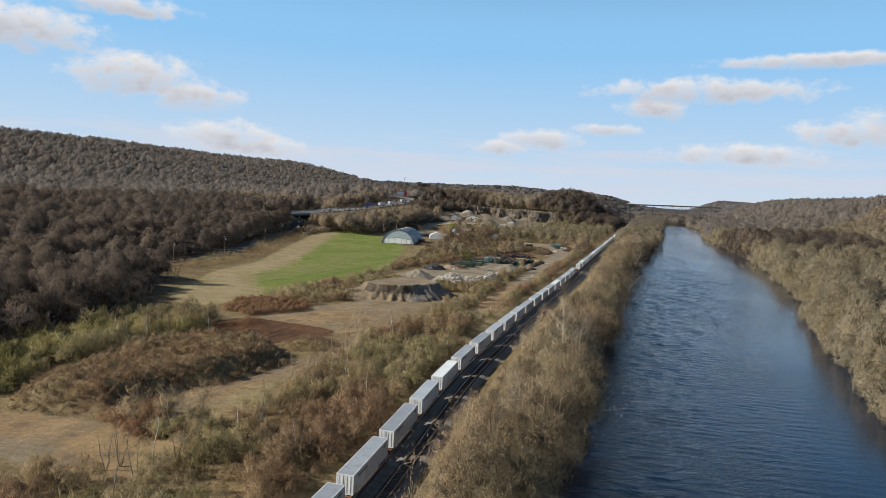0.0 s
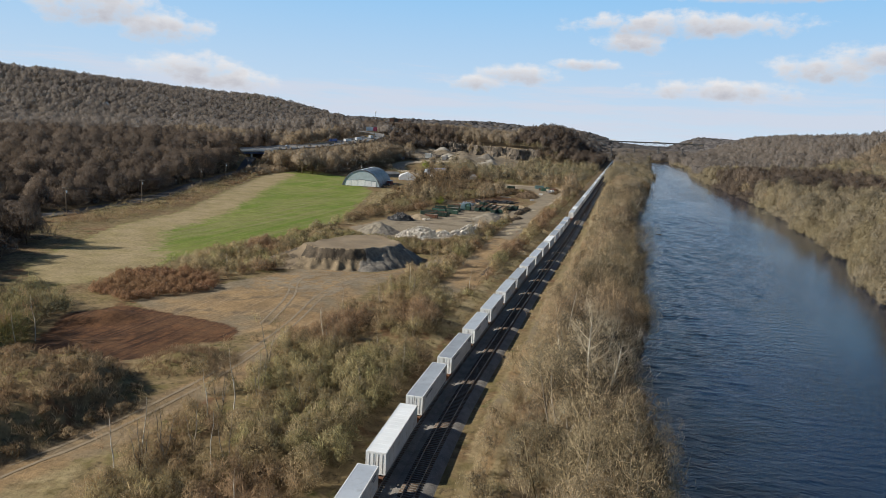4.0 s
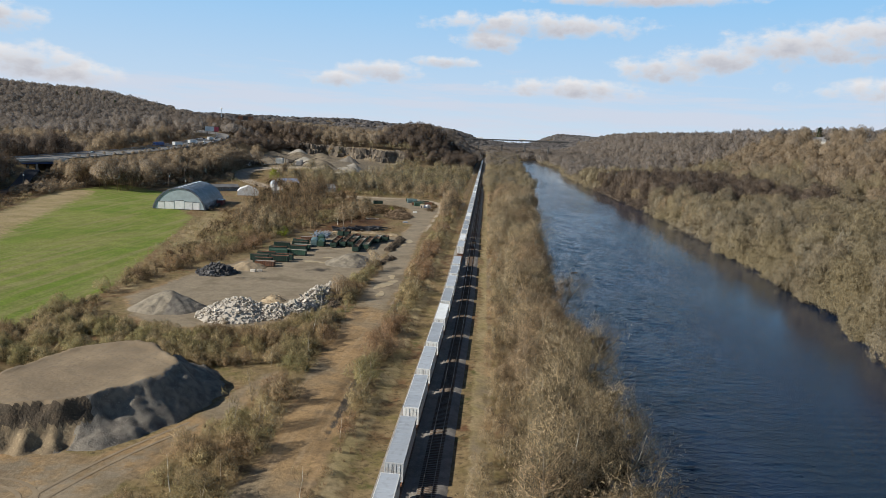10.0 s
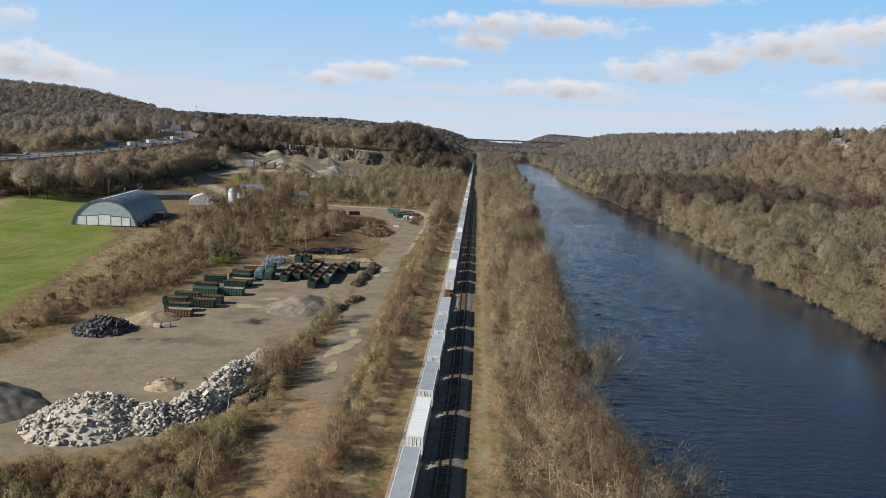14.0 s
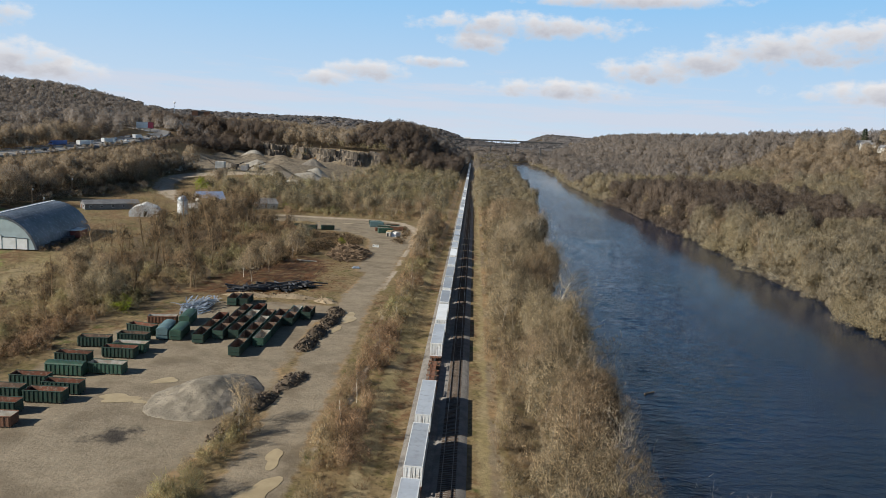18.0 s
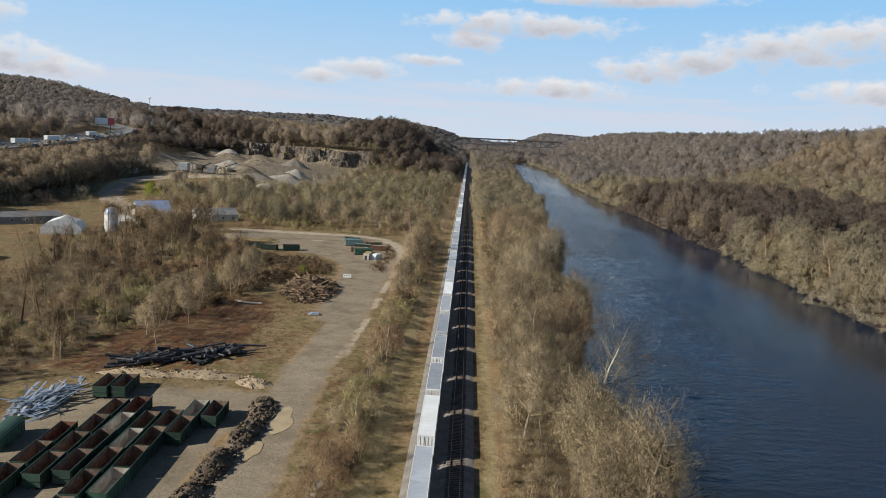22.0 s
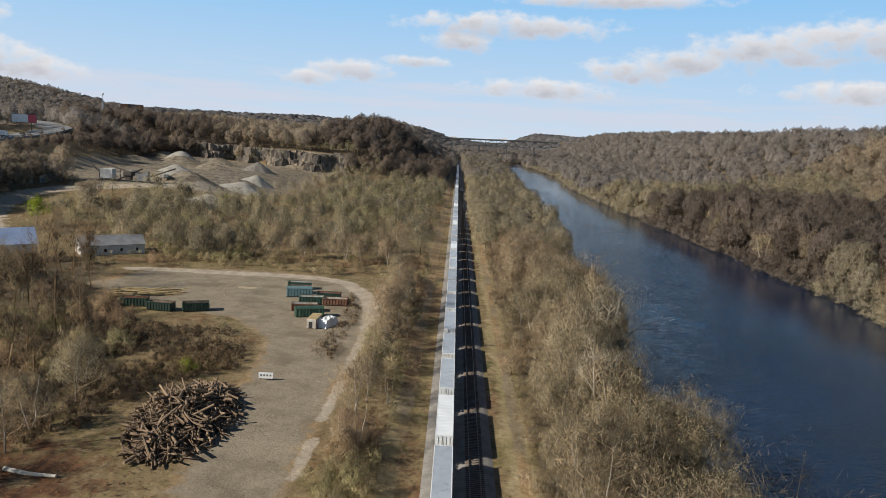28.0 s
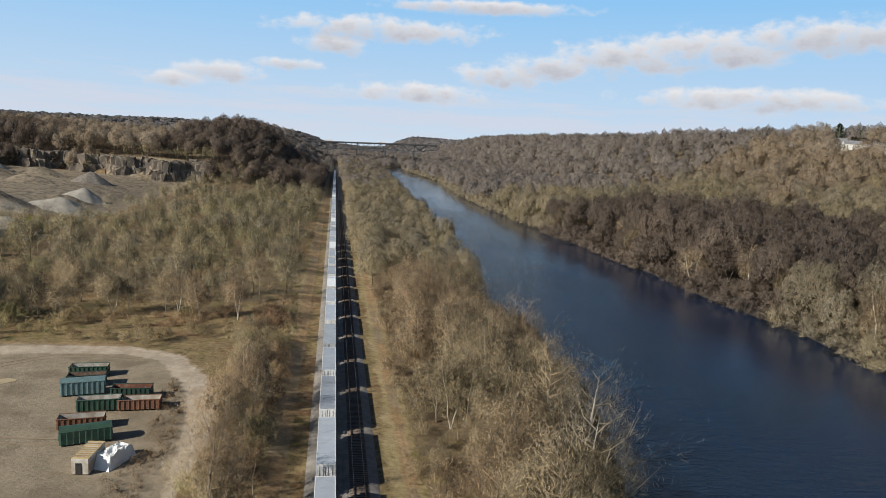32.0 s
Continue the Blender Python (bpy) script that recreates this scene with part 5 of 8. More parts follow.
# trees of their own, with trunk and crown
TREE_KINDS = []
for k, (tr, cr) in enumerate(NEAR):
    pale = k == 1
    one = thing("tree", Matrix(), "leafless riverside tree with a pale trunk and bare limbs" if pale else "leafless tan-brown riverside tree with fine bare twigs", "tree", "trees by the river")
    piece("trunk", trunk_mesh(tr, M_PALEBARK if pale else M_BARK), None, one)
    piece("crown", crown_mesh(cr, M_BANK, 14.5, 5.6, 0.0, NEAR_SPRAY[k]), None, one)
    TREE_KINDS.append(one)
for i in chosen:
    s = rng.uniform(0.65, 1.2)
    copy_thing(TREE_KINDS[i % 6], pose(tx[i], ty[i], ground_z(tx[i], ty[i]), 0, 0, rng.uniform(0, 360)) @ Matrix.Scale(s, 4))

# pale-limbed trees on the far bank
for k, y in enumerate((182, 214, 262, 290, 301, 352, 371, 420, 446, 462, 505, 548, 560, 588, 610, 622, 640, 668, 700, 742, 790, 845)):
    x = float(shore_right(y)) + rng.uniform(3, 11)
    copy_thing(TREE_KINDS[1 if k % 3 else 4], pose(x, y, ground_z(x, y), 0, 0, rng.uniform(0, 360)) @ Matrix.Scale(rng.uniform(0.85, 1.2), 4))

for k, y in enumerate(range(640, 965, 13)):
    y = y + rng.uniform(-5, 5)
    x = float(shore_right(y)) + rng.uniform(4, 24)
    copy_thing(TREE_KINDS[1], pose(x, y, ground_z(x, y), 0, 0, rng.uniform(0, 360)) @ Matrix.Scale(rng.uniform(1.0, 1.4), 4))

# larger trees standing out at the edges of the grove, the copse and the bend of the dirt road
stand = np.random.default_rng(71)
spots = [(-62 - 2.9 * k + stand.normal() * 3, 712 + 8 * abs(stand.normal()) + (18 if k % 3 == 0 else 0)) for k in range(34)]
spots += [(-55.5 + stand.normal() * 1.2, 566 + 9.5 * k + stand.normal() * 2) for k in range(12)]
spots += [(-150 + 1.7 * k + stand.normal() * 3, 500 - 2.2 * k + stand.normal() * 3) for k in range(14)]
spots += [(-108 + 0.8 * k + stand.normal() * 2, 515 + 8 * k + stand.normal() * 2) for k in range(10)]
spots += [(-148 - 2.3 * k + stand.normal() * 2, 638 + 2.1 * k + stand.normal() * 3) for k in range(15)]
for k, (x, y) in enumerate(spots):
    if min(float(along(x, y, BENDROAD)), float(along(x, y, QROAD))) > 4.0 and not inside(np.array([x]), np.array([y]), LOT)[0]:
        copy_thing(TREE_KINDS[k % 6], pose(x, y, ground_z(x, y), 0, 0, stand.uniform(0, 360)) @ Matrix.Scale(stand.uniform(0.5, 0.9), 4))

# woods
# which woods get the twig colour with cloud shade painted in
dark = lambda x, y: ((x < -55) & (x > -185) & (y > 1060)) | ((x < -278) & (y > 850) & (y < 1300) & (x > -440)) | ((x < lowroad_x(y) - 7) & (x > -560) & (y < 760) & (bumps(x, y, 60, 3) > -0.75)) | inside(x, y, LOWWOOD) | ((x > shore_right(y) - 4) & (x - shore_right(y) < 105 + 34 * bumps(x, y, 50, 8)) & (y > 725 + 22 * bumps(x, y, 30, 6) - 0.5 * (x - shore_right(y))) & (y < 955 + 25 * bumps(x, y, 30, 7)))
ux, uy = sow(45, 385, 90, 1120, 9.9, lambda x, y: woodland(x, y) * garden(x, y), 6)
ud = ux - shore_right(uy)
rim, dk, close = (ud < 30) & (uy < 800), dark(ux, uy), ud < 100
grown = np.random.default_rng(61).uniform(0.68, 1.28, len(ux)) * (1 + 0.16 * bumps(ux, uy, 27, 4)) * np.where(ud > 170, np.random.default_rng(62).choice([0.7, 0.8, 0.95], len(ux)), 1.0)
spread_over("east_bank_trees", EDGE, ux[rim & ~dk], uy[rim & ~dk], np.maximum(grown[rim & ~dk] * 1.05, 0.8), M_WOOD, "leafless trees leaning over the water on the far bank", "trees", 27)
spread_over("east_woods", MID, ux[close & ~rim & ~dk], uy[close & ~rim & ~dk], grown[close & ~rim & ~dk], M_WOOD, "leafless tan-brown wood on the far bank of the river", "wood", 7)
high = ~close & ~dk & (ud > 165 + 45 * bumps(ux, uy, 45, 2))
spread_over("east_upper_woods", SLOPE, ux[high], uy[high], grown[high] * 0.95, M_GROVE, "grey-brown leafless wood on the upper slope", "wood", 49)
close = close | high
spread_over("east_slope_woods", SLOPE, ux[~close & ~dk], uy[~close & ~dk], grown[~close & ~dk], M_WOOD, "leafless tan-brown wood covering the slope above the river", "wood", 37)
# a cloud's shade on the far bank, painted as a darker twig colour
spread_over("east_dark_woods", MID, ux[dk], uy[dk], grown[dk] * 1.12, M_CLOUDSHADE, "leafless trees on the far bank, coloured dark for cloud shade", "wood", 8)
vx, vy = sow(45, 130, 90, 1900, 3.6, lambda x, y: (x > shore_right(y) - 2.5) & (x < shore_right(y) + np.where(y < 1000, 13, 5)), 28)
nv = vy < 560
spread_over("east_bank_thicket", BANKSIDE, vx[nv], vy[nv], rng.uniform(0.6, 1.9, nv.sum()), M_WOOD, "thicket hanging over the water on the far bank", "bushes", 29)
# the same painted cloud shade carried down to the water's edge
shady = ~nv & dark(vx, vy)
spread_over("dark_bank_thicket", [s[:105] for s in LOWEDGE], vx[shady], vy[shady], rng.uniform(0.6, 1.5, shady.sum()), M_CLOUDSHADE, "bank thicket below these trees, coloured dark for cloud shade", "bushes", 65)
nv = nv | shady
spread_over("far_bank_thicket", [s[:105] for s in LOWEDGE], vx[~nv], vy[~nv], rng.uniform(0.6, 1.7, (~nv).sum()), M_WOOD, "thicket along the far bank in the distance", "bushes", 30)
gx, gy = sow(-340, -50, 430, 1135, 6.9, lambda x, y: woodland(x, y) * np.where(inside(x, y, GROVE), 0.42 + 0.40 * bumps(x, y, 24, 5) + 0.3 * (x > -100), np.where(y < 700, 0.48, 0.8)) * (along(x, y, QROAD) > 8), 9)
cp = (gy < 700)
spread_over("copse", BARE, gx[cp], gy[cp], rng.uniform(0.6, 1.0, cp.sum()) * np.where(gx[cp] < -135, 1.15, 0.9), M_COPSE, "dense leafless copse beside the gravel yard", "wood", 40)
gx, gy = gx[~cp], gy[~cp]
qw = (gx < -262) & (gy > 600)
fq = qw & (gy < 870)
spread_over("slope_foot_woods", LOWTREE, gx[fq], gy[fq], rng.uniform(0.6, 1.0, fq.sum()), M_GROVE, "brown leafless wood on the slope below the highway", "wood", 70)
dq = qw & ~fq
spread_over("quarry_wall_woods", SLOPE, gx[dq], gy[dq], rng.uniform(0.6, 1.0, dq.sum()), M_CLOUDSHADE, "dark leafless wood on the quarry's western wall", "wood", 48)
gx, gy = gx[~qw], gy[~qw]
spread_over("grove", OPEN + FULL, gx, gy, rng.uniform(0.5, 1.0, len(gx)), M_OPEN, "open leafless grove between the works and the quarry", "wood", 10)
cx, cy = sow(-200, -92, 440, 700, 3.3, lambda x, y: 0.4 * inside(x, y, COPSE), 41)
spread_over("copse_thicket", LOWEDGE, cx, cy, rng.uniform(0.3, 0.75, len(cx)), M_COPSE, "brown thicket under the trees of the copse", "bushes", 42)
cx, cy = sow(-220, -52, 700, 1130, 6.0, lambda x, y: 0.5 * inside(x, y, GROVE), 43)
spread_over("grove_thicket", [s[:105] for s in LOWEDGE], cx, cy, rng.uniform(0.3, 0.7, len(cx)), M_BRUSH, "low olive-brown brush under the open grove", "bushes", 44)
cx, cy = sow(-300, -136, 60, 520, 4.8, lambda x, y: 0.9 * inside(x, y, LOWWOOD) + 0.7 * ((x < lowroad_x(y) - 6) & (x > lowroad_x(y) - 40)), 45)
# thicket darkened like the wood above it, for the same cloud shade
spread_over("low_wood_thicket", [s[:150] for s in LOWEDGE], cx, cy, rng.uniform(0.6, 1.9, len(cx)), M_CLOUDSHADE, "brown thicket at the wooded slope's foot, darkened for cloud shade", "bushes", 46)
cx, cy = sow(-350, -240, 470, 900, 4.2, lambda x, y: 0.85 * ((near_highway(x, y)[0] > 13) & (near_highway(x, y)[0] < 75) & (x > np.interp(y, [p[1] for p in HIGHWAY], [p[0] for p in HIGHWAY])) & ~inside(x, y, FIELD) & (np.abs(x - lowroad_x(y)) > 7) & (along(x, y, QROAD) > 8) & ~inside(x, y, QUARRY)), 66)
spread_over("highway_foot_brush", LOWEDGE, cx, cy, rng.uniform(0.45, 1.15, len(cx)), M_GROVE, "tangled brown brush on the slope below the highway", "bushes", 67)
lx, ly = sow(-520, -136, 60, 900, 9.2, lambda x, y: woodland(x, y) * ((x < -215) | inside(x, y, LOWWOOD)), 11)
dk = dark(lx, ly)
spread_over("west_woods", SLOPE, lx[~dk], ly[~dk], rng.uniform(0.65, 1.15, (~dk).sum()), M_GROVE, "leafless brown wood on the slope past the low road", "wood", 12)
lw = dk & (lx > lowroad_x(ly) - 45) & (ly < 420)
# the cloud shade on the west slope is coloured into these trees
spread_over("low_wood", LOWTREE, lx[lw], ly[lw], rng.uniform(0.6, 1.05, lw.sum()), M_CLOUDSHADE, "leafless wood along the low road, coloured dark for cloud shade", "wood", 47)
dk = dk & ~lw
spread_over("west_dark_woods", SLOPE, lx[dk], ly[dk], rng.uniform(0.7, 1.15, dk.sum()), M_CLOUDSHADE, "leafless wood past the low road, coloured dark for cloud shade", "wood", 13)
fx, fy = sow(-1500, 900, 60, 2700, 18.0, lambda x, y: woodland(x, y) * garden(x, y) * ~((x > 45) & (x < 385) & (y > 90) & (y < 1120)) * ~((x > -520) & (x < -215) & (y < 900)) * ~((x > -340) & (x < 30) & (y < 1135)) * (x > -300 - 0.95 * y) * (x < np.minimum(120 + 0.95 * y, np.where(y < 1900, 470, 900))), 14)
zone = lambda x, y: (y > 1120) & (y < 1480) & (x > -440) & (x < -52)
out = ~zone(fx, fy)
fx, fy = fx[out], fy[out]
fn = fy < 1500
spread_over("hillside_woods", FAR, fx[fn], fy[fn], rng.uniform(0.8, 1.3, fn.sum()), M_SLOPE, "leafless woods over the hillsides", "wood", 15)
spread_over("distant_woods", FARTHER, fx[~fn], fy[~fn], rng.uniform(0.8, 1.3, (~fn).sum()), M_SLOPE, "leafless woods up the valley in the distance", "wood", 36)
fx, fy = sow(-440, -52, 1120, 1480, 11.5, lambda x, y: woodland(x, y), 38)
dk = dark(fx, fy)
# the bluff's cloud shade is in the twig colour as well
spread_over("bluff_woods", SLOPE, fx[dk], fy[dk], rng.uniform(0.75, 1.25, dk.sum()), M_CLOUDSHADE, "wood on the bluff by the quarry, coloured for cloud shade", "wood", 16)
spread_over("upland_woods", SLOPE, fx[~dk], fy[~dk], rng.uniform(0.75, 1.2, (~dk).sum()), M_GROVE, "leafless wood above the quarry face", "wood", 39)
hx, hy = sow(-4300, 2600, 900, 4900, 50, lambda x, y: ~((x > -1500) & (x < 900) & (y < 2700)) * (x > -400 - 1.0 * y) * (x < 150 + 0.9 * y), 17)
spread_over("hill_woods", VERYFAR, hx, hy, rng.uniform(0.8, 1.2, len(hx)), M_HAZYHILL, "leafless woods covering the far ridge", "wood", 18, 5.0)

# scrub and dry grass
sx, sy = sow(-330, -46, 60, 1000, 1.95, lambda x, y: brushland(x, y) * np.where(bumps(x, y, 11, 9) > -0.3, 0.95, 0.3), 19)
near = (sx > -140) & (sy < 720)
spread_over("scrub", SHRUB, sx[near], sy[near], rng.choice([0.5, 0.7, 0.9, 1.2, 1.6], near.sum()) * rng.uniform(0.8, 1.2, near.sum()), M_BRUSH, "rust and olive scrub beside the tracks and the works", "bushes", 20)
spread_over("far_scrub", [s[:33] for s in LOWEDGE], sx[~near], sy[~near], rng.uniform(0.35, 0.75, (~near).sum()), M_BRUSH, "low brown scrub on the valley floor", "bushes", 21)
qx, qy = sow(-100, -27, 80, 640, 1.15, lambda x, y: np.maximum(brushland(x, y), ((x - sway(y) > -30.5) & (x - sway(y) < -27)) * 0.8 + ((x - sway(y) > -50.6) & (x - sway(y) < -47.8)) * 0.9) * np.where(bumps(x, y, 6, 10) > 0, 0.8, 0.3) * ((x > -60) | (y < 300)), 22)
spread_over("dry_grass", TUFT, qx, qy, rng.uniform(0.5, 1.3, len(qx)), M_STRAW, "tufts of straw-coloured dry grass", "grass", 23)

# the overgrown bank of spoil, the russet patch and the olive bushes at the pasture's corner
px, py = sow(-124, -78, 92, 200, 0.85, lambda x, y: 0.55 * inside(x, y, BERM) + 0.6 * (bank(x, y, -88, 173, 9, 7, 50, 0.3) > 0), 51)
spread_over("bank_grass", TUFT, px, py, rng.uniform(0.8, 2.0, len(px)), M_BERM, "matted brown dead grass covering the spoil bank", "grass", 52)
px, py = sow(-136, -66, 288, 350, 1.5, lambda x, y: np.where(bumps(x, y, 7, 3) > -0.35, 0.85, 0.25) * inside(x, y, [(-136, 298), (-133, 322), (-119, 325), (-100, 321), (-86, 328), (-76, 342), (-70, 344), (-68.5, 312), (-71, 304), (-80, 304), (-92, 296), (-112, 292)]) * (along(x, y, HAULROAD) > 6), 73)
spread_over("rubble_edge_brush", SHRUB, px, py, rng.choice([0.4, 0.6, 0.9, 1.3], len(px)), M_BRUSH, "olive and brown brush between soil mound and rubble", "bushes", 74)
px, py = sow(-124, -78, 92, 200, 1.9, lambda x, y: 0.5 * inside(x, y, BERM), 71)
spread_over("bank_brush", SHRUB, px, py, rng.uniform(0.25, 0.65, len(px)), M_BERM, "clumps of dead weeds on the spoil bank", "bushes", 72)
px, py = sow(-150, -110, 198, 242, 1.5, lambda x, y: 0.95 * inside(x, y, RUSTY) + 0.35 * inside(x, y, [(-93, 101), (-90, 117), (-80, 108), (-71, 98), (-81, 96)]), 53)
ax, ay = sow(-96, -70, 94, 118, 1.5, lambda x, y: 0.8 * inside(x, y, [(-93, 101), (-90, 115), (-82, 106), (-71, 98), (-81, 96)]), 54)
px, py = both([px, ax]), both([py, ay])
spread_over("russet_brush", SHRUB, px, py, rng.uniform(0.5, 1.0, len(px)), M_RUSSET, "dense russet brush beside the pasture", "bushes", 55)
px, py = sow(-75, -62, 600, 672, 1.3, lambda x, y: 0.75 * inside(x, y, [(-71.5, 612), (-65.5, 606), (-65, 640), (-66, 655), (-71, 668), (-71.5, 655), (-68.5, 640), (-70.5, 628)]), 68)
spread_over("lot_edge_brush", SHRUB, px, py, rng.uniform(0.25, 0.6, len(px)), M_COPSE, "brown dead brush beside the bins and the pale road", "bushes", 69)
WEST_BRUSH = [(-122, 616), (-110, 623), (-94, 625), (-84, 612), (-82, 598), (-92, 588), (-96, 572), (-102, 556), (-104, 541), (-112, 532), (-125, 590)]
px, py = sow(-126, -80, 530, 640, 1.4, lambda x, y: np.where(bumps(x, y, 7, 6) > -0.4, 0.85, 0.3) * inside(x, y, WEST_BRUSH) * ~inside(x, y, LOT), 75)
spread_over("lot_west_brush", SHRUB, px, py, np.random.default_rng(77).uniform(0.4, 1.0, len(px)), M_COPSE, "dense brown brush beside the dirt lot", "bushes", 76)
px, py = sow(-158, -118, 98, 200, 3.6, lambda x, y: 0.85 * inside(x, y, OLIVES), 56)
spread_over("olive_bushes", SHRUB, px, py, rng.uniform(1.2, 2.7, len(px)), M_OLIVE, "olive-yellow budding bushes at the corner of the pasture", "bushes", 57)

px, py = sow(-176, -114, 312, 552, 2.0, lambda x, y: np.where(bumps(x, y, 8, 4) > -0.45, 0.85, 0.25) * inside(x, y, [(-139, 315), (-126, 325), (-135, 352), (-130, 382), (-123, 412), (-120, 440), (-130, 470), (-150, 502), (-165, 545), (-173, 538), (-150, 440), (-139, 360)]), 63)
spread_over("pasture_edge_brush", [s[:270] for s in SHRUB], px, py, rng.choice([0.35, 0.5, 0.75, 1.1], len(px)), M_COPSE, "russet and brown brush between pasture and yard", "bushes", 64)
px, py = sow(-114, -74, 490, 590, 1.9, lambda x, y: np.where(bumps(x, y, 9, 2) > -0.3, 0.8, 0.2) * inside(x, y, [(-113, 492), (-76, 497), (-77, 553), (-90, 572), (-104, 560)]), 58)
spread_over("russet_grass", SHRUB, px, py, rng.uniform(0.07, 0.2, len(px)), M_RUSSET, "low russet brush and dead grass behind the pipes", "bushes", 59)

# young trees standing in the scrub
kinds = []
for k in range(5):
    tr, cr = grow(200 + k, 7.0, 2.2, 7, 2, 150, 0.9, 0.045, 0.07, 0.3, stems=1 + k % 3)
    pale = k in (0, 3)
    one = thing("sapling", Matrix(), "young leafless tree with a pale slender stem, in dry scrub" if pale else "young leafless brown tree standing in dry scrub", "tree", "young trees in the scrub")
    piece("trunk", trunk_mesh(tr, M_PALEBARK if pale else M_BARK), None, one)
    piece("crown", crown_mesh(cr, M_BRUSH, 7.0, 2.4), None, one)
    kinds.append(one)
jx, jy = sow(-118, -47, 70, 700, 7.5, lambda x, y: brushland(x, y) * 0.5, 31)
for n, i in enumerate(rng.permutation(len(jx))[:200]):
    s = rng.uniform(0.5, 1.15)
    copy_thing(kinds[n % 5], pose(jx[i], jy[i], ground_z(jx[i], jy[i]), 0, 0, rng.uniform(0, 360)) @ Matrix.Scale(s, 4))
for n in range(22):
    x, y = -129 + 0.3 * n + rng.normal() * 2.0, 149 + 1.0 * n + rng.normal() * 2.0
    copy_thing(kinds[(0, 3)[n % 2]], pose(x, y, ground_z(x, y), 0, 0, rng.uniform(0, 360)) @ Matrix.Scale(rng.uniform(0.9, 1.4), 4))
for x, y in ((-73, 136), (-71, 139), (-69, 140), (-70, 137), (-72, 154), (-70, 158), (-68, 162), (-71, 156), (-62, 105), (-63, 106), (-66, 104), (-75, 83), (-68, 81), (-68, 85), (-67, 89), (-74, 85), (-72, 170), (-75, 178), (-70, 190), (-72, 200)):
    copy_thing(kinds[int(rng.integers(5))], pose(x, y, ground_z(x, y), 0, 0, rng.uniform(0, 360)) @ Matrix.Scale(rng.uniform(0.9, 1.35), 4))
for n, one in enumerate(kinds):
    one.matrix_basis = pose(-53 - n % 2, 130 + 40 * n, ground_z(-53 - n % 2, 130 + 40 * n), 0, 0, 70 * n)
for n, one in enumerate(TREE_KINDS):
    one.matrix_basis = pose(-19 + n % 3, 120 + 70 * n, ground_z(-19 + n % 3, 120 + 70 * n), 0, 0, 50 * n)
# ---- paints and surfaces of the works and buildings ----
M_GREEN = surface("green_paint", (0.048, 0.105, 0.072), (0.034, 0.076, 0.054), 0.6, 0.55, vary=0.25, c=(0.085, 0.075, 0.05), fine=5.0)
M_DARKGREEN = surface("dark_green_paint", (0.028, 0.058, 0.042), (0.020, 0.042, 0.032), 0.6, 0.6, vary=0.3, c=(0.06, 0.05, 0.035), fine=5.0)
M_TEAL = surface("teal_paint", (0.13, 0.20, 0.205), (0.10, 0.165, 0.17), 0.6, 0.5, vary=0.2, c=(0.12, 0.12, 0.10))
M_PRIMER = surface("rusted_inside", (0.20, 0.075, 0.045), (0.12, 0.06, 0.04), 0.7, 0.85, vary=0.3, c=(0.28, 0.22, 0.17), fine=3.0)
M_SOOT = surface("blackened_steel", (0.040, 0.036, 0.032), (0.075, 0.058, 0.045), 0.7, 0.8, vary=0.25)
M_BROWNIN = surface("brown_inside", (0.20, 0.125, 0.085), (0.115, 0.082, 0.062), 0.7, 0.85, vary=0.35, c=(0.30, 0.235, 0.18), fine=3.0)
M_PALEIN = surface("pale_worn_steel", (0.52, 0.50, 0.45), (0.34, 0.28, 0.22), 0.7, 0.7, vary=0.2)
M_CONCRETE = surface("broken_concrete", (0.60, 0.545, 0.465), (0.43, 0.385, 0.325), 1.1, 0.9, vary=0.35, bump=0.05, c=(0.25, 0.22, 0.19))
M_TAR = surface("broken_asphalt", (0.055, 0.055, 0.06), (0.11, 0.105, 0.10), 1.1, 0.9, vary=0.4)
M_LOG = surface("weathered_log", (0.25, 0.17, 0.105), (0.15, 0.10, 0.062), 1.5, 0.9, vary=0.4, c=(0.36, 0.28, 0.19))
M_CUT = surface("cut_timber", (0.42, 0.32, 0.17), (0.33, 0.24, 0.12), 1.5, 0.85, vary=0.25)
M_PIPE = surface("dark_pipe", (0.035, 0.036, 0.04), (0.075, 0.075, 0.078), 1.0, 0.55, vary=0.4)
M_SCRAP = surface("scrap_metal", (0.50, 0.58, 0.66), (0.36, 0.40, 0.45), 1.2, 0.4, 0.5, vary=0.3)
M_WHITE = surface("white_paint", (0.78, 0.78, 0.76), (0.68, 0.68, 0.65), 0.5, 0.5, vary=0.06)
M_HANGAR = surface("hangar_roof", (0.14, 0.15, 0.17), (0.07, 0.078, 0.092), 0.12, 0.45, 0.0, c=(0.27, 0.28, 0.30), fine=7.0)
M_HANGAREND = surface("hangar_wall", (0.40, 0.47, 0.48), (0.34, 0.40, 0.41), 0.4, 0.6)
M_ROOFGREY = surface("grey_roof", (0.22, 0.22, 0.22), (0.16, 0.16, 0.165), 0.4, 0.7, vary=0.25)
M_ROOFRED = surface("red_roof", (0.24, 0.055, 0.045), (0.17, 0.045, 0.04), 0.4, 0.6)
M_BLUE = surface("blue_paint", (0.05, 0.12, 0.36), (0.04, 0.10, 0.28), 0.5, 0.5, vary=0.2)
M_WALL = surface("pale_wall", (0.62, 0.60, 0.55), (0.52, 0.50, 0.45), 0.5, 0.8, vary=0.15)
M_GLASS = surface("window_dark", (0.02, 0.025, 0.03), (0.03, 0.035, 0.04), 1.0, 0.15, spec=0.5)
M_POLE = surface("pole_wood", (0.22, 0.175, 0.13), (0.155, 0.12, 0.09), 1.0, 0.9, vary=0.2)
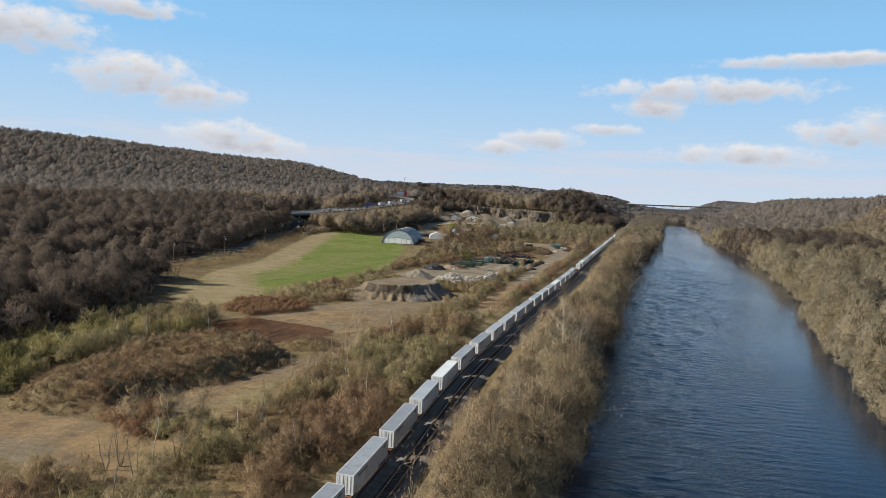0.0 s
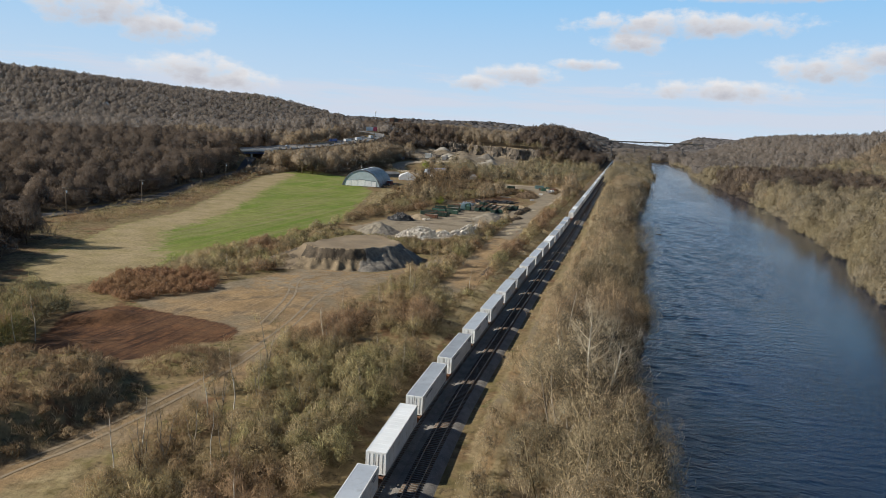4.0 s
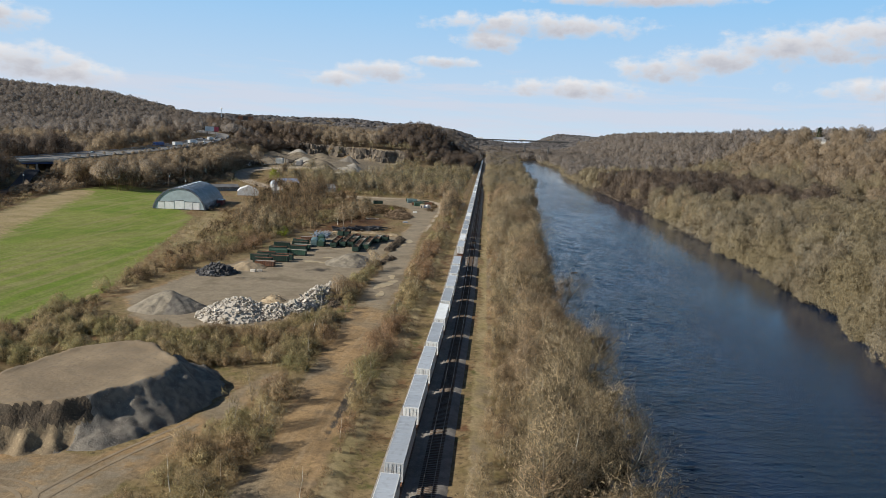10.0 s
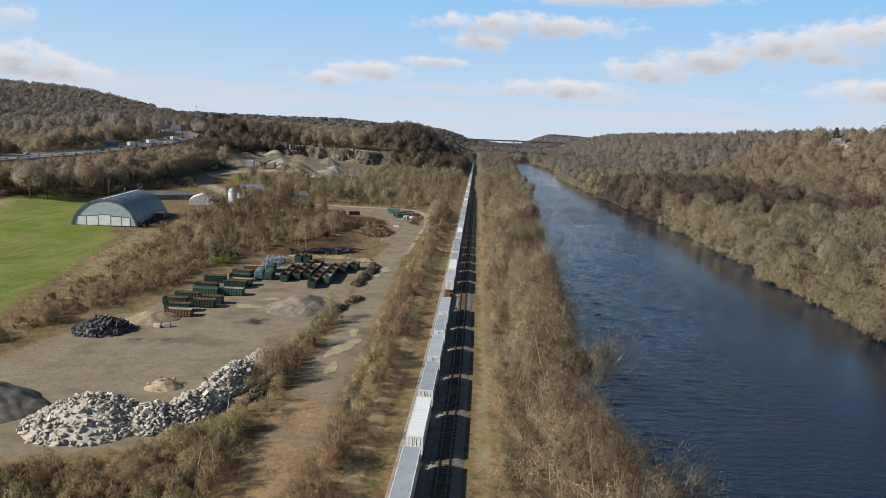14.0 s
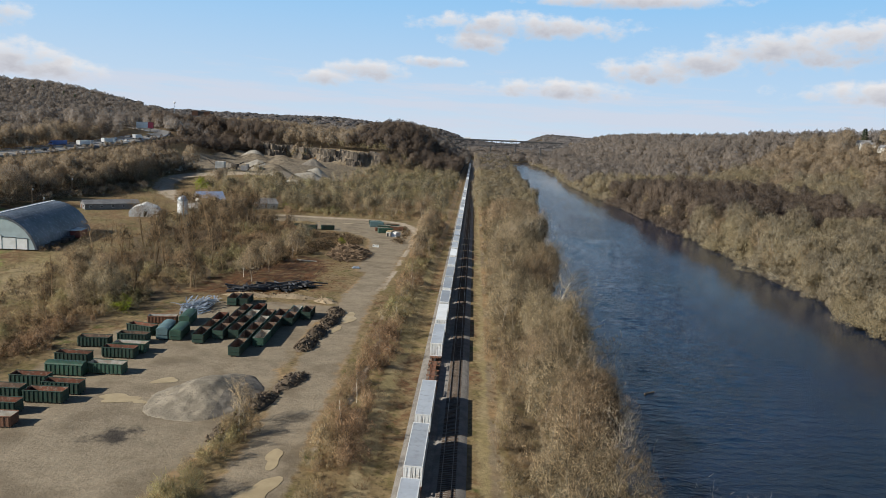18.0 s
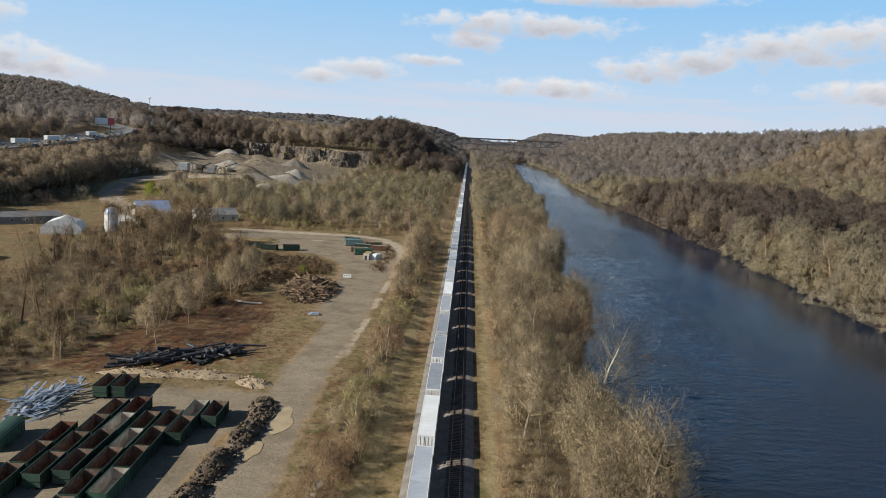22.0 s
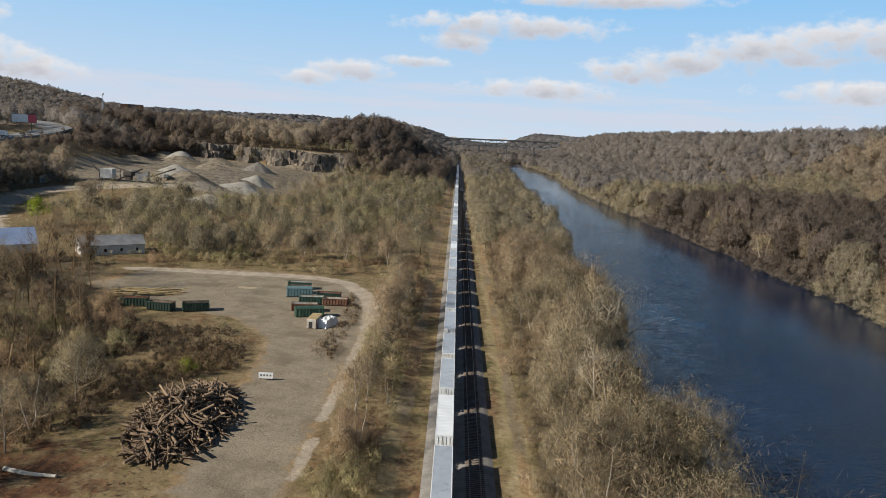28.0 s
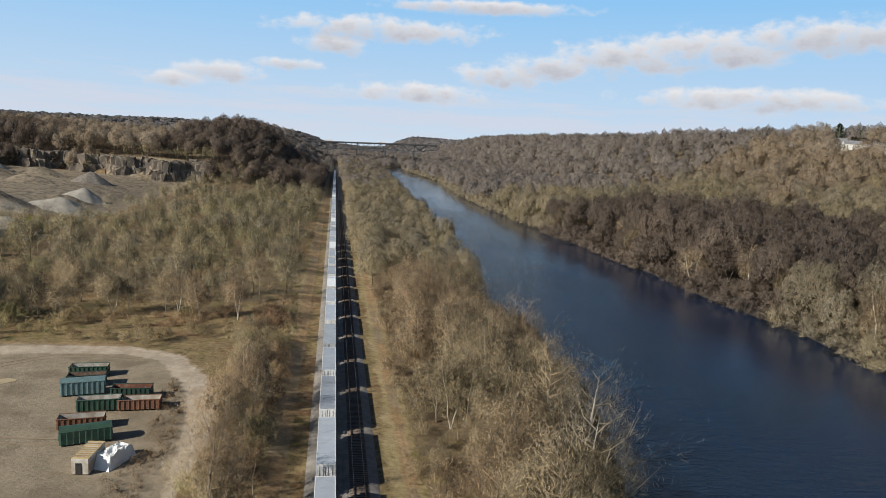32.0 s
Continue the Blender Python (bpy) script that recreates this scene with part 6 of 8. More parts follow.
M_ASPHALT = surface("asphalt", (0.075, 0.075, 0.078), (0.055, 0.055, 0.058), 0.15, 0.9, world=True, c=(0.10, 0.10, 0.10), bump=0.02)
M_HWY = surface("worn_concrete_road", (0.26, 0.25, 0.235), (0.20, 0.195, 0.185), 0.1, 0.9, world=True)
M_BRIDGE = surface("bridge_steel", (0.055, 0.058, 0.06), (0.085, 0.082, 0.08), 0.05, 0.7)
M_CRUSHED = surface("crushed_stone", (0.330, 0.300, 0.250), (0.255, 0.235, 0.200), 0.3, 0.95, world=True, bump=0.2, c=(0.38, 0.35, 0.30), fine=5.0)
M_ROCK = surface("quarry_rock", (0.190, 0.158, 0.122), (0.100, 0.085, 0.072), 0.08, 0.95, world=True, bump=0.4, c=(0.38, 0.30, 0.21), fine=4.0)
M_TYRE = surface("tyre", (0.018, 0.018, 0.018), (0.03, 0.03, 0.03), 2.0, 0.9)
M_PINE = twig_mat("pine_needles", (0.030, 0.062, 0.022), (0.045, 0.082, 0.026), (0.026, 0.055, 0.024))
M_WILLOW = twig_mat("spring_leaves", (0.30, 0.34, 0.03), (0.24, 0.30, 0.03), (0.27, 0.30, 0.04))
M_SOIL = surface("dark_soil", (0.135, 0.10, 0.068), (0.08, 0.062, 0.045), 0.9, 0.95, vary=0.35, c=(0.20, 0.155, 0.105))
M_EARTH = surface("tan_earth", (0.40, 0.31, 0.20), (0.30, 0.23, 0.15), 0.6, 0.95, vary=0.2, c=(0.16, 0.125, 0.085))
M_PINK = surface("billboard_print", (0.62, 0.10, 0.13), (0.52, 0.09, 0.12), 0.5, 0.6)


def on_ground(x, y, turn=0.0, lift=0.0, scale=1.0):
    return pose(x, y, ground_z(x, y) + lift, 0, 0, turn) @ Matrix.Scale(scale, 4)


# ---- roll-off bins ----
def make_bin(length, high, paint, inside_paint, label, group, lid=False, wide=2.4):
    ob = thing("roll_off_bin", Matrix(), label, "bin", group)
    hx, hy, b = length / 2, wide / 2, 0.28
    part("floor", box(fresh(), 0, 0, b, length - 0.1, wide - 0.1, 0.08), inside_paint, ob)
    for s in (-1, 1):
        # one folded sheet: straight inside, ribbed outside
        n, plan = 9, [(hx, s * (hy - 0.06)), (-hx, s * (hy - 0.06))]
        for i in range(n):
            c = -hx + 0.25 + i * (length - 0.5) / (n - 1)
            plan += [(c - 0.08, s * hy), (c - 0.05, s * (hy + 0.11)), (c + 0.05, s * (hy + 0.11)), (c + 0.08, s * hy)]
        bm = fresh()
        low, top = [bm.verts.new((px, py, b)) for px, py in plan], [bm.verts.new((px, py, b + high)) for px, py in plan]
        for i in range(len(plan)):
            bm.faces.new((low[i - 1], low[i], top[i], top[i - 1]))
        bm.faces.new(top)
        bm.faces.new(low[::-1])
        bmesh.ops.recalc_face_normals(bm, faces=bm.faces)
        side = part("side_wall", bm, [paint, inside_paint], ob)
        for f in side.data.polygons:
            if f.normal.y * s < -0.9 and abs(f.center.y) < hy - 0.03:
                f.material_index = 1
        part("top_rail", box(fresh(), 0, s * (hy + 0.02), b + high + 0.03, length + 0.1, 0.16, 0.14, None, 0.03), paint, ob)
        part("skid", box(fresh(), 0, s * 0.55, 0.13, length, 0.14, 0.2), M_BLACK, ob)
    for s, name in ((-1, "tailgate"), (1, "front_wall")):
        wall = part(name, box(fresh(), s * (hx - 0.03), 0, b + high / 2, 0.05, wide - 0.12, high), [paint, inside_paint], ob)
        part("brace", box(fresh(), s * (hx + 0.04), 0, b + high * 0.45, 0.1, wide - 0.2, 0.14), paint, wall)
        for f in wall.data.polygons:
            if f.normal.x * s < -0.9 and abs(f.center.x) < hx - 0.04:
                f.material_index = 1
        part("wheel", tube(fresh(), (s * (hx - 0.4), -0.95, 0.15), (s * (hx - 0.4), -0.75, 0.15), 0.15, sides=10), M_BLACK, ob)
    if lid:
        bm = fresh()
        for i in range(6):
            a0, a1 = math.pi * i / 6, math.pi * (i + 1) / 6
            y0, y1, z0, z1 = math.cos(a0) * hy, math.cos(a1) * hy, math.sin(a0) * 0.45, math.sin(a1) * 0.45
            v = [bm.verts.new(p) for p in ((-hx, y0, b + high + z0), (hx, y0, b + high + z0), (hx, y1, b + high + z1), (-hx, y1, b + high + z1))]
            bm.faces.new(v)
        bmesh.ops.remove_doubles(bm, verts=bm.verts, dist=1e-4)
        for sx in (-hx, hx):
            bm.faces.new([v for v in sorted((v for v in bm.verts if abs(v.co.x - sx) < 1e-4), key=lambda v: v.co.y)])
        part("lid", bm, paint, ob)
    return ob


BINS = {
    "dark": make_bin(6.3, 1.9, M_DARKGREEN, M_BROWNIN, "empty green roll-off bin, brown with rust inside, parked on gravel", "bins parked in rows"),
    "rust": make_bin(6.5, 1.9, M_DARKGREEN, M_PRIMER, "open green roll-off bin with a rust-red inside, on gravel", "bins parked in rows"),
    "pale": make_bin(6.6, 1.8, M_GREEN, M_PALEIN, "open green roll-off bin with a pale worn inside, on gravel", "bins parked in rows"),
    "shut": make_bin(7.0, 1.9, M_GREEN, M_SOOT, "closed green compactor bin with a domed lid, on gravel", "bins parked in rows", lid=True),
    "teal": make_bin(7.0, 2.2, M_TEAL, M_SOOT, "closed dull teal compactor bin with a domed lid, on gravel", "bins parked in rows", lid=True),
    "brown": make_bin(6.6, 1.6, M_RUST, M_PALEIN, "low rusty brown open bin on gravel", "bins parked in rows"),
}
rng = np.random.default_rng(77)
spots = []
for x0, y0, n in ((-94.6, 453.8, 3), (-91.5, 457.6, 4), (-88.4, 459.0, 4), (-84.0, 446.8, 5), (-81.3, 454.6, 4), (-79.6, 472.6, 2), (-76.8, 479.4, 1), (-98.9, 487.8, 1), (-96.0, 488.4, 1)):
    for k in range(n):
        spots.append((x0 - 0.055 * k * 6.7, y0 + k * 6.7, 93.5 + rng.uniform(-1.5, 1.5), "rust" if rng.random() < 0.12 else ("pale" if rng.random() < 0.12 else "dark")))
spots += [(-105.6, 419.3, 3, "rust"), (-112.9, 421.6, 4, "rust"), (-110.3, 428.2, 3, "shut"), (-103.6, 430.3, 2, "pale"), (-112.5, 434.4, 3, "rust"), (-105.7, 439.2, 3, "rust"),
          (-105.2, 442.7, 3, "pale"), (-113.9, 444.7, 8, "dark"), (-107.6, 448.8, 3, "dark"), (-109.0, 455.6, -12, "rust"), (-103.3, 455.0, 100, "teal"), (-100.2, 455.2, 97, "shut"),
          (-108.4, 464.8, 12, "brown"), (-103.0, 466.6, 98, "shut"), (-108.0, 404.6, 5, "brown"), (-110.2, 409.2, 4, "rust"), (-113.4, 415.2, 4, "dark"), (-106.0, 414.9, 4, "rust"),
          # the second lot
          (-86.5, 670.0, 5, "pale"), (-84.4, 660.4, 13, "teal"), (-85.2, 664.6, 9, "dark"), (-75.7, 658.0, 2, "rust"), (-79.4, 652.8, 9, "pale"), (-73.2, 653.4, 6, "brown"), (-79.7, 645.4, 10, "brown"), (-77.4, 640.3, 19, "shut"), (-113.4, 637.4, -4, "dark"), (-105.3, 638.8, 20, "dark"), (-121.4, 640.6, 8, "rust")]
used = set()
for x, y, turn, kind in spots:
    m = on_ground(x, y, turn)
    if kind in used:
        copy_thing(BINS[kind], m)
    else:
        BINS[kind].matrix_basis = m
        used.add(kind)

# a slatted crate and a wrapped load
crate = thing("slatted_crate", on_ground(-74.4, 632.3, 86), "weathered beige slatted crate standing on bare soil", "crate")
part("body", box(fresh(), 0, 0, 1.2, 5.6, 2.2, 2.2, None, 0.05), M_PALEIN, crate)
for i in range(9):
    part("slat", box(fresh(), -2.6 + i * 0.65, 0, 2.36, 0.3, 2.3, 0.1), M_CUT, crate)
# black panel on the closed body, painting the shade of an open end
part("opening", box(fresh(), -2.83, 0.2, 0.95, 0.08, 0.8, 1.5), M_BLACK, crate)
load = thing("covered_load", on_ground(-71.4, 633.6, 68), "load under a crumpled white tarpaulin on bare soil", "covered load")
bm = fresh()
bmesh.ops.create_grid(bm, x_segments=16, y_segments=8, size=1)
for v in bm.verts:
    e = max(abs(v.co.x), abs(v.co.y))
    v.co = Vector((v.co.x * 3.0, v.co.y * 1.4, (2.2 if e < 0.75 else 2.2 * (1 - (e - 0.75) / 0.25)) * (0.85 + 0.25 * noise.noise(v.co * 2.5))))
part("tarpaulin", bm, M_WHITE, load)

# white sign on posts by the lot, and two pale blocks
sign = thing("sign_board", on_ground(-75.5, 594, 4), "low white sign board with dark marks, beside the dirt lot", "sign")
part("panel", box(fresh(), 0, 0, 1.0, 2.6, 0.14, 1.1), M_WHITE, sign)
for o in (-0.85, -0.3, 0.25, 0.85):
    part("mark", box(fresh(), o, -0.08, 1.05, 0.24, 0.03, 0.3), M_BLACK, sign)
for o in (-1.0, 1.0):
    part("post", box(fresh(), o, 0.12, 0.55, 0.1, 0.1, 1.3), M_POLE, sign)
for i, (x, y) in enumerate(((-108.6, 394.0), (-106.6, 394.6))):
    bm = fresh()
    box(bm, 0, 0, 0.5, 1.7, 1.0, 1.0, None, 0.12)
    tagged(part("stone_block", bm, M_CONCRETE), "pale concrete block lying on the gravel yard", "block", "pale blocks").matrix_basis = on_ground(x, y, 12 * i)


# ---- heaps of broken stone, logs and pipes ----
def chunk(seed, sx, sy, sz):
    """A broken slab: a box with pushed corners."""
    r = np.random.default_rng(seed)
    bm = fresh()
    box(bm, 0, 0, 0, sx, sy, sz)
    for v in bm.verts:
        v.co += Vector(r.normal(size=3) * 0.16 * np.array([sx, sy, sz]))
    me = bpy.data.meshes.new("chunk")
    bm.to_mesh(me)
    bm.free()
    return me


def heap(name, label, mat, ellipses, count, extra, size, seed):
    """A heap of broken pieces on mounds (cx, cy, rx, ry, turn, high)."""
    r = np.random.default_rng(seed)
    ob = thing(name, Matrix(), label, "rubble heap")
    kinds = [chunk(seed * 10 + k, *(r.uniform(0.55, 1.5) * np.array([1.0, r.uniform(0.5, 0.9), r.uniform(0.22, 0.6)]) * size)) for k in range(9)]
    for me in kinds:
        me.materials.append(mat)
    vs, fs, n = [], [], 0
    for i in range(count + extra):
        cx, cy, rx, ry, turn, high = ellipses[r.integers(len(ellipses))]
        a, q = r.random() * math.tau, math.sqrt(r.random())
        u, v = q * math.cos(a) * rx, q * math.sin(a) * ry
        c, s = math.cos(radians(turn)), math.sin(radians(turn))
        x, y = cx + u * c - v * s, cy + u * s + v * c
        z = ground_z(x, y) + high * (1 - q ** 1.5) * (0.85 + 0.3 * r.random())
        m = pose(x, y, z + 0.1, r.uniform(-40, 40), r.uniform(-40, 40), r.uniform(0, 360)) @ Matrix.Scale(r.uniform(0.6, 1.35) if i < count else r.uniform(0.4, 0.9), 4)
        me = kinds[i % 9]
        if i < count:
            piece("chunk", me, None, ob, m=m)
        else:
            vs.append(np.array([(m @ p.co)[:] for p in me.vertices]))
            fs.append(np.array([p.vertices[:] for p in me.polygons]) + n)
            n += len(me.vertices)
    # the core, so that no gap shows between the pieces
    for cx, cy, rx, ry, turn, high in ellipses:
        bm = fresh()
        bmesh.ops.create_grid(bm, x_segments=18, y_segments=18, size=1)
        c, s = math.cos(radians(turn)), math.sin(radians(turn))
        for p in bm.verts:
            q = max(abs(p.co.x), abs(p.co.y))
            h = math.hypot(p.co.x, p.co.y) or 1
            u, v = p.co.x / h * q * rx, p.co.y / h * q * ry
            x, y = cx + u * c - v * s, cy + u * s + v * c
            p.co = Vector((x, y, ground_z(x, y) + high * (1 - q ** 1.5) * 0.97 - 0.15 + 0.25 * noise.noise(Vector((x, y, 0)))))
        part("core", bm, mat, ob)
    if vs:
        tagged(piece("small_rubble", mesh_of("small_rubble", np.concatenate(vs), np.concatenate(fs), [mat]), None, ob), kind="stuff")
    return ob


heap("concrete_heap", "long heap of broken pale concrete slabs on the gravel yard", M_CONCRETE, [(-95, 341, 10, 9, 15, 4.0), (-86, 343, 6, 6, 0, 2.6), (-81.5, 349, 4.5, 8, -10, 2.6), (-79, 362, 4.5, 11, -12, 3.4), (-77.5, 373, 3.4, 6, -12, 2.6)], 290, 2300, 0.85, 3)
heap("asphalt_heap", "heap of dark broken asphalt at the edge of the yard", M_TAR, [(-119, 389, 6.5, 6, 20, 3.0)], 90, 240, 0.9, 4)


def soil_heap(name, label, cx, cy, rx, ry, turn, high, mats, seed, steep=0.22, ramp=0.0, ramp_to=120, gully=0.6, cell=0.55, east=None):
    """A heap of loose soil: flat or peaked top, gullied sides, a gentler ramp on one side."""
    c, s = math.cos(radians(turn)), math.sin(radians(turn))
    big = max(rx, ry) * 1.08
    x, y, quads = grid(np.arange(cx - big, cx + big, cell), np.arange(cy - big, cy + big, cell))
    u, v = ((x - cx) * c + (y - cy) * s) / rx, (-(x - cx) * s + (y - cy) * c) / ry
    a = np.arctan2(y - cy, x - cx)
    r = np.hypot(u, v) * (1 + 0.05 * np.sin(3 * a + seed) + 0.035 * np.sin(7 * a + 2 * seed) + 0.03 * bumps(x, y, 2.1, seed))
    gentle = np.clip(np.cos(a - radians(ramp_to)), 0, 1) ** 0.7
    edge = steep + ramp * gentle
    t = np.clip((1 - r) / edge, 0, 1)
    ph = a * (9 + seed % 5) + 1.9 * np.sin(a * 4.3 + seed) + 1.2 * np.sin(a * 11.7 + 2 * seed)
    cut = np.abs(np.sin(ph + 0.8 * bumps(x, y, 5.0, seed + 1))) ** 1.2 * (0.45 + 0.55 * np.sin(a * 5.1 + seed * 1.3) ** 2)
    fine = bumps(x, y, 0.8, seed + 6) + 0.7 * bumps(x, y, 1.9, seed + 7)
    h = high * (t - gully * 0.28 * cut * np.sin(math.pi * t) * (1 - gentle)) + 0.26 * fine * np.sin(math.pi * np.clip(t, 0, 1)) ** 0.6 + 0.10 * bumps(x, y, 2.3, seed + 3) * t + 0.35 * bumps(x, y, 7.0, seed + 4) * (t > 0.9)
    h = np.where(t > 0, h, -0.3)
    z = height(x, y) + h
    keep = (h[quads] > -0.25).any(1)
    f = quads[keep]
    me = mesh_of(name, np.stack([x, y, z], 1), f, mats)
    mid_t, mid_x = t[f].mean(1), x[f].mean(1)
    slot = np.where(mid_t > 0.96, 0, 1)
    if east is not None:
        slot = np.where((mid_x > east) & (mid_t < 0.97), 2, slot)
    me.polygons.foreach_set("material_index", slot.astype(np.int32))
    return tagged(new(name, me), label, "soil heap")


M_CUTBANK = surface("cut_soil", (0.245, 0.185, 0.115), (0.135, 0.104, 0.068), 0.35, 0.95, world=True, bump=0.25, c=(0.33, 0.255, 0.155), fine=4.0)
M_MOUNDTOP = surface("packed_soil", (0.275, 0.208, 0.132), (0.205, 0.155, 0.100), 0.12, 0.95, world=True, bump=0.15, c=(0.215, 0.170, 0.118), fine=9.0)
M_GREYSTONE = surface("grey_stone_soil", (0.230, 0.203, 0.165), (0.128, 0.114, 0.097), 0.7, 0.95, world=True, bump=0.3, c=(0.26, 0.228, 0.188), fine=4.0)


def spoil_mound():
    """The big flat-topped mound: steep where it was dug away, a long ramp to the west, coarse grey tip to the east."""
    foot = [(-125, 249), (-112, 254), (-99, 260), (-87, 264), (-80, 274), (-78, 288), (-84, 300), (-98, 304), (-112, 297), (-120, 284), (-127, 266)]
    x, y, quads = grid(np.arange(-130, -73, 0.5), np.arange(244, 309, 0.5))
    d = np.where(inside(x, y, foot), 1, -1) * along(x, y, foot + foot[:1])
    rough = 0.9 * bumps(x, y, 3.6, 2) + 0.55 * bumps(x, y, 1.7, 4) + 0.3 * bumps(x, y, 0.8, 6)
    west, tip = sm(102, 117, -x), sm(-96, -88, x)
    wide = 4.2 + 12.0 * west + 3.0 * tip + 3.0 * sm(284, 296, y)
    u = (x + 0.5 * y) * 0.9
    ribs = np.abs(np.sin(u * 0.62 + 1.3 * np.sin(u * 0.21) + 0.5 * bumps(x, y, 4.0, 3))) ** 0.8
    q = np.clip((d + rough * (1 - 0.6 * west)) / wide, 0, 1)
    face = np.sin(math.pi * q) * (1 - west)
    h = 6.0 * (q ** np.where(tip > 0.5, 0.9, 1.25)) - 0.9 * ribs * face * (1 - 0.6 * tip) + 0.28 * rough * face
    h = h + (0.5 * np.exp(-((q - 1) / 0.25) ** 2) * np.exp(-((d - wide) / 2.2) ** 2) * (0.6 + 0.8 * bumps(x, y, 3.0, 8)) + 0.16 * bumps(x, y, 5.0, 9) + 0.05 * bumps(x, y, 1.1, 5)) * (q > 0.9)
    h = np.where(d > -1.2, h, -0.4) - 0.15
    keep = (h[quads] > -0.1).any(1)
    f = quads[keep]
    me = mesh_of("soil_mound", np.stack([x, y, height(x, y) + h], 1), f, [M_MOUNDTOP, M_CUTBANK, M_GREYSTONE, M_TOPSOIL], smooth=True)
    mq, mx, mw, mr = q[f].mean(1), x[f].mean(1), west[f].mean(1), rough[f].mean(1)
    slot = np.where(mq > 0.97, 0, 1)
    slot = np.where((mq > 0.66 + 0.08 * mr) & (mq < 0.97) & (mw < 0.9), 3, slot)
    slot = np.where((mx + mr * 1.5 > -92) & (mq < 0.985), 2, slot)
    slot = np.where((mw > 0.55) & (mq < 0.97), np.where(mr > 0.35, 3, 0), slot)
    me.polygons.foreach_set("material_index", slot.astype(np.int32))
    tagged(new("soil_mound", me), "large flat-topped mound of brown soil with dug-away sides", "soil mound")


M_TOPSOIL = surface("dark_topsoil", (0.105, 0.080, 0.055), (0.065, 0.052, 0.038), 0.5, 0.95, world=True, bump=0.25, c=(0.165, 0.125, 0.082), fine=4.0)
spoil_mound()
M_GREYMOUND = surface("gravel_grey", (0.285, 0.245, 0.185), (0.200, 0.172, 0.130), 0.4, 0.95, world=True, bump=0.2, c=(0.14, 0.122, 0.10), fine=6.0)
soil_heap("stone_mound", "conical mound of grey-brown gravel at the yard's edge", -114.5, 344, 9.5, 8.5, 0, 4.2, [M_GREYMOUND, M_GREYMOUND, M_GREYSTONE], 5, 0.85, 0, 0, 0.35, 0.45, -112)
soil_heap("stone_mound", "conical mound of tan gravel with a grey crest in the yard", -81.2, 422, 8.5, 12.0, -20, 3.0, [M_GREYMOUND, M_GREYMOUND, M_GREYSTONE], 7, 0.8, 0, 0, 0.35, 0.45, -77.5)
soil_heap("sand_mound", "low mound of pale sand beside the bins", -113, 400.5, 7.0, 4.8, 20, 2.3, [M_EARTH, M_EARTH], 9, 0.9, 0, 0, 0.2, 0.45)


heap("debris_windrow", "long low windrow of dark earth and broken stone along the yard", M_SOIL, [(-71.6, 455, 2.2, 5, 0, 1.6), (-71.2, 464, 2.2, 6, -4, 1.9), (-70.4, 475, 2.2, 6.5, -4, 1.8), (-70.8, 485, 2.4, 6, 10, 1.5)], 120, 420, 0.42, 9)
heap("debris_windrow", "overgrown windrow of earth and stones between yard and haul road", M_SOIL, [(-73.2, 409, 2.0, 5, -10, 1.3), (-71.6, 420, 2.2, 7, -14, 1.6), (-68.8, 432, 2.2, 6, -16, 1.4), (-73.0, 360, 1.8, 9, -6, 1.2), (-72.0, 378, 1.8, 8, 0, 1.1)], 120, 420, 0.4, 10)
heap("earth_bank", "bank of tan earth behind the rows of bins", M_EARTH, [(-98, 497, 8, 2.0, 6, 1.2), (-86, 499, 8, 2.0, 4, 1.3), (-76, 497, 4, 2.4, -20, 1.2)], 60, 160, 0.35, 11)
heap("sand_mound", "small mound of pale sand beside the broken concrete", M_EARTH, [(-90.5, 357.5, 3.6, 2.8, 10, 1.9)], 20, 40, 0.25, 12)


def log_mesh(seed, length, r0, mat, sides=7, bend=0.12):
    r = np.random.default_rng(seed)
    bm = fresh()
    pts = [Vector((-length / 2, 0, 0)), Vector((0, r.normal() * bend, r.normal() * bend)), Vector((length / 2, 0, 0))]
    tube(bm, pts[0], pts[1], r0, r0 * 0.9, sides)
    tube(bm, pts[1], pts[2], r0 * 0.9, r0 * 0.7, sides)
    me = bpy.data.meshes.new("log")
    bm.to_mesh(me)
    bm.free()
    me.materials.append(mat)
    return me


logs = thing("log_pile", Matrix(), "large tangled pile of weathered logs and stumps at the lot's edge", "log pile")
kinds = [log_mesh(k, 2.2 + 0.5 * k, 0.11 + 0.03 * (k % 4), M_LOG) for k in range(8)]
for i in range(280):
    a, q = rng.random() * math.tau, math.sqrt(rng.random())
    x, y = -83.2 + 7.6 * q * math.cos(a) - 1.5 * q * math.sin(a), 575.0 + 15.0 * q * math.sin(a) + 1.5 * q * math.cos(a)
    z = ground_z(x, y) + 0.2 + 3.6 * (1 - q ** 1.6) * rng.uniform(0.55, 1.0)
    piece("log", kinds[i % 8], None, logs, m=pose(x, y, z, 0, rng.uniform(-28, 28), rng.uniform(0, 360) if rng.random() < 0.4 else rng.normal(115, 28)) @ Matrix.Scale(rng.uniform(0.8, 1.35), 4))
bm = fresh()
bmesh.ops.create_grid(bm, x_segments=14, y_segments=14, size=1)
for v in bm.verts:
    q = max(abs(v.co.x), abs(v.co.y))
    h = v.co.length or 1
    x, y = -83.2 + v.co.x / h * q * 7.0 - v.co.y / h * q * 1.5, 575.0 + v.co.y / h * q * 14.4 + v.co.x / h * q * 1.5
    v.co = Vector((x, y, ground_z(x, y) - 0.2 + 2.5 * (1 - q ** 1.6)))
part("packed_wood", bm, M_LOG, logs)
bm = fresh()
rl = np.random.default_rng(78)
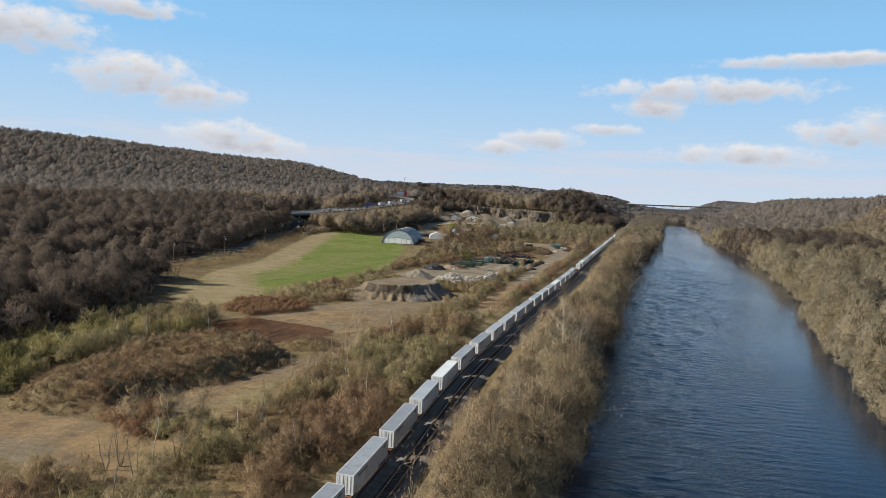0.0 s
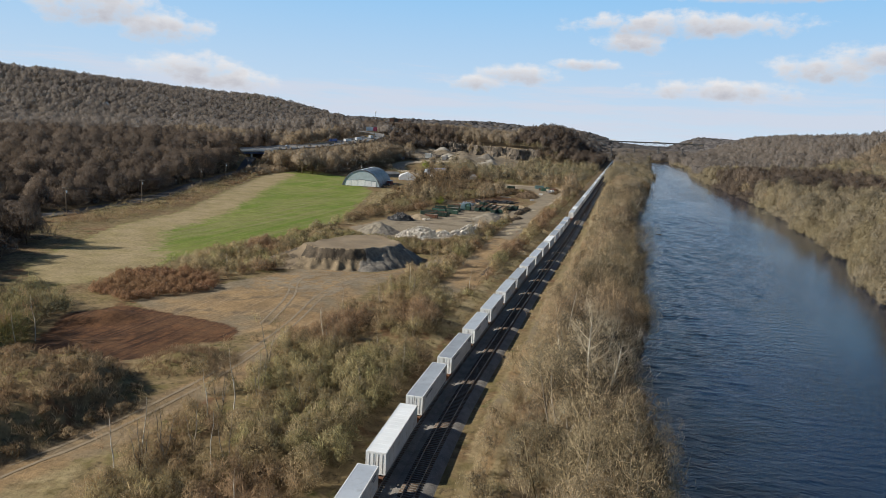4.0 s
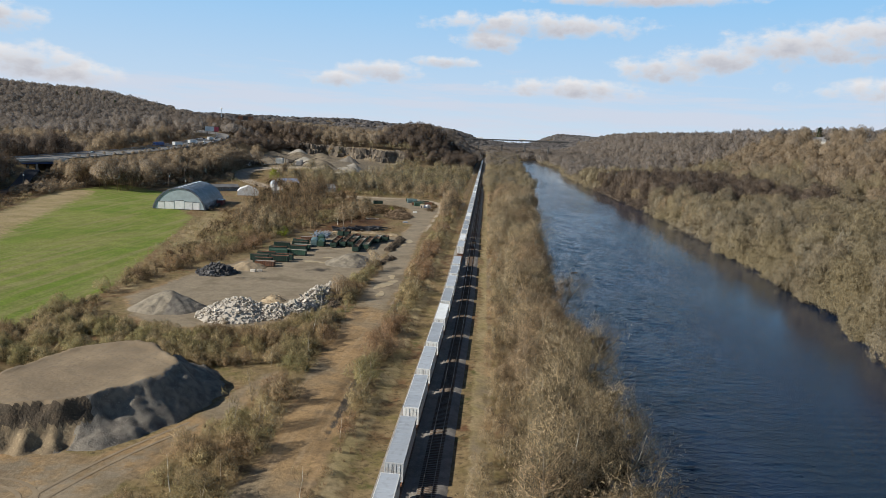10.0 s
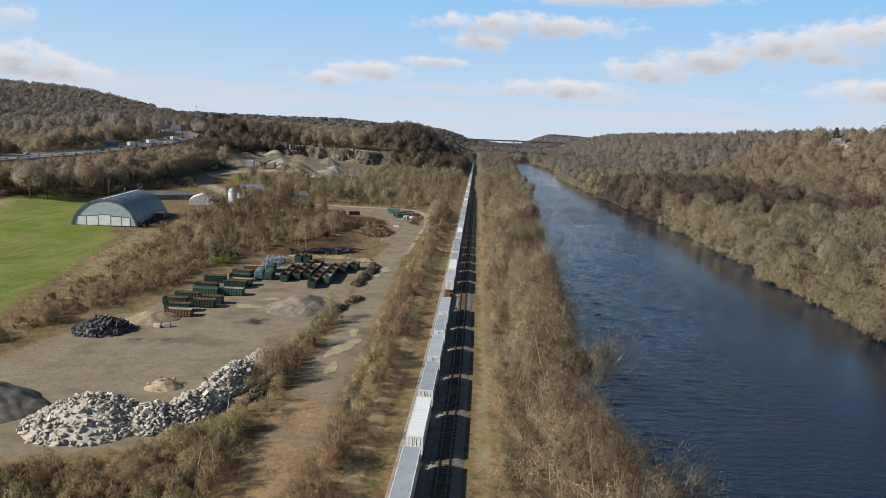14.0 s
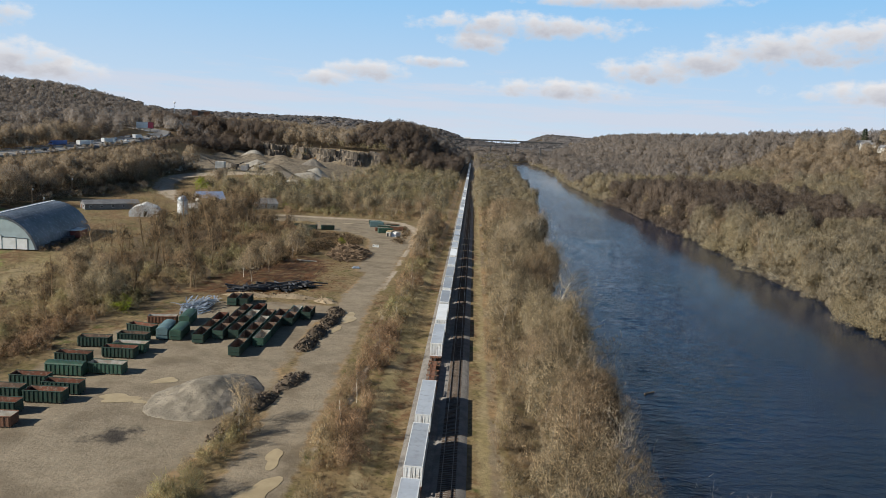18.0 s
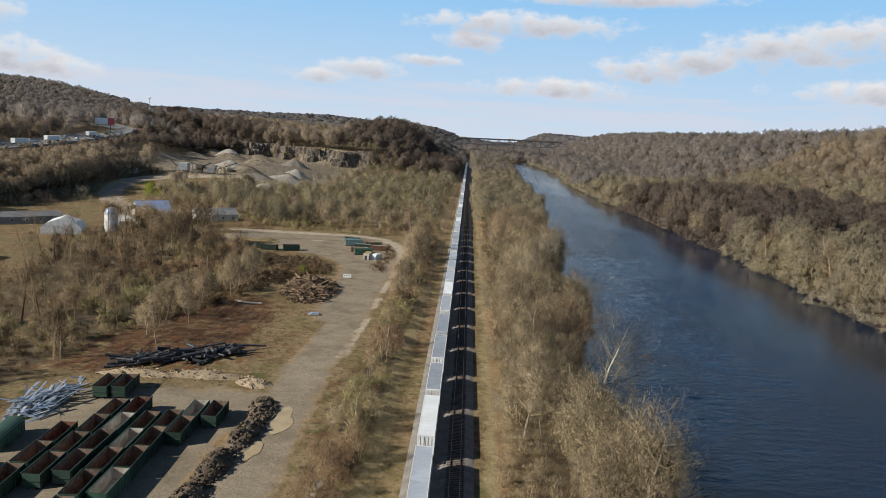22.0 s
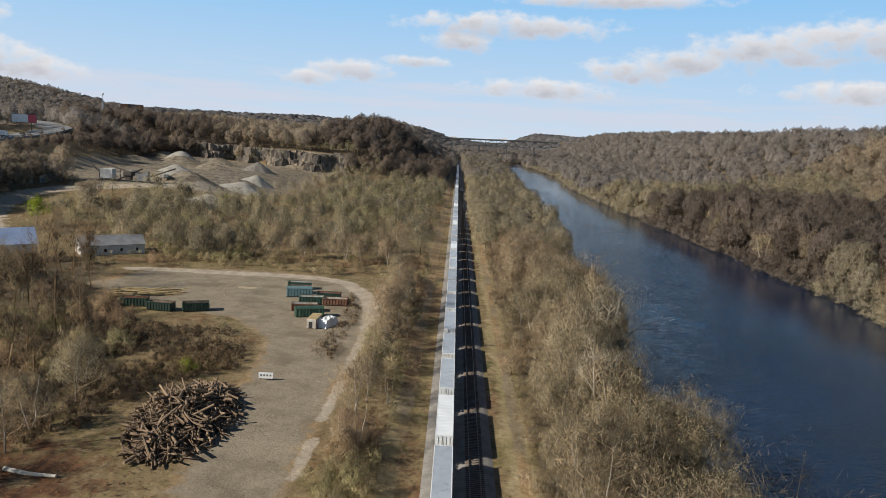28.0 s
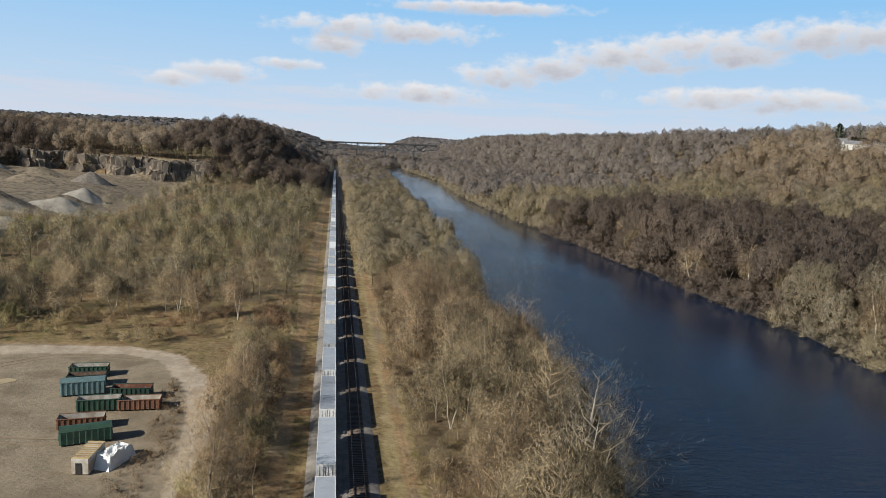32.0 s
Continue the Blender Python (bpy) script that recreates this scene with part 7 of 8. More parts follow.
for i in range(520):
    a, q = rl.random() * math.tau, math.sqrt(rl.random())
    x, y = -83.2 + 7.8 * q * math.cos(a) - 1.5 * q * math.sin(a), 575.0 + 15.4 * q * math.sin(a) + 1.5 * q * math.cos(a)
    mid = Vector((x, y, ground_z(x, y) + 0.15 + 3.5 * (1 - q ** 1.6) * rl.uniform(0.7, 1.0)))
    aim = math.radians(rl.normal(115, 34))
    half = Vector((math.cos(aim), math.sin(aim), rl.normal() * 0.2)) * rl.uniform(0.7, 2.0)
    thick = rl.uniform(0.06, 0.17)
    tube(bm, mid - half, mid + half, thick, thick * 0.75, 5)
tagged(part("loose_wood", bm, M_LOG, logs, "broken branches and split wood"), kind="stuff")
fallen = tagged(piece("fallen_log", log_mesh(40, 7.5, 0.32, M_PALEBARK)), "pale fallen trunk lying on dry grass", "log")
fallen.matrix_basis = on_ground(-95.4, 555.0, -8, 0.3)

pipes = thing("pipe_pile", Matrix(), "untidy pile of dark pipes and drums on dry grass", "pipe pile")
kinds = [log_mesh(60 + k, (2.0, 3.2, 6.0, 9.0)[k], (0.4, 0.33, 0.27, 0.29)[k], M_PIPE, 9, 0.0) for k in range(4)]
for i in range(120):
    u = rng.random()
    x, y = -103 + 19.5 * u + rng.normal() * 1.0, 502.5 + 11 * u + rng.normal() * 1.9
    short = rng.random() < (0.5 if u < 0.4 else 0.88)
    piece("pipe", kinds[rng.integers(2) if short else 2 + rng.integers(2)], None, pipes, m=pose(x, y, ground_z(x, y) + 0.35 + rng.random() * (1.3 if u > 0.5 else 0.9), 0, rng.uniform(-12, 12), rng.normal(40, 55 if short else 12)))

poles = thing("timber_stack", Matrix(), "loose stack of yellowish cut timber on the dirt lot", "timber stack")
kinds = [log_mesh(80 + k, 5.5 + k, 0.15, M_CUT) for k in range(4)]
for i in range(70):
    u = rng.random()
    x, y = -130 + 12 * u + rng.normal() * 0.8, 651.8 + 3.6 * u + rng.normal() * 1.5
    piece("timber", kinds[i % 4], None, poles, m=pose(x, y, ground_z(x, y) + 0.2 + 1.0 * rng.random(), 0, rng.uniform(-6, 6), rng.normal(16, 8)))

scrap = thing("scrap_heap", Matrix(), "heap of bluish aluminium scrap beside the bins", "scrap heap")
kinds = [chunk(300 + k, 3.4 + 0.5 * k, 0.35, 0.05) for k in range(5)]
for me in kinds:
    me.materials.append(M_SCRAP)
for i in range(110):
    x, y = -106.2 + rng.normal() * 1.7, 481.5 + rng.normal() * 4.2
    piece("strip", kinds[i % 5], None, scrap, m=pose(x, y, ground_z(x, y) + 0.15 + 1.3 * rng.random() * math.exp(-((y - 481) / 6) ** 2), rng.uniform(-25, 25), rng.uniform(-25, 25), rng.normal(70, 35)))
offcuts = tagged(part("sheet_stack", box(box(fresh(), 0, 0, 0.25, 2.6, 1.4, 0.3, None, 0.04), 0.3, 0.2, 0.5, 2.0, 1.2, 0.2, pose(0, 0, 0, 0, 4, 12)), M_SCRAP), "small stack of pale metal sheets beside the haul road", "sheet stack")
offcuts.matrix_basis = on_ground(-76.0, 547.5, 20)


# ---- puddles ----
def puddle(x, y, rx, ry, turn, seed):
    bm = fresh()
    ring = []
    r = np.random.default_rng(seed)
    ph = r.random(3) * 6
    for k in range(28):
        a = math.tau * k / 28
        q = 1 + 0.22 * math.sin(2 * a + ph[0]) + 0.16 * math.sin(3 * a + ph[1]) + 0.08 * math.sin(5 * a + ph[2])
        p = Matrix.Rotation(radians(turn), 2) @ Vector((rx * q * math.cos(a), ry * q * math.sin(a)))
        ring.append((x + p.x, y + p.y))
    mid = bm.verts.new((x, y, ground_z(x, y) + 0.06))
    outer = [bm.verts.new((px, py, ground_z(px, py) + 0.06)) for px, py in ring]
    inner = [bm.verts.new(((px + x) / 2, (py + y) / 2, ground_z((px + x) / 2, (py + y) / 2) + 0.06)) for px, py in ring]
    for k in range(28):
        bm.faces.new((mid, inner[k - 1], inner[k]))
        bm.faces.new((inner[k - 1], outer[k - 1], outer[k], inner[k]))
    tagged(part("puddle", bm, M_PUDDLE), "shallow muddy puddle on bare soil", "puddle", "puddles", kind="structure")


M_PUDDLE = surface("muddy_water", (0.44, 0.35, 0.215), (0.37, 0.29, 0.175), 0.4, 0.5, spec=0.12, world=True)
for i, p in enumerate(((-95.2, 418.2, 3.6, 1.9, 15), (-91.4, 428.0, 2.0, 1.6, 60), (-91.0, 417.4, 1.2, 0.9, 0), (-64.6, 386, 1.6, 5.5, -5), (-63.0, 374, 1.3, 3.2, 4), (-62.4, 391, 1.9, 4.2, -10), (-66.4, 481, 1.7, 5.4, -4), (-63.2, 401, 1.2, 3.0, 0), (-101, 667, 2.4, 1.8, 0), (-67.6, 470, 1.2, 2.6, 0))):
    puddle(*p, i)


# ---- wheel tracks on the bare ground ----
M_TRACK = surface("wheel_track", (0.240, 0.185, 0.122), (0.300, 0.232, 0.150), 0.4, 0.95, world=True)


def wheel_track(points, width=0.75, gauge=1.9):
    """A pair of worn ruts along a smooth line."""
    pts = [Vector(p) for p in points]
    for _ in range(4):
        fine = [pts[0]]
        for a, b in zip(pts, pts[1:]):
            fine += [a * 0.75 + b * 0.25, a * 0.25 + b * 0.75]
        pts = fine + [pts[-1]]
    bm = fresh()
    for side in (-gauge / 2, gauge / 2):
        rows = []
        for i, p in enumerate(pts):
            d = (pts[min(i + 1, len(pts) - 1)] - pts[max(i - 1, 0)]).normalized()
            n = Vector((-d.y, d.x))
            w = width * (0.6 + 0.5 * abs(noise.noise(Vector((p.x, p.y, 0)) * 0.3))) / 2
            row = []
            for f in (-w, w):
                q = p + n * (side + f)
                row.append(bm.verts.new((q.x, q.y, ground_z(q.x, q.y) + 0.05)))
            rows.append(row)
        for a, b in zip(rows, rows[1:]):
            bm.faces.new((a[0], a[1], b[1], b[0]))
    tagged(part("wheel_track", bm, M_TRACK), "pair of dark wheel ruts in bare soil", "wheel track", "wheel tracks", kind="structure")


for line in (((-84, 95), (-86, 128), (-81, 145), (-80, 172), (-83, 205), (-90, 235), (-86, 258), (-78, 275)),
             ((-88, 200), (-94, 225), (-104, 246), (-96, 254), (-87, 250), (-90, 240), (-99, 242)),
             ((-74, 640), (-92, 640), (-104, 652), (-110, 672), (-96, 684), (-80, 680))):
    wheel_track(line)
# ---- the arched barn and the sheds ----
def barn():
    ob = thing("arched_barn", pose(-193.3, 526.8, ground_z(-193, 545) - 0.2, 0, 0, 9.6), "large arched barn with dark streaked metal roof beside the field", "barn")
    w, high, length = 13.4, 11.2, 48.0

    def arc(f, grow_by=0.0):
        a = math.pi * (0.07 + 0.86 * f)
        return Vector((-(w + grow_by) * math.cos(a) / math.cos(math.pi * 0.07), 0, (high + grow_by) * (math.sin(a) - math.sin(math.pi * 0.07)) / (1 - math.sin(math.pi * 0.07))))

    n, strips = 24, 12
    for k in range(strips):
        bm = fresh()
        y0, y1 = k * length / strips, (k + 1) * length / strips - 0.06
        for g, flip in ((0.0, True), (0.14, False)):
            rows = [[bm.verts.new(arc(i / n, g) + Vector((0, yy, 0))) for i in range(n + 1)] for yy in (y0, y1)]
            for i in range(n):
                q = (rows[0][i], rows[0][i + 1], rows[1][i + 1], rows[1][i])
                bm.faces.new(q[::-1] if flip else q)
        part("roof_panel", bm, M_HANGAR, ob)
    for yy, name in ((0.35, "gable"), (length - 0.5, "gable")):
        bm = fresh()
        front = [bm.verts.new(arc(i / n, -0.05) + Vector((0, yy, 0))) for i in range(n + 1)]
        bm.faces.new(front[::-1])
        back = [bm.verts.new(arc(i / n, -0.05) + Vector((0, yy + 0.2, 0))) for i in range(n + 1)]
        bm.faces.new(back)
        part(name, bm, M_HANGAREND, ob)
    bm = fresh()
    for i in range(n):
        a, b, c, d = arc(i / n, 0.2), arc((i + 1) / n, 0.2), arc((i + 1) / n, -0.5), arc(i / n, -0.5)
        v = [bm.verts.new(p + Vector((0, -0.02, 0))) for p in (a, b, c, d)]
        bm.faces.new(v)
        v2 = [bm.verts.new(p + Vector((0, 0.3, 0))) for p in (a, b, c, d)]
        bm.faces.new(v2[::-1])
    part("arch_trim", bm, M_HANGAR, ob)
    part("ridge_cap", box(fresh(), 0, length / 2, high + 0.2, 0.9, length, 0.18, None, 0.06), M_WHITE, ob)
    for i, (x0, x1, h) in enumerate(((-10.6, -7.4, 3.7), (-7.0, -2.6, 3.9), (-2.2, 2.4, 4.5), (2.8, 6.8, 3.9), (7.2, 10.4, 3.7))):
        door = part("door", box(fresh(), (x0 + x1) / 2, 0.26, h / 2, x1 - x0, 0.14, h, None, 0.03), M_WHITE, ob)
        part("door_rail", box(fresh(), (x0 + x1) / 2, 0.16, h + 0.12, x1 - x0 + 0.3, 0.12, 0.16), M_BLACK, door)
    # lean-to on the east side
    bm = box(fresh(), w + 1.5, 32, 1.3, 3.4, 7, 2.6, None, 0.05)
    lean = part("lean_to", bm, M_ROOFRED, ob)
    part("lean_to_roof", box(fresh(), w + 1.5, 32, 2.7, 3.8, 7.6, 0.18), M_WHITE, lean)
    bm = fresh()
    for k in range(14):
        box(bm, w + 1.2 + 1.5 * rng.random(), 4 + k * 1.6, 0.7, rng.uniform(0.8, 2.2), rng.uniform(0.8, 2.0), rng.uniform(0.6, 1.8), None, 0.05)
    tagged(tagged(part("stored_clutter", bm, M_SOOT, ob), "dark stored clutter along the wall"), kind="stuff")


barn()


def gable_house(name, m, sx, sy, wall_h, roof_h, wall, roof, label, category, group="", windows=2, chimney=False, eave=0.4):
    """A pitched-roof building: walls, roof slopes, windows, a door."""
    ob = thing(name, m, label, category, group)
    hx, hy = sx / 2, sy / 2
    bm = box(fresh(), 0, 0, wall_h / 2 - 0.5, sx, sy, wall_h + 1)
    for s in (-1, 1):
        v = [bm.verts.new(p) for p in ((-hx * s, s * hy, wall_h), (hx * s, s * hy, wall_h), (0, s * hy, wall_h + roof_h))]
        bm.faces.new(v if s > 0 else v)
    part("wall", bm, wall, ob)
    a = math.atan2(roof_h, hx)
    slope = math.hypot(hx, roof_h) + eave
    for s in (-1, 1):
        mid = Vector((s * (hx + eave * math.cos(a)) / 2, 0, wall_h + (roof_h - eave * math.sin(a)) / 2 + 0.1))
        part("roof_slope", box(fresh(), 0, 0, 0, slope, sy + 2 * eave, 0.16, Matrix.Translation(mid) @ Matrix.Rotation(s * a, 4, "Y")), roof, ob)
    for s in (-1, 1):
        for k in range(windows):
            yy = -hy + (k + 0.5) * sy / windows
            for zz in ((1.5,) if wall_h < 4 else (1.5, 4.2)):
                win = part("window", box(fresh(), s * (hx + 0.03), yy, zz, 0.08, 1.1, 1.3), M_WHITE, ob)
                part("pane", box(fresh(), s * (hx + 0.08), yy, zz, 0.03, 0.9, 1.1), M_GLASS, win)
        for zz in ((1.5,) if wall_h < 4 else (1.5, 4.2)):
            win = part("window", box(fresh(), sx * 0.22, s * (hy + 0.03), zz, 1.1, 0.08, 1.3), M_WHITE, ob)
            part("pane", box(fresh(), sx * 0.22, s * (hy + 0.08), zz, 0.9, 0.03, 1.1), M_GLASS, win)
    part("door", box(fresh(), -sx * 0.2, -hy - 0.04, 1.05, 1.0, 0.1, 2.1), M_BLUE if wall is M_WHITE else M_RUST, ob)
    if chimney:
        part("chimney", box(fresh(), hx * 0.3, 0, wall_h + roof_h, 0.9, 0.9, 2.0), M_ROOFRED, ob)
    return ob


def tent():
    """A white fabric shelter with a rounded roof."""
    ob = thing("fabric_shelter", pose(-197.0, 644.0, ground_z(-197, 634), 0, 0, 200), "white fabric shelter with a low gable roof", "shelter")
    bm = fresh()
    prof = [(-7, 0), (-7, 2.6), (-5, 4.4), (0, 6.2), (5, 4.4), (7, 2.6), (7, 0)]
    rows = [[bm.verts.new((x, yy, z)) for x, z in prof] for yy in (0, 6, 12)]
    for r0, r1 in zip(rows, rows[1:]):
        for i in range(len(prof) - 1):
            bm.faces.new((r0[i], r0[i + 1], r1[i + 1], r1[i]))
    bm.faces.new(rows[-1])
    part("cover", bm, M_WHITE, ob)
    for s in (-6.8, 6.8):
        part("leg", tube(fresh(), (s, 0.1, 0), (s, 0.1, 2.6), 0.1), M_STEEL, ob)
    # an added blackish sheet stands in for the shade under the cover
    part("dark_inside", box(fresh(), 0, 3, 1.3, 11, 0.2, 2.4), M_SOOT, ob)


tent()
gable_house("long_shed", on_ground(-160.5, 706.5, -52), 10.5, 20, 3.2, 2.6, M_WALL, M_ROOFGREY, "long low shed with a grey roof among bare trees", "shed", windows=4)
M_STEELROOF = surface("blue_steel_roof", (0.30, 0.37, 0.52), (0.25, 0.31, 0.45), 0.3, 0.4)
gable_house("gable_barn", on_ground(-180.0, 681.7, -49, 0.6), 11, 14, 5.2, 4.2, M_WALL, M_STEELROOF, "grey barn with a steep blue steel roof behind the trees", "barn", windows=2)
gable_house("lean_shed", on_ground(-184.5, 666.5, -49, 0.2), 6, 7, 2.6, 2.0, M_WALL, M_WHITE, "small shed with a white roof beside the silo", "shed", windows=1)
gable_house("long_shed", on_ground(-222.0, 656.0, -47), 9, 26, 2.8, 1.6, M_ROOFGREY, M_ROOFGREY, "long dark grey shed at the edge of the meadow", "shed", windows=5)
silo = thing("silo", on_ground(-178.7, 643.4), "white farm silo with a domed cap, rising above the trees", "silo")
part("shell", tube(fresh(), (0, 0, -0.5), (0, 0, 12.4 - 2.4 - ground_z(-178.7, 643.4)), 2.5, sides=24), M_WHITE, silo)
top = 12.4 - 2.4 - ground_z(-178.7, 643.4)
bm = fresh()
rings = [[bm.verts.new((2.55 * math.cos(e) * math.cos(a), 2.55 * math.cos(e) * math.sin(a), top + 2.4 * math.sin(e))) for a in (math.tau * k / 24 for k in range(24))] for e in (0.0, 0.35, 0.7, 1.05, 1.4)]
for lo, hi in zip(rings, rings[1:]):
    for k in range(24):
        bm.faces.new((lo[k], lo[(k + 1) % 24], hi[(k + 1) % 24], hi[k]))
bm.faces.new(rings[-1])
part("dome", bm, M_SCRAP, silo)
for k in range(9):
    part("hoop", tube(fresh(), (0, 0, 0.6 + k * top / 9), (0, 0, 0.72 + k * top / 9), 2.56, sides=24), M_SCRAP, silo)

# houses over the western slope and the eastern plateau
for x, y, turn, kind in HOMES:
    gable_house("house", on_ground(x, y, turn, -0.8 if x > 0 else 0.3, 0.8 if x > 0 else 1.0), 9 + kind, 14 + 2 * kind, 6.0, 3.4, (M_WHITE, M_WALL, M_WALL)[kind], (M_ROOFGREY, M_ROOFGREY, M_ROOFRED)[kind], ("white", "pale beige", "beige")[kind] + " two-storey house with a " + ("grey", "grey", "red")[kind] + " roof among bare trees", "house", "houses on the hillsides", windows=3, chimney=kind != 1)
mill = thing("long_building", on_ground(-634, 745, 60, 6.0), "long pale flat-roofed building on the wooded slope", "building")
part("wall", box(fresh(), 0, 0, 3, 34, 12, 10), M_WALL, mill)
part("roof", box(fresh(), 0, 0, 8.2, 35, 13, 0.5), M_ROOFGREY, mill)
for k in range(9):
    win = part("window", box(fresh(), -15 + k * 3.7, -6.05, 5.2, 1.9, 0.1, 1.6), M_WHITE, mill)
    part("pane", box(fresh(), -15 + k * 3.7, -6.12, 5.2, 1.6, 0.04, 1.3), M_GLASS, win)


# ---- roads, poles, vehicles ----
def road(name, line, width, mat, label, lift=0.3, levels=None, step=8.0, drop=0.6):
    """A strip with sides that follows the ground, or given levels."""
    pts, zs = [], []
    for i, ((ax, ay), (bx, by)) in enumerate(zip(line, line[1:])):
        n = max(1, int(math.hypot(bx - ax, by - ay) / step))
        for k in range(n):
            t = k / n
            pts.append(Vector((ax + (bx - ax) * t, ay + (by - ay) * t)))
            zs.append(levels[i] + (levels[i + 1] - levels[i]) * t if levels else None)
    for _ in range(12):
        pts = [pts[0]] + [(pts[i - 1] + pts[i] * 2 + pts[i + 1]) / 4 for i in range(1, len(pts) - 1)] + [pts[-1]]
    bm = fresh()
    rows = []
    for i, p in enumerate(pts):
        d = (pts[min(i + 1, len(pts) - 1)] - pts[max(i - 1, 0)]).normalized()
        nrm = Vector((-d.y, d.x)) * width / 2
        z = zs[i] if levels else max(ground_z(*(p + nrm * f)) for f in (-1, 0, 1)) + lift
        rows.append([bm.verts.new((*(p + nrm * f), z - o)) for f, o in ((1.05, drop), (1, 0), (0, -0.08), (-1, 0), (-1.05, drop))])
    for a, b in zip(rows, rows[1:]):
        for k in range(4):
            bm.faces.new((a[k + 1], a[k], b[k], b[k + 1]))
    bm.normal_update()
    ob = part(name, bm, mat)
    return tagged(ob, label, "road", kind="structure"), pts


low_line = [(float(lowroad_x(y)), float(y)) for y in range(40, 800, 24)]
road("low_road", low_line, 8.0, M_ASPHALT, "narrow dark asphalt road along the foot of the wooded slope")
highway, hw_pts = road("highway", HIGHWAY, 25.0, M_HWY, "four-lane highway on a bank below the wooded hill", levels=HIGHWAY_Z, drop=1.2)


def highway_at(y):
    """Middle, level and heading of the highway at that northing."""
    hx = np.interp(y, [p[1] for p in HIGHWAY], [p[0] for p in HIGHWAY])
    hx2 = np.interp(y + 6, [p[1] for p in HIGHWAY], [p[0] for p in HIGHWAY])
    return float(hx), float(np.interp(y, [p[1] for p in HIGHWAY], HIGHWAY_Z)), math.degrees(math.atan2(6, hx2 - hx)) - 90


# guard rails along the highway
for side in (-12.0, 12.0, -0.6):
    bm = fresh()
    last = None
    for y in np.arange(380, 1060, 6.0):
        x, z, turn = highway_at(y)
        p = Vector((x, y, z)) + Matrix.Rotation(radians(turn), 3, "Z") @ Vector((side, 0, 0))
        box(bm, p.x, p.y, p.z + 0.35, 0.12, 0.12, 0.8)
        if last:
            tube(bm, last + Vector((0, 0, 0.65)), p + Vector((0, 0, 0.65)), 0.14, sides=4)
        last = p
    tagged(part("guard_rail", bm, M_SCRAP), "galvanised guard rail along the highway", "guard rail", kind="structure")
# the bridge over the low road
x, z, turn = highway_at(622)
over = thing("overpass", pose(x, 622, z, 0, 0, turn), "concrete and steel overpass carrying the highway over the low road", "bridge")
part("deck", box(fresh(), 0, 0, -0.9, 26, 46, 0.9), M_HWY, over)
for s in (-1, 1):
    part("parapet", box(fresh(), s * 12.9, 0, 0.35, 0.4, 46, 1.1, None, 0.05), M_WALL, over)
    part("girder", box(fresh(), s * 10, 0, -2.0, 0.6, 44, 1.4), M_BLUE, over)
    part("abutment", box(fresh(), 0, s * 21, -6.5, 25, 3, 11), M_CONCRETE, over)
for o in (-9, 0, 9):
    part("pier", box(fresh(), o, 2, -8, 1.2, 1.4, 14), M_CONCRETE, over)


def make_wheel(ob, x, y, r, wide=0.3):
    w = part("wheel", tube(fresh(), (x - wide / 2, y, r), (x + wide / 2, y, r), r, sides=12), M_TYRE, ob)
    part("rim", tube(fresh(), (x - wide / 2 - 0.02, y, r), (x + wide / 2 + 0.02, y, r), r * 0.55, sides=10), M_SCRAP, w)


def make_truck(paint, trailer, label):
    ob = thing("semi_truck", Matrix(), label, "truck", "vehicles on the highway")
    part("trailer", box(fresh(), 0, -4.2, 2.55, 2.6, 14.6, 2.9, None, 0.06), trailer, ob)
    part("trailer_frame", box(fresh(), 0, -4.2, 0.95, 1.2, 14.0, 0.3), M_BLACK, ob)
    bm = box(fresh(), 0, 5.4, 2.1, 2.4, 2.2, 2.7, None, 0.2)
    box(bm, 0, 7.2, 1.4, 2.1, 1.8, 1.3, None, 0.2)
    box(bm, 0, 4.9, 3.55, 2.2, 1.4, 0.7, None, 0.2)
    cab = part("cab", bm, paint, ob)
    part("windscreen", box(fresh(), 0, 6.53, 2.65, 2.0, 0.06, 0.8), M_GLASS, cab)
    part("chassis", box(fresh(), 0, 4.6, 0.8, 1.0, 6.4, 0.4), M_BLACK, ob)
    for yy in (-10, -8.7, 3.0, 4.2, 7.0):
        for s in (-1.1, 1.1):
            make_wheel(ob, s, yy, 0.52)
    return ob


def make_auto(paint, label):
    ob = thing("car", Matrix(), label, "car", "vehicles on the highway")
    part("body", box(fresh(), 0, 0, 0.62, 1.8, 4.5, 0.62, None, 0.16), paint, ob)
    cab = part("cabin", box(fresh(), 0, -0.2, 1.15, 1.55, 2.3, 0.6, None, 0.22), paint, ob)
    part("windows", box(fresh(), 0, -0.2, 1.18, 1.6, 1.9, 0.34), M_GLASS, cab)
    for yy in (-1.35, 1.35):
        for s in (-0.8, 0.8):
            make_wheel(ob, s, yy, 0.33, 0.22)
    return ob


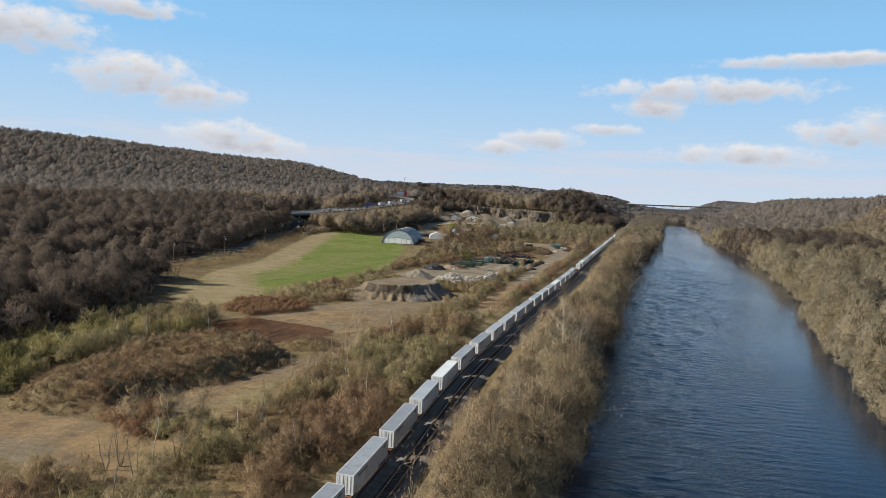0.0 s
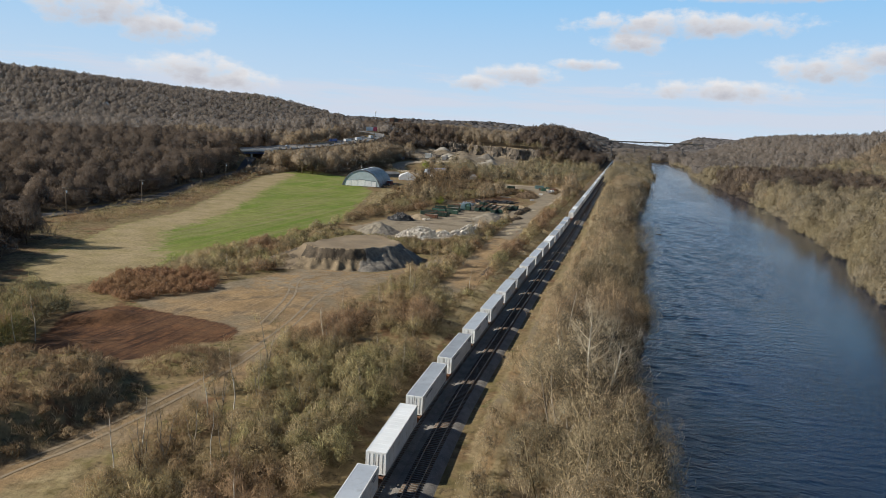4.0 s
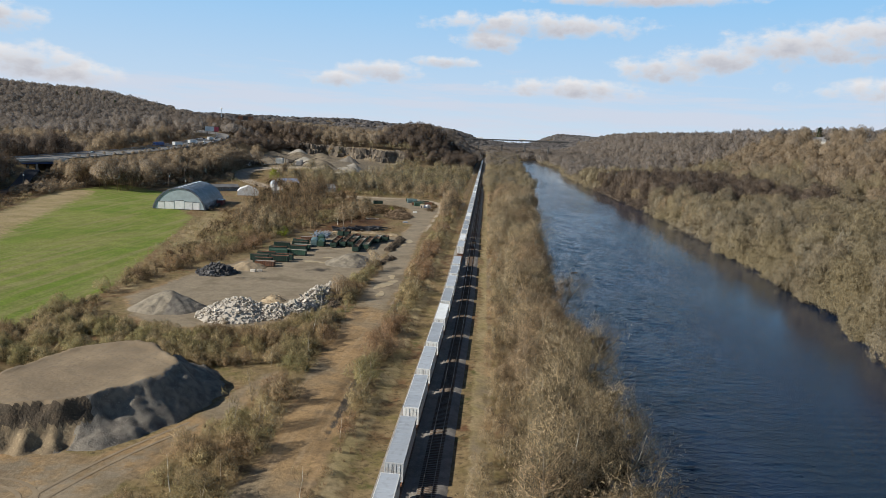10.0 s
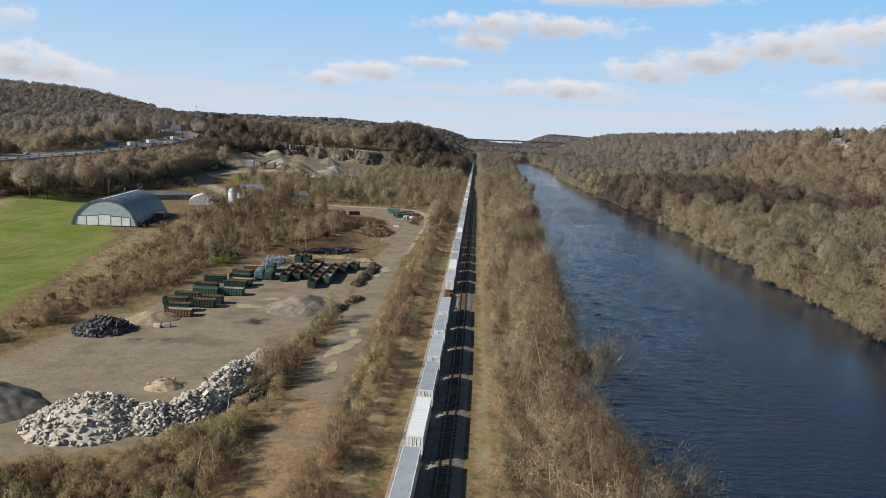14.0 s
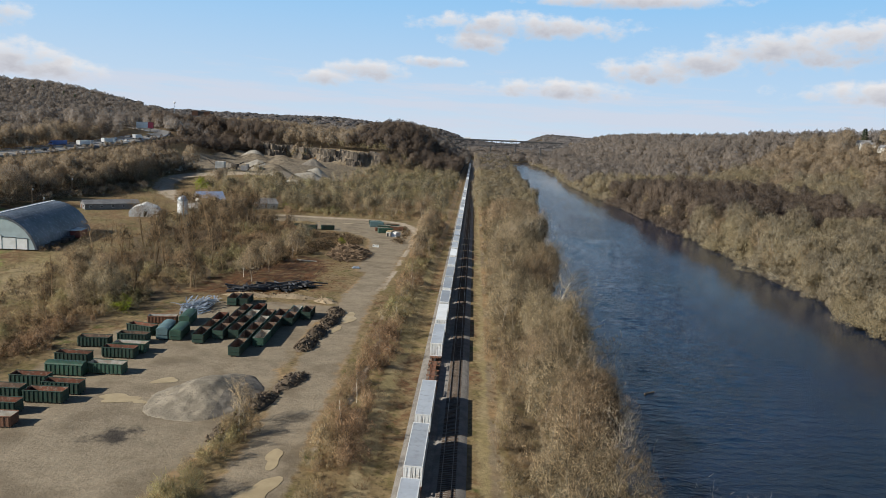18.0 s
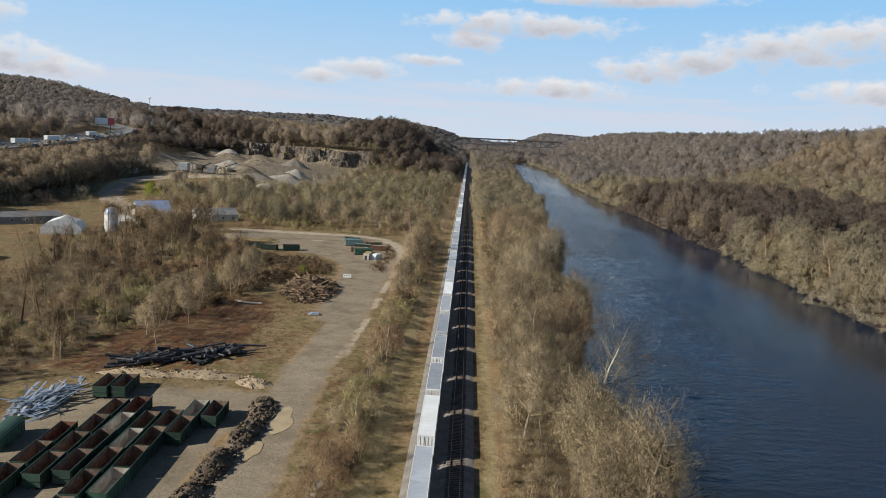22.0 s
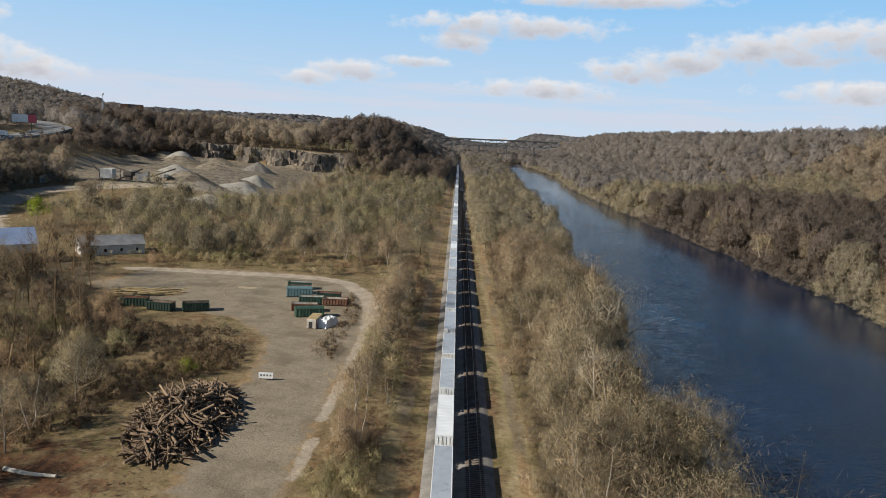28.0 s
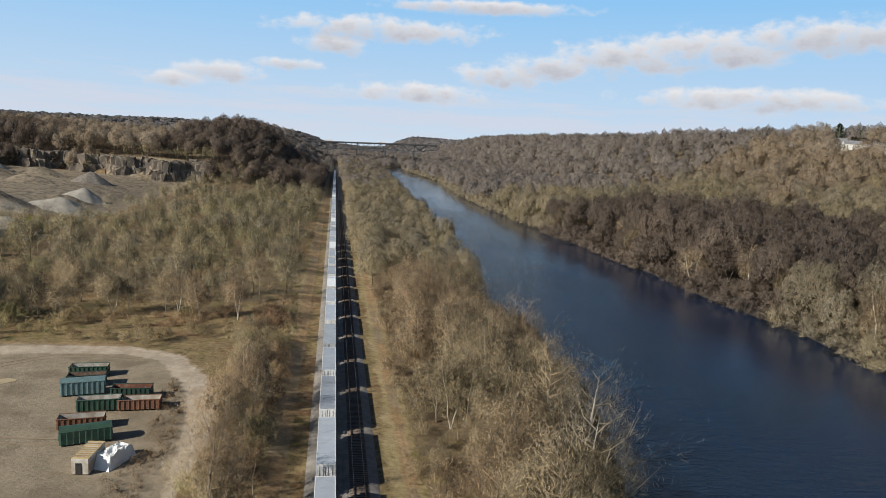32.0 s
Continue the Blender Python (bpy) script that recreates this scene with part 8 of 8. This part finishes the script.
movers = [make_truck(M_WHITE, M_WHITE, "white articulated lorry on the highway"), make_truck(M_BLUE, M_BLUE, "blue articulated lorry on the highway"),
          make_auto(M_WHITE, "white car on the highway"), make_auto(M_BLACK, "dark car on the highway"), make_auto(M_SCRAP, "silver car on the highway")]
shown = set()
for y, lane, kind in ((752, 7, 3), (790, -6.5, 1), (806, 6.5, 0), (842, 6, 0), (766, 4, 3), (872, 7, 2), (884, -6, 4), (905, 6, 0), (938, 4, 3), (590, -5, 2), (560, 6, 3), (830, -6, 2), (530, 5, 0), (480, 7, 4), (925, -6, 3), (690, -5, 4)):
    x, z, turn = highway_at(y)
    p = Vector((x, y, z + 0.09)) + Matrix.Rotation(radians(turn), 3, "Z") @ Vector((lane, 0, 0))
    m = Matrix.Translation(p) @ pose(0, 0, 0, 0, 0, turn + (180 if lane < 0 else 0))
    if kind in shown:
        copy_thing(movers[kind], m)
    else:
        movers[kind].matrix_basis = m
        shown.add(kind)


def make_pole(high, label):
    ob = thing("utility_pole", Matrix(), label, "utility pole", "poles along the low road")
    part("post", tube(fresh(), (0, 0, -0.5), (0, 0, high), 0.19, 0.12, 8), M_POLE, ob)
    arm = part("crossarm", box(fresh(), 0, 0, high - 0.6, 2.6, 0.14, 0.16), M_POLE, ob)
    for o in (-1.15, -0.45, 0.45, 1.15):
        part("insulator", tube(fresh(), (o, 0, high - 0.5), (o, 0, high - 0.25), 0.06, sides=6), M_WALL, arm)
    part("transformer", tube(fresh(), (0.35, 0, high - 2.4), (0.35, 0, high - 1.4), 0.28, sides=10), M_SCRAP, ob)
    return ob


pole = make_pole(11.5, "wooden utility pole with a crossarm beside the low road")
tops = []
for k, (x, y) in enumerate(((-229, 205), (-228, 252), (-231, 300), (-236, 352), (-260, 436), (-283, 500), (-302, 562), (-247, 631), (-222, 600), (-262, 690), (-262, 840))):
    m = on_ground(x, y, 25)
    if k:
        copy_thing(pole, m)
    else:
        pole.matrix_basis = m
    tops.append(m @ Vector((0, 0, 11.1)))
for o in (-1.15, 0.45, 1.15):
    bm = fresh()
    for a, b in zip(tops[:6], tops[1:7]):
        pts = [a.lerp(b, f / 8) + Vector((o, 0, -1.6 * (1 - (2 * f / 8 - 1) ** 2))) for f in range(9)]
        for p, q in zip(pts, pts[1:]):
            tube(bm, p, q, 0.025, sides=3)
    tagged(part("power_line", bm, M_BLACK), "sagging power line between wooden poles", "cable", "power lines")


# ---- billboards and mast by the quarry ----
def billboard(m, wide, high, up, colours, label):
    ob = thing("billboard", m, label, "billboard")
    n = len(colours)
    for k, c in enumerate(colours):
        part("panel", box(fresh(), -wide / 2 + (k + 0.5) * wide / n, 0, up + high / 2, wide / n, 0.3, high), c, ob)
    part("frame", box(fresh(), 0, 0.3, up + high / 2, wide + 0.4, 0.3, high + 0.4), M_BLACK, ob)
    for s in (-0.3, 0.3):
        part("post", tube(fresh(), (s * wide, 0.5, -1), (s * wide, 0.5, up + high), 0.3, sides=8), M_POLE, ob)
    part("catwalk", box(fresh(), 0, -0.6, up - 0.1, wide, 1.0, 0.1), M_BLACK, ob)


billboard(on_ground(-352, 968, 28), 15, 5.5, 7.0, (M_WHITE, M_WHITE, M_PINK), "white and red billboard above the quarry woods")
billboard(on_ground(-425, 1290, 22), 24, 6, 22.0, (M_RUST, M_BLACK, M_RUST), "dark brown billboard standing over the tree tops")
mast = thing("radio_mast", on_ground(-480, 1330, 0), "slender lattice radio mast above the woods", "mast")
for a in (0, 120, 240):
    c, s = math.cos(radians(a)), math.sin(radians(a))
    part("leg", tube(fresh(), (1.6 * c, 1.6 * s, -1), (0.4 * c, 0.4 * s, 46), 0.16, 0.1, 6), M_SCRAP, mast)
for k in range(12):
    q = 1.6 - 1.2 * k / 12
    part("brace", tube(fresh(), (q, 0, k * 3.8), (-q * 0.5, q * 0.86, k * 3.8 + 3.6), 0.08, sides=4), M_SCRAP, mast)
part("antenna", box(fresh(), 0, 0, 45, 2.4, 2.4, 2.6, None, 0.3), M_WHITE, mast)


# ---- the quarry ----
def rock_face():
    """A broken rock wall behind the quarry floor, in tall buttresses."""
    r = np.random.default_rng(8)
    wall = tagged(new("quarry_face"), "broken brown rock face behind the quarry floor", "rock face", kind="structure")
    for k in range(84):
        x = -300 + (k // 2) * 3.7 + r.uniform(-1, 1)
        y = 1134 - 0.12 * (x + 250) - 6 * math.sin(x / 17.0) + 4.5 * math.sin(x / 5.3) + r.uniform(-2, 2)
        low, top = ground_z(x, y - 14), ground_z(x, y + 14)
        rise = (top - low) * 0.5 + 1
        bm = fresh()
        box(bm, 0, 0, 0, r.uniform(4.0, 7.5), 8.0, rise)
        bmesh.ops.subdivide_edges(bm, edges=bm.edges, cuts=2)
        for v in bm.verts:
            n = noise.noise_vector(Vector((x + v.co.x, y + v.co.y, v.co.z + 9 * (k % 2))) * 0.4)
            v.co += Vector(n) * 1.7
        ob = part("rock", bm, M_ROCK, wall)
        ob.matrix_basis = pose(x, y - 1 - (2.5 if k % 2 == 0 else 0), low + rise * (0.35 if k % 2 == 0 else 1.2) + r.uniform(-1.6, 0.2), 0, 0, r.uniform(-14, 14))


for cx, cy, r0, h, pale in ((-174, 842, 15, 6, 1), (-206, 1044, 13, 7, 0), (-272, 1050, 15, 6, 1), (-184, 964, 12, 6, 1), (-223, 908, 14, 6, 1), (-178, 916, 16, 6, 1), (-246, 905, 9, 4, 0), (-240, 960, 12, 5, 1)):
    soil_heap("stockpile", "grey conical stockpile of crushed stone on the quarry floor" if pale else "dark conical stockpile of crushed stone on the quarry floor", cx, cy, r0, r0 * 0.8, 15, h, [M_CRUSHED if pale else M_GREYSTONE, M_CRUSHED if pale else M_GREYSTONE], int(cx + cy) % 17, 0.9, 0, 0, 0.25, 1.2)


rock_face()
plant = thing("crushing_plant", pose(-232, 868, ground_z(-232, 868)), "grey stone-crushing plant with conveyors on the quarry floor", "crushing plant")
part("screen_house", box(fresh(), -10, 0, 4.2, 7, 5, 5.5, None, 0.1), M_WALL, plant)
for o in (-12.5, -7.5):
    for q in (-2, 2):
        part("leg", box(fresh(), o, q, 0.8, 0.4, 0.4, 2.4), M_BLACK, plant)
part("hopper", box(box(fresh(), 2, 0, 4.6, 5, 4.6, 2.4, None, 0.3), 2, 0, 2.4, 3, 3, 2.6), M_SOOT, plant)
part("crusher", box(box(fresh(), 10, 1, 2.6, 6, 4, 4.0, None, 0.3), 12, 1, 5.2, 2, 2, 2), M_ROOFGREY, plant)
for a, b in (((-4, 0, 1), (8, 4, 7.5)), ((3, 1, 5), (-14, 9, 8.5)), ((10, 2, 2), (26, 7, 8.5)), ((12, 0, 1), (20, -9, 6.0)), ((-12, 3, 1), (-26, 12, 8.0))):
    belt = part("conveyor", tube(tube(fresh(), Vector(a) + Vector((0, 0.7, 0)), Vector(b) + Vector((0, 0.7, 0)), 0.3, sides=6), Vector(a) - Vector((0, 0.7, 0)), Vector(b) - Vector((0, 0.7, 0)), 0.3, sides=6), M_SOOT, plant)
    mid = (Vector(a) + Vector(b)) / 2
    part("prop", tube(fresh(), (mid.x, mid.y, -0.5), mid, 0.2, sides=6), M_BLACK, belt)


def work_truck(m, body, label):
    ob = thing("dump_truck", m, label, "truck")
    part("bed", box(fresh(), 0, -1.4, 2.1, 2.6, 5.0, 1.7, None, 0.2), body, ob)
    cab = part("cab", box(fresh(), 0, 2.5, 1.8, 2.4, 1.9, 2.0, None, 0.2), body, ob)
    part("windscreen", box(fresh(), 0, 3.48, 2.2, 2.0, 0.06, 0.7), M_GLASS, cab)
    part("chassis", box(fresh(), 0, 0, 0.9, 1.2, 7.4, 0.4), M_BLACK, ob)
    for yy in (-3, -1.6, 2.6):
        for s in (-1.1, 1.1):
            make_wheel(ob, s, yy, 0.6)


work_truck(on_ground(-256, 851, 60), M_CUT, "dusty yellow dump truck on the quarry floor")
work_truck(on_ground(-215, 884, 20), M_ROOFGREY, "grey dump truck between stockpiles")
gable_house("site_office", on_ground(-269, 843, 70), 4, 12, 2.8, 0.6, M_WHITE, M_ROOFGREY, "small white site office at the quarry entrance", "site office", windows=3)


# ---- the far bridge over the river ----
def far_bridge():
    x0, x1, y, z, deep = -150.0, 190.0, 2150.0, 46.5, 15.0
    ob = thing("truss_bridge", pose(0, y, z, 0, -0.9, 0), "long dark steel deck-truss bridge high over the river", "bridge")
    part("deck", box(fresh(), (x0 + x1) / 2, 0, 0, x1 - x0, 16, 2.2), M_BRIDGE, ob)
    for s in (-6, 6):
        part("railing", box(fresh(), (x0 + x1) / 2, s * 1.3, 1.2, x1 - x0, 0.3, 0.9), M_BRIDGE, ob)
        part("top_chord", box(fresh(), (x0 + x1) / 2, s, -1.4, x1 - x0, 0.9, 1.1), M_BRIDGE, ob)
        n = 26
        pts = [(x0 + (x1 - x0) * k / n, -deep * (0.72 + 0.28 * abs(math.cos(math.pi * k / n * 2.5)))) for k in range(n + 1)]
        for k in range(n):
            (ax, az), (bx, bz) = pts[k], pts[k + 1]
            part("bottom_chord", tube(fresh(), (ax, s, az), (bx, s, bz), 0.7, sides=5), M_BRIDGE, ob)
            part("diagonal", tube(fresh(), (ax, s, az), (bx, s, -1.2), 0.5, sides=5) if k % 2 else tube(fresh(), (ax, s, -1.2), (bx, s, bz), 0.5, sides=5), M_BRIDGE, ob)
            part("vertical", tube(fresh(), (ax, s, az), (ax, s, -1.2), 0.35, sides=5), M_BRIDGE, ob)
    for px in (-60.0, 5.0, 70.0, 135.0):
        low = ground_z(px, y) - z
        part("pier", box(fresh(), px, 0, (low - deep) / 2 - 1, 3.5, 11, abs(low) - deep + 4, None, 0.3), M_BRIDGE, ob)


far_bridge()
bx = movers[0]
copy_thing(bx, pose(60, 2147, 48.6, 0, 0, 90))
copy_thing(bx, pose(-60, 2147, 46.7, 0, 0, 90))


# ---- single trees that stand out ----
def lone_tree(name, x, y, shape, bark, crown, label, turn=0.0, tilt=0.0, scale=1.0, lean_to=0.0, spray=None):
    tr, cr = shape
    high, spread = float(cr[:, 2].max()), float(np.abs(cr[:, :2]).max()) * 0.8
    ob = thing(name, pose(x, y, ground_z(x, y) - 0.1, 0, 0, lean_to) @ pose(0, 0, 0, 0, tilt) @ pose(0, 0, 0, 0, 0, turn) @ Matrix.Scale(scale, 4), label, "tree")
    piece("trunk", trunk_mesh(tr, bark), None, ob)
    piece("crown", crown_mesh(cr, crown, high, spread, 0.3, spray), None, ob)


M_PALETWIG = twig_mat("pale_twigs", (0.52, 0.45, 0.34), (0.46, 0.39, 0.28), (0.50, 0.42, 0.31), lace=12.0, thick=0.34)
for k, (x, y, h, sp, tilt, to, pale) in enumerate(((-18.5, 178, 20, 6.0, 4, 0, True), (-16.0, 174, 17, 6.0, 10, 20, True), (-17.0, 203, 13, 5, 6, 0, True), (-10.5, 508, 18, 8.0, 36, 40, True), (-12.0, 531, 19, 8.5, 8, 0, False), (-16.5, 529, 18, 7, 4, 90, False),
                                                   (-18, 578, 17, 4.5, 3, 0, True), (-5.5, 628, 19, 8, 5, 0, True), (-6.5, 640, 17, 7, 8, 0, False), (-10.3, 614, 18, 8.5, 6, 0, True), (-14.5, 455, 18, 6, 8, 0, False), (-14, 462, 18, 6, 6, 0, False), (-13, 300, 18, 7, 8, 0, False), (-9.5, 322, 13, 5, 20, 0, True), (-13, 262, 13, 6, 10, 0, True), (-9.8, 379, 14, 6, 24, 0, True), (-14, 400, 14, 6, 8, 0, True), (-20, 120, 14, 5, 3, 0, True), (-17, 146, 13, 6, 5, 0, False),
                                                   (-57.5, 640, 11, 4.5, 3, 0, False), (-56.5, 618, 12, 5, 0, 0, False), (-55, 652, 10, 4, 0, 0, False), (-71, 412, 7, 3, 0, 0, False), (-73, 363, 7, 3, 0, 0, False), (-85, 100, 6, 3, 0, 0, False), (-79, 103, 7, 3, 0, 0, False), (-75, 106, 7, 3, 0, 0, False))):
    lone_tree("tree", x, y, grow(400 + k, h, sp, 16, 4, 1500 if h > 10 else 300, 1.0, 0.042, 0.017 * h, 0.2, sides=5), M_PALEBARK if pale else M_BARK, M_PALETWIG if pale else M_BANK,
              "tall leafless tree with a chalk-white trunk over the river" if pale else "broad leafless grey-brown tree with many fine twigs", 40 * k, tilt, 1.0, to, sprays(480 + k, 0.95 * h, 0.8 * sp, 8, 2, 0.62, 0.38, 0.4)[0])
both_parts = lambda a: (a[:18], a[18:])
for k, (x, y, s) in enumerate(((-211, 748, 1.0), (-166, 849, 0.7), (-148, 720, 0.5), (-121, 470, 0.4), (-90, 594, 0.3))):
    lone_tree("budding_tree", x, y, both_parts(puffy(460 + k, 13, 5.4, 760, 1.0, 0.30, 0.25, 0.55, 0.45, 6)), M_BARK, M_WILLOW, "round tree in fresh yellow-green leaf", 30 * k, 0, s)
for k, (x, y, s) in enumerate(((352, 1150, 1.5), (362, 1165, 1.3), (340, 1140, 1.2))):
    lone_tree("tree", x, y, both_parts(puffy(470 + k, 15, 7.0, 300, 2.4, 0.16, 0.4, 0.6, 0.42, 8)), M_BARK, M_WOOD, "great leafless tree standing over the plateau's woods", 60 * k, 0, s)


def pine(seed, high):
    r = np.random.default_rng(seed)
    tr = rod(np.array([0, 0, -1.0]), np.array([0, 0, high]), 0.3, 0.05, r, 5)
    cr = []
    for k in range(520):
        f = r.random() ** 0.8
        z = high * (0.3 + 0.7 * f)
        q = (1 - f) ** 0.7 * 4.2 * r.uniform(0.3, 1.0) * (0.75 + 0.25 * math.sin(z * 3.1 + seed))
        a = r.random() * math.tau
        b = np.array([q * math.cos(a), q * math.sin(a), z])
        cr += blade(b, b + np.array([math.cos(a) * 0.9, math.sin(a) * 0.9, r.uniform(-0.3, 0.6)]) * r.uniform(0.7, 1.5), 0.55, r)
    return np.array(tr, np.float32), np.array(cr, np.float32)


for k, (x, y, s) in enumerate(((372, 1068, 1.25), (380, 1050, 1.1), (395, 1075, 1.2), (402, 1062, 1.0), (420, 1010, 1.3), (428, 1000, 1.2), (440, 985, 1.1), (365, 1085, 0.9), (-1190, 2300, 1.6), (-1240, 2330, 1.5), (-1280, 2250, 1.6), (-880, 1300, 0.9), (-860, 1330, 1.0), (-930, 1345, 0.9), (-1080, 1590, 1.2))):
    lone_tree("pine_tree", x, y, pine(500 + k, 15), M_BARK, M_PINE, "dark green pine rising above the bare woods", 0, 0, s)

# driftwood in the river
drift = tagged(piece("driftwood", log_mesh(90, 3.0, 0.2, M_LOG)), "snag of driftwood showing above the water", "driftwood")
drift.matrix_basis = pose(4.5, 452, WATER + 0.1, 0, 0, 35)
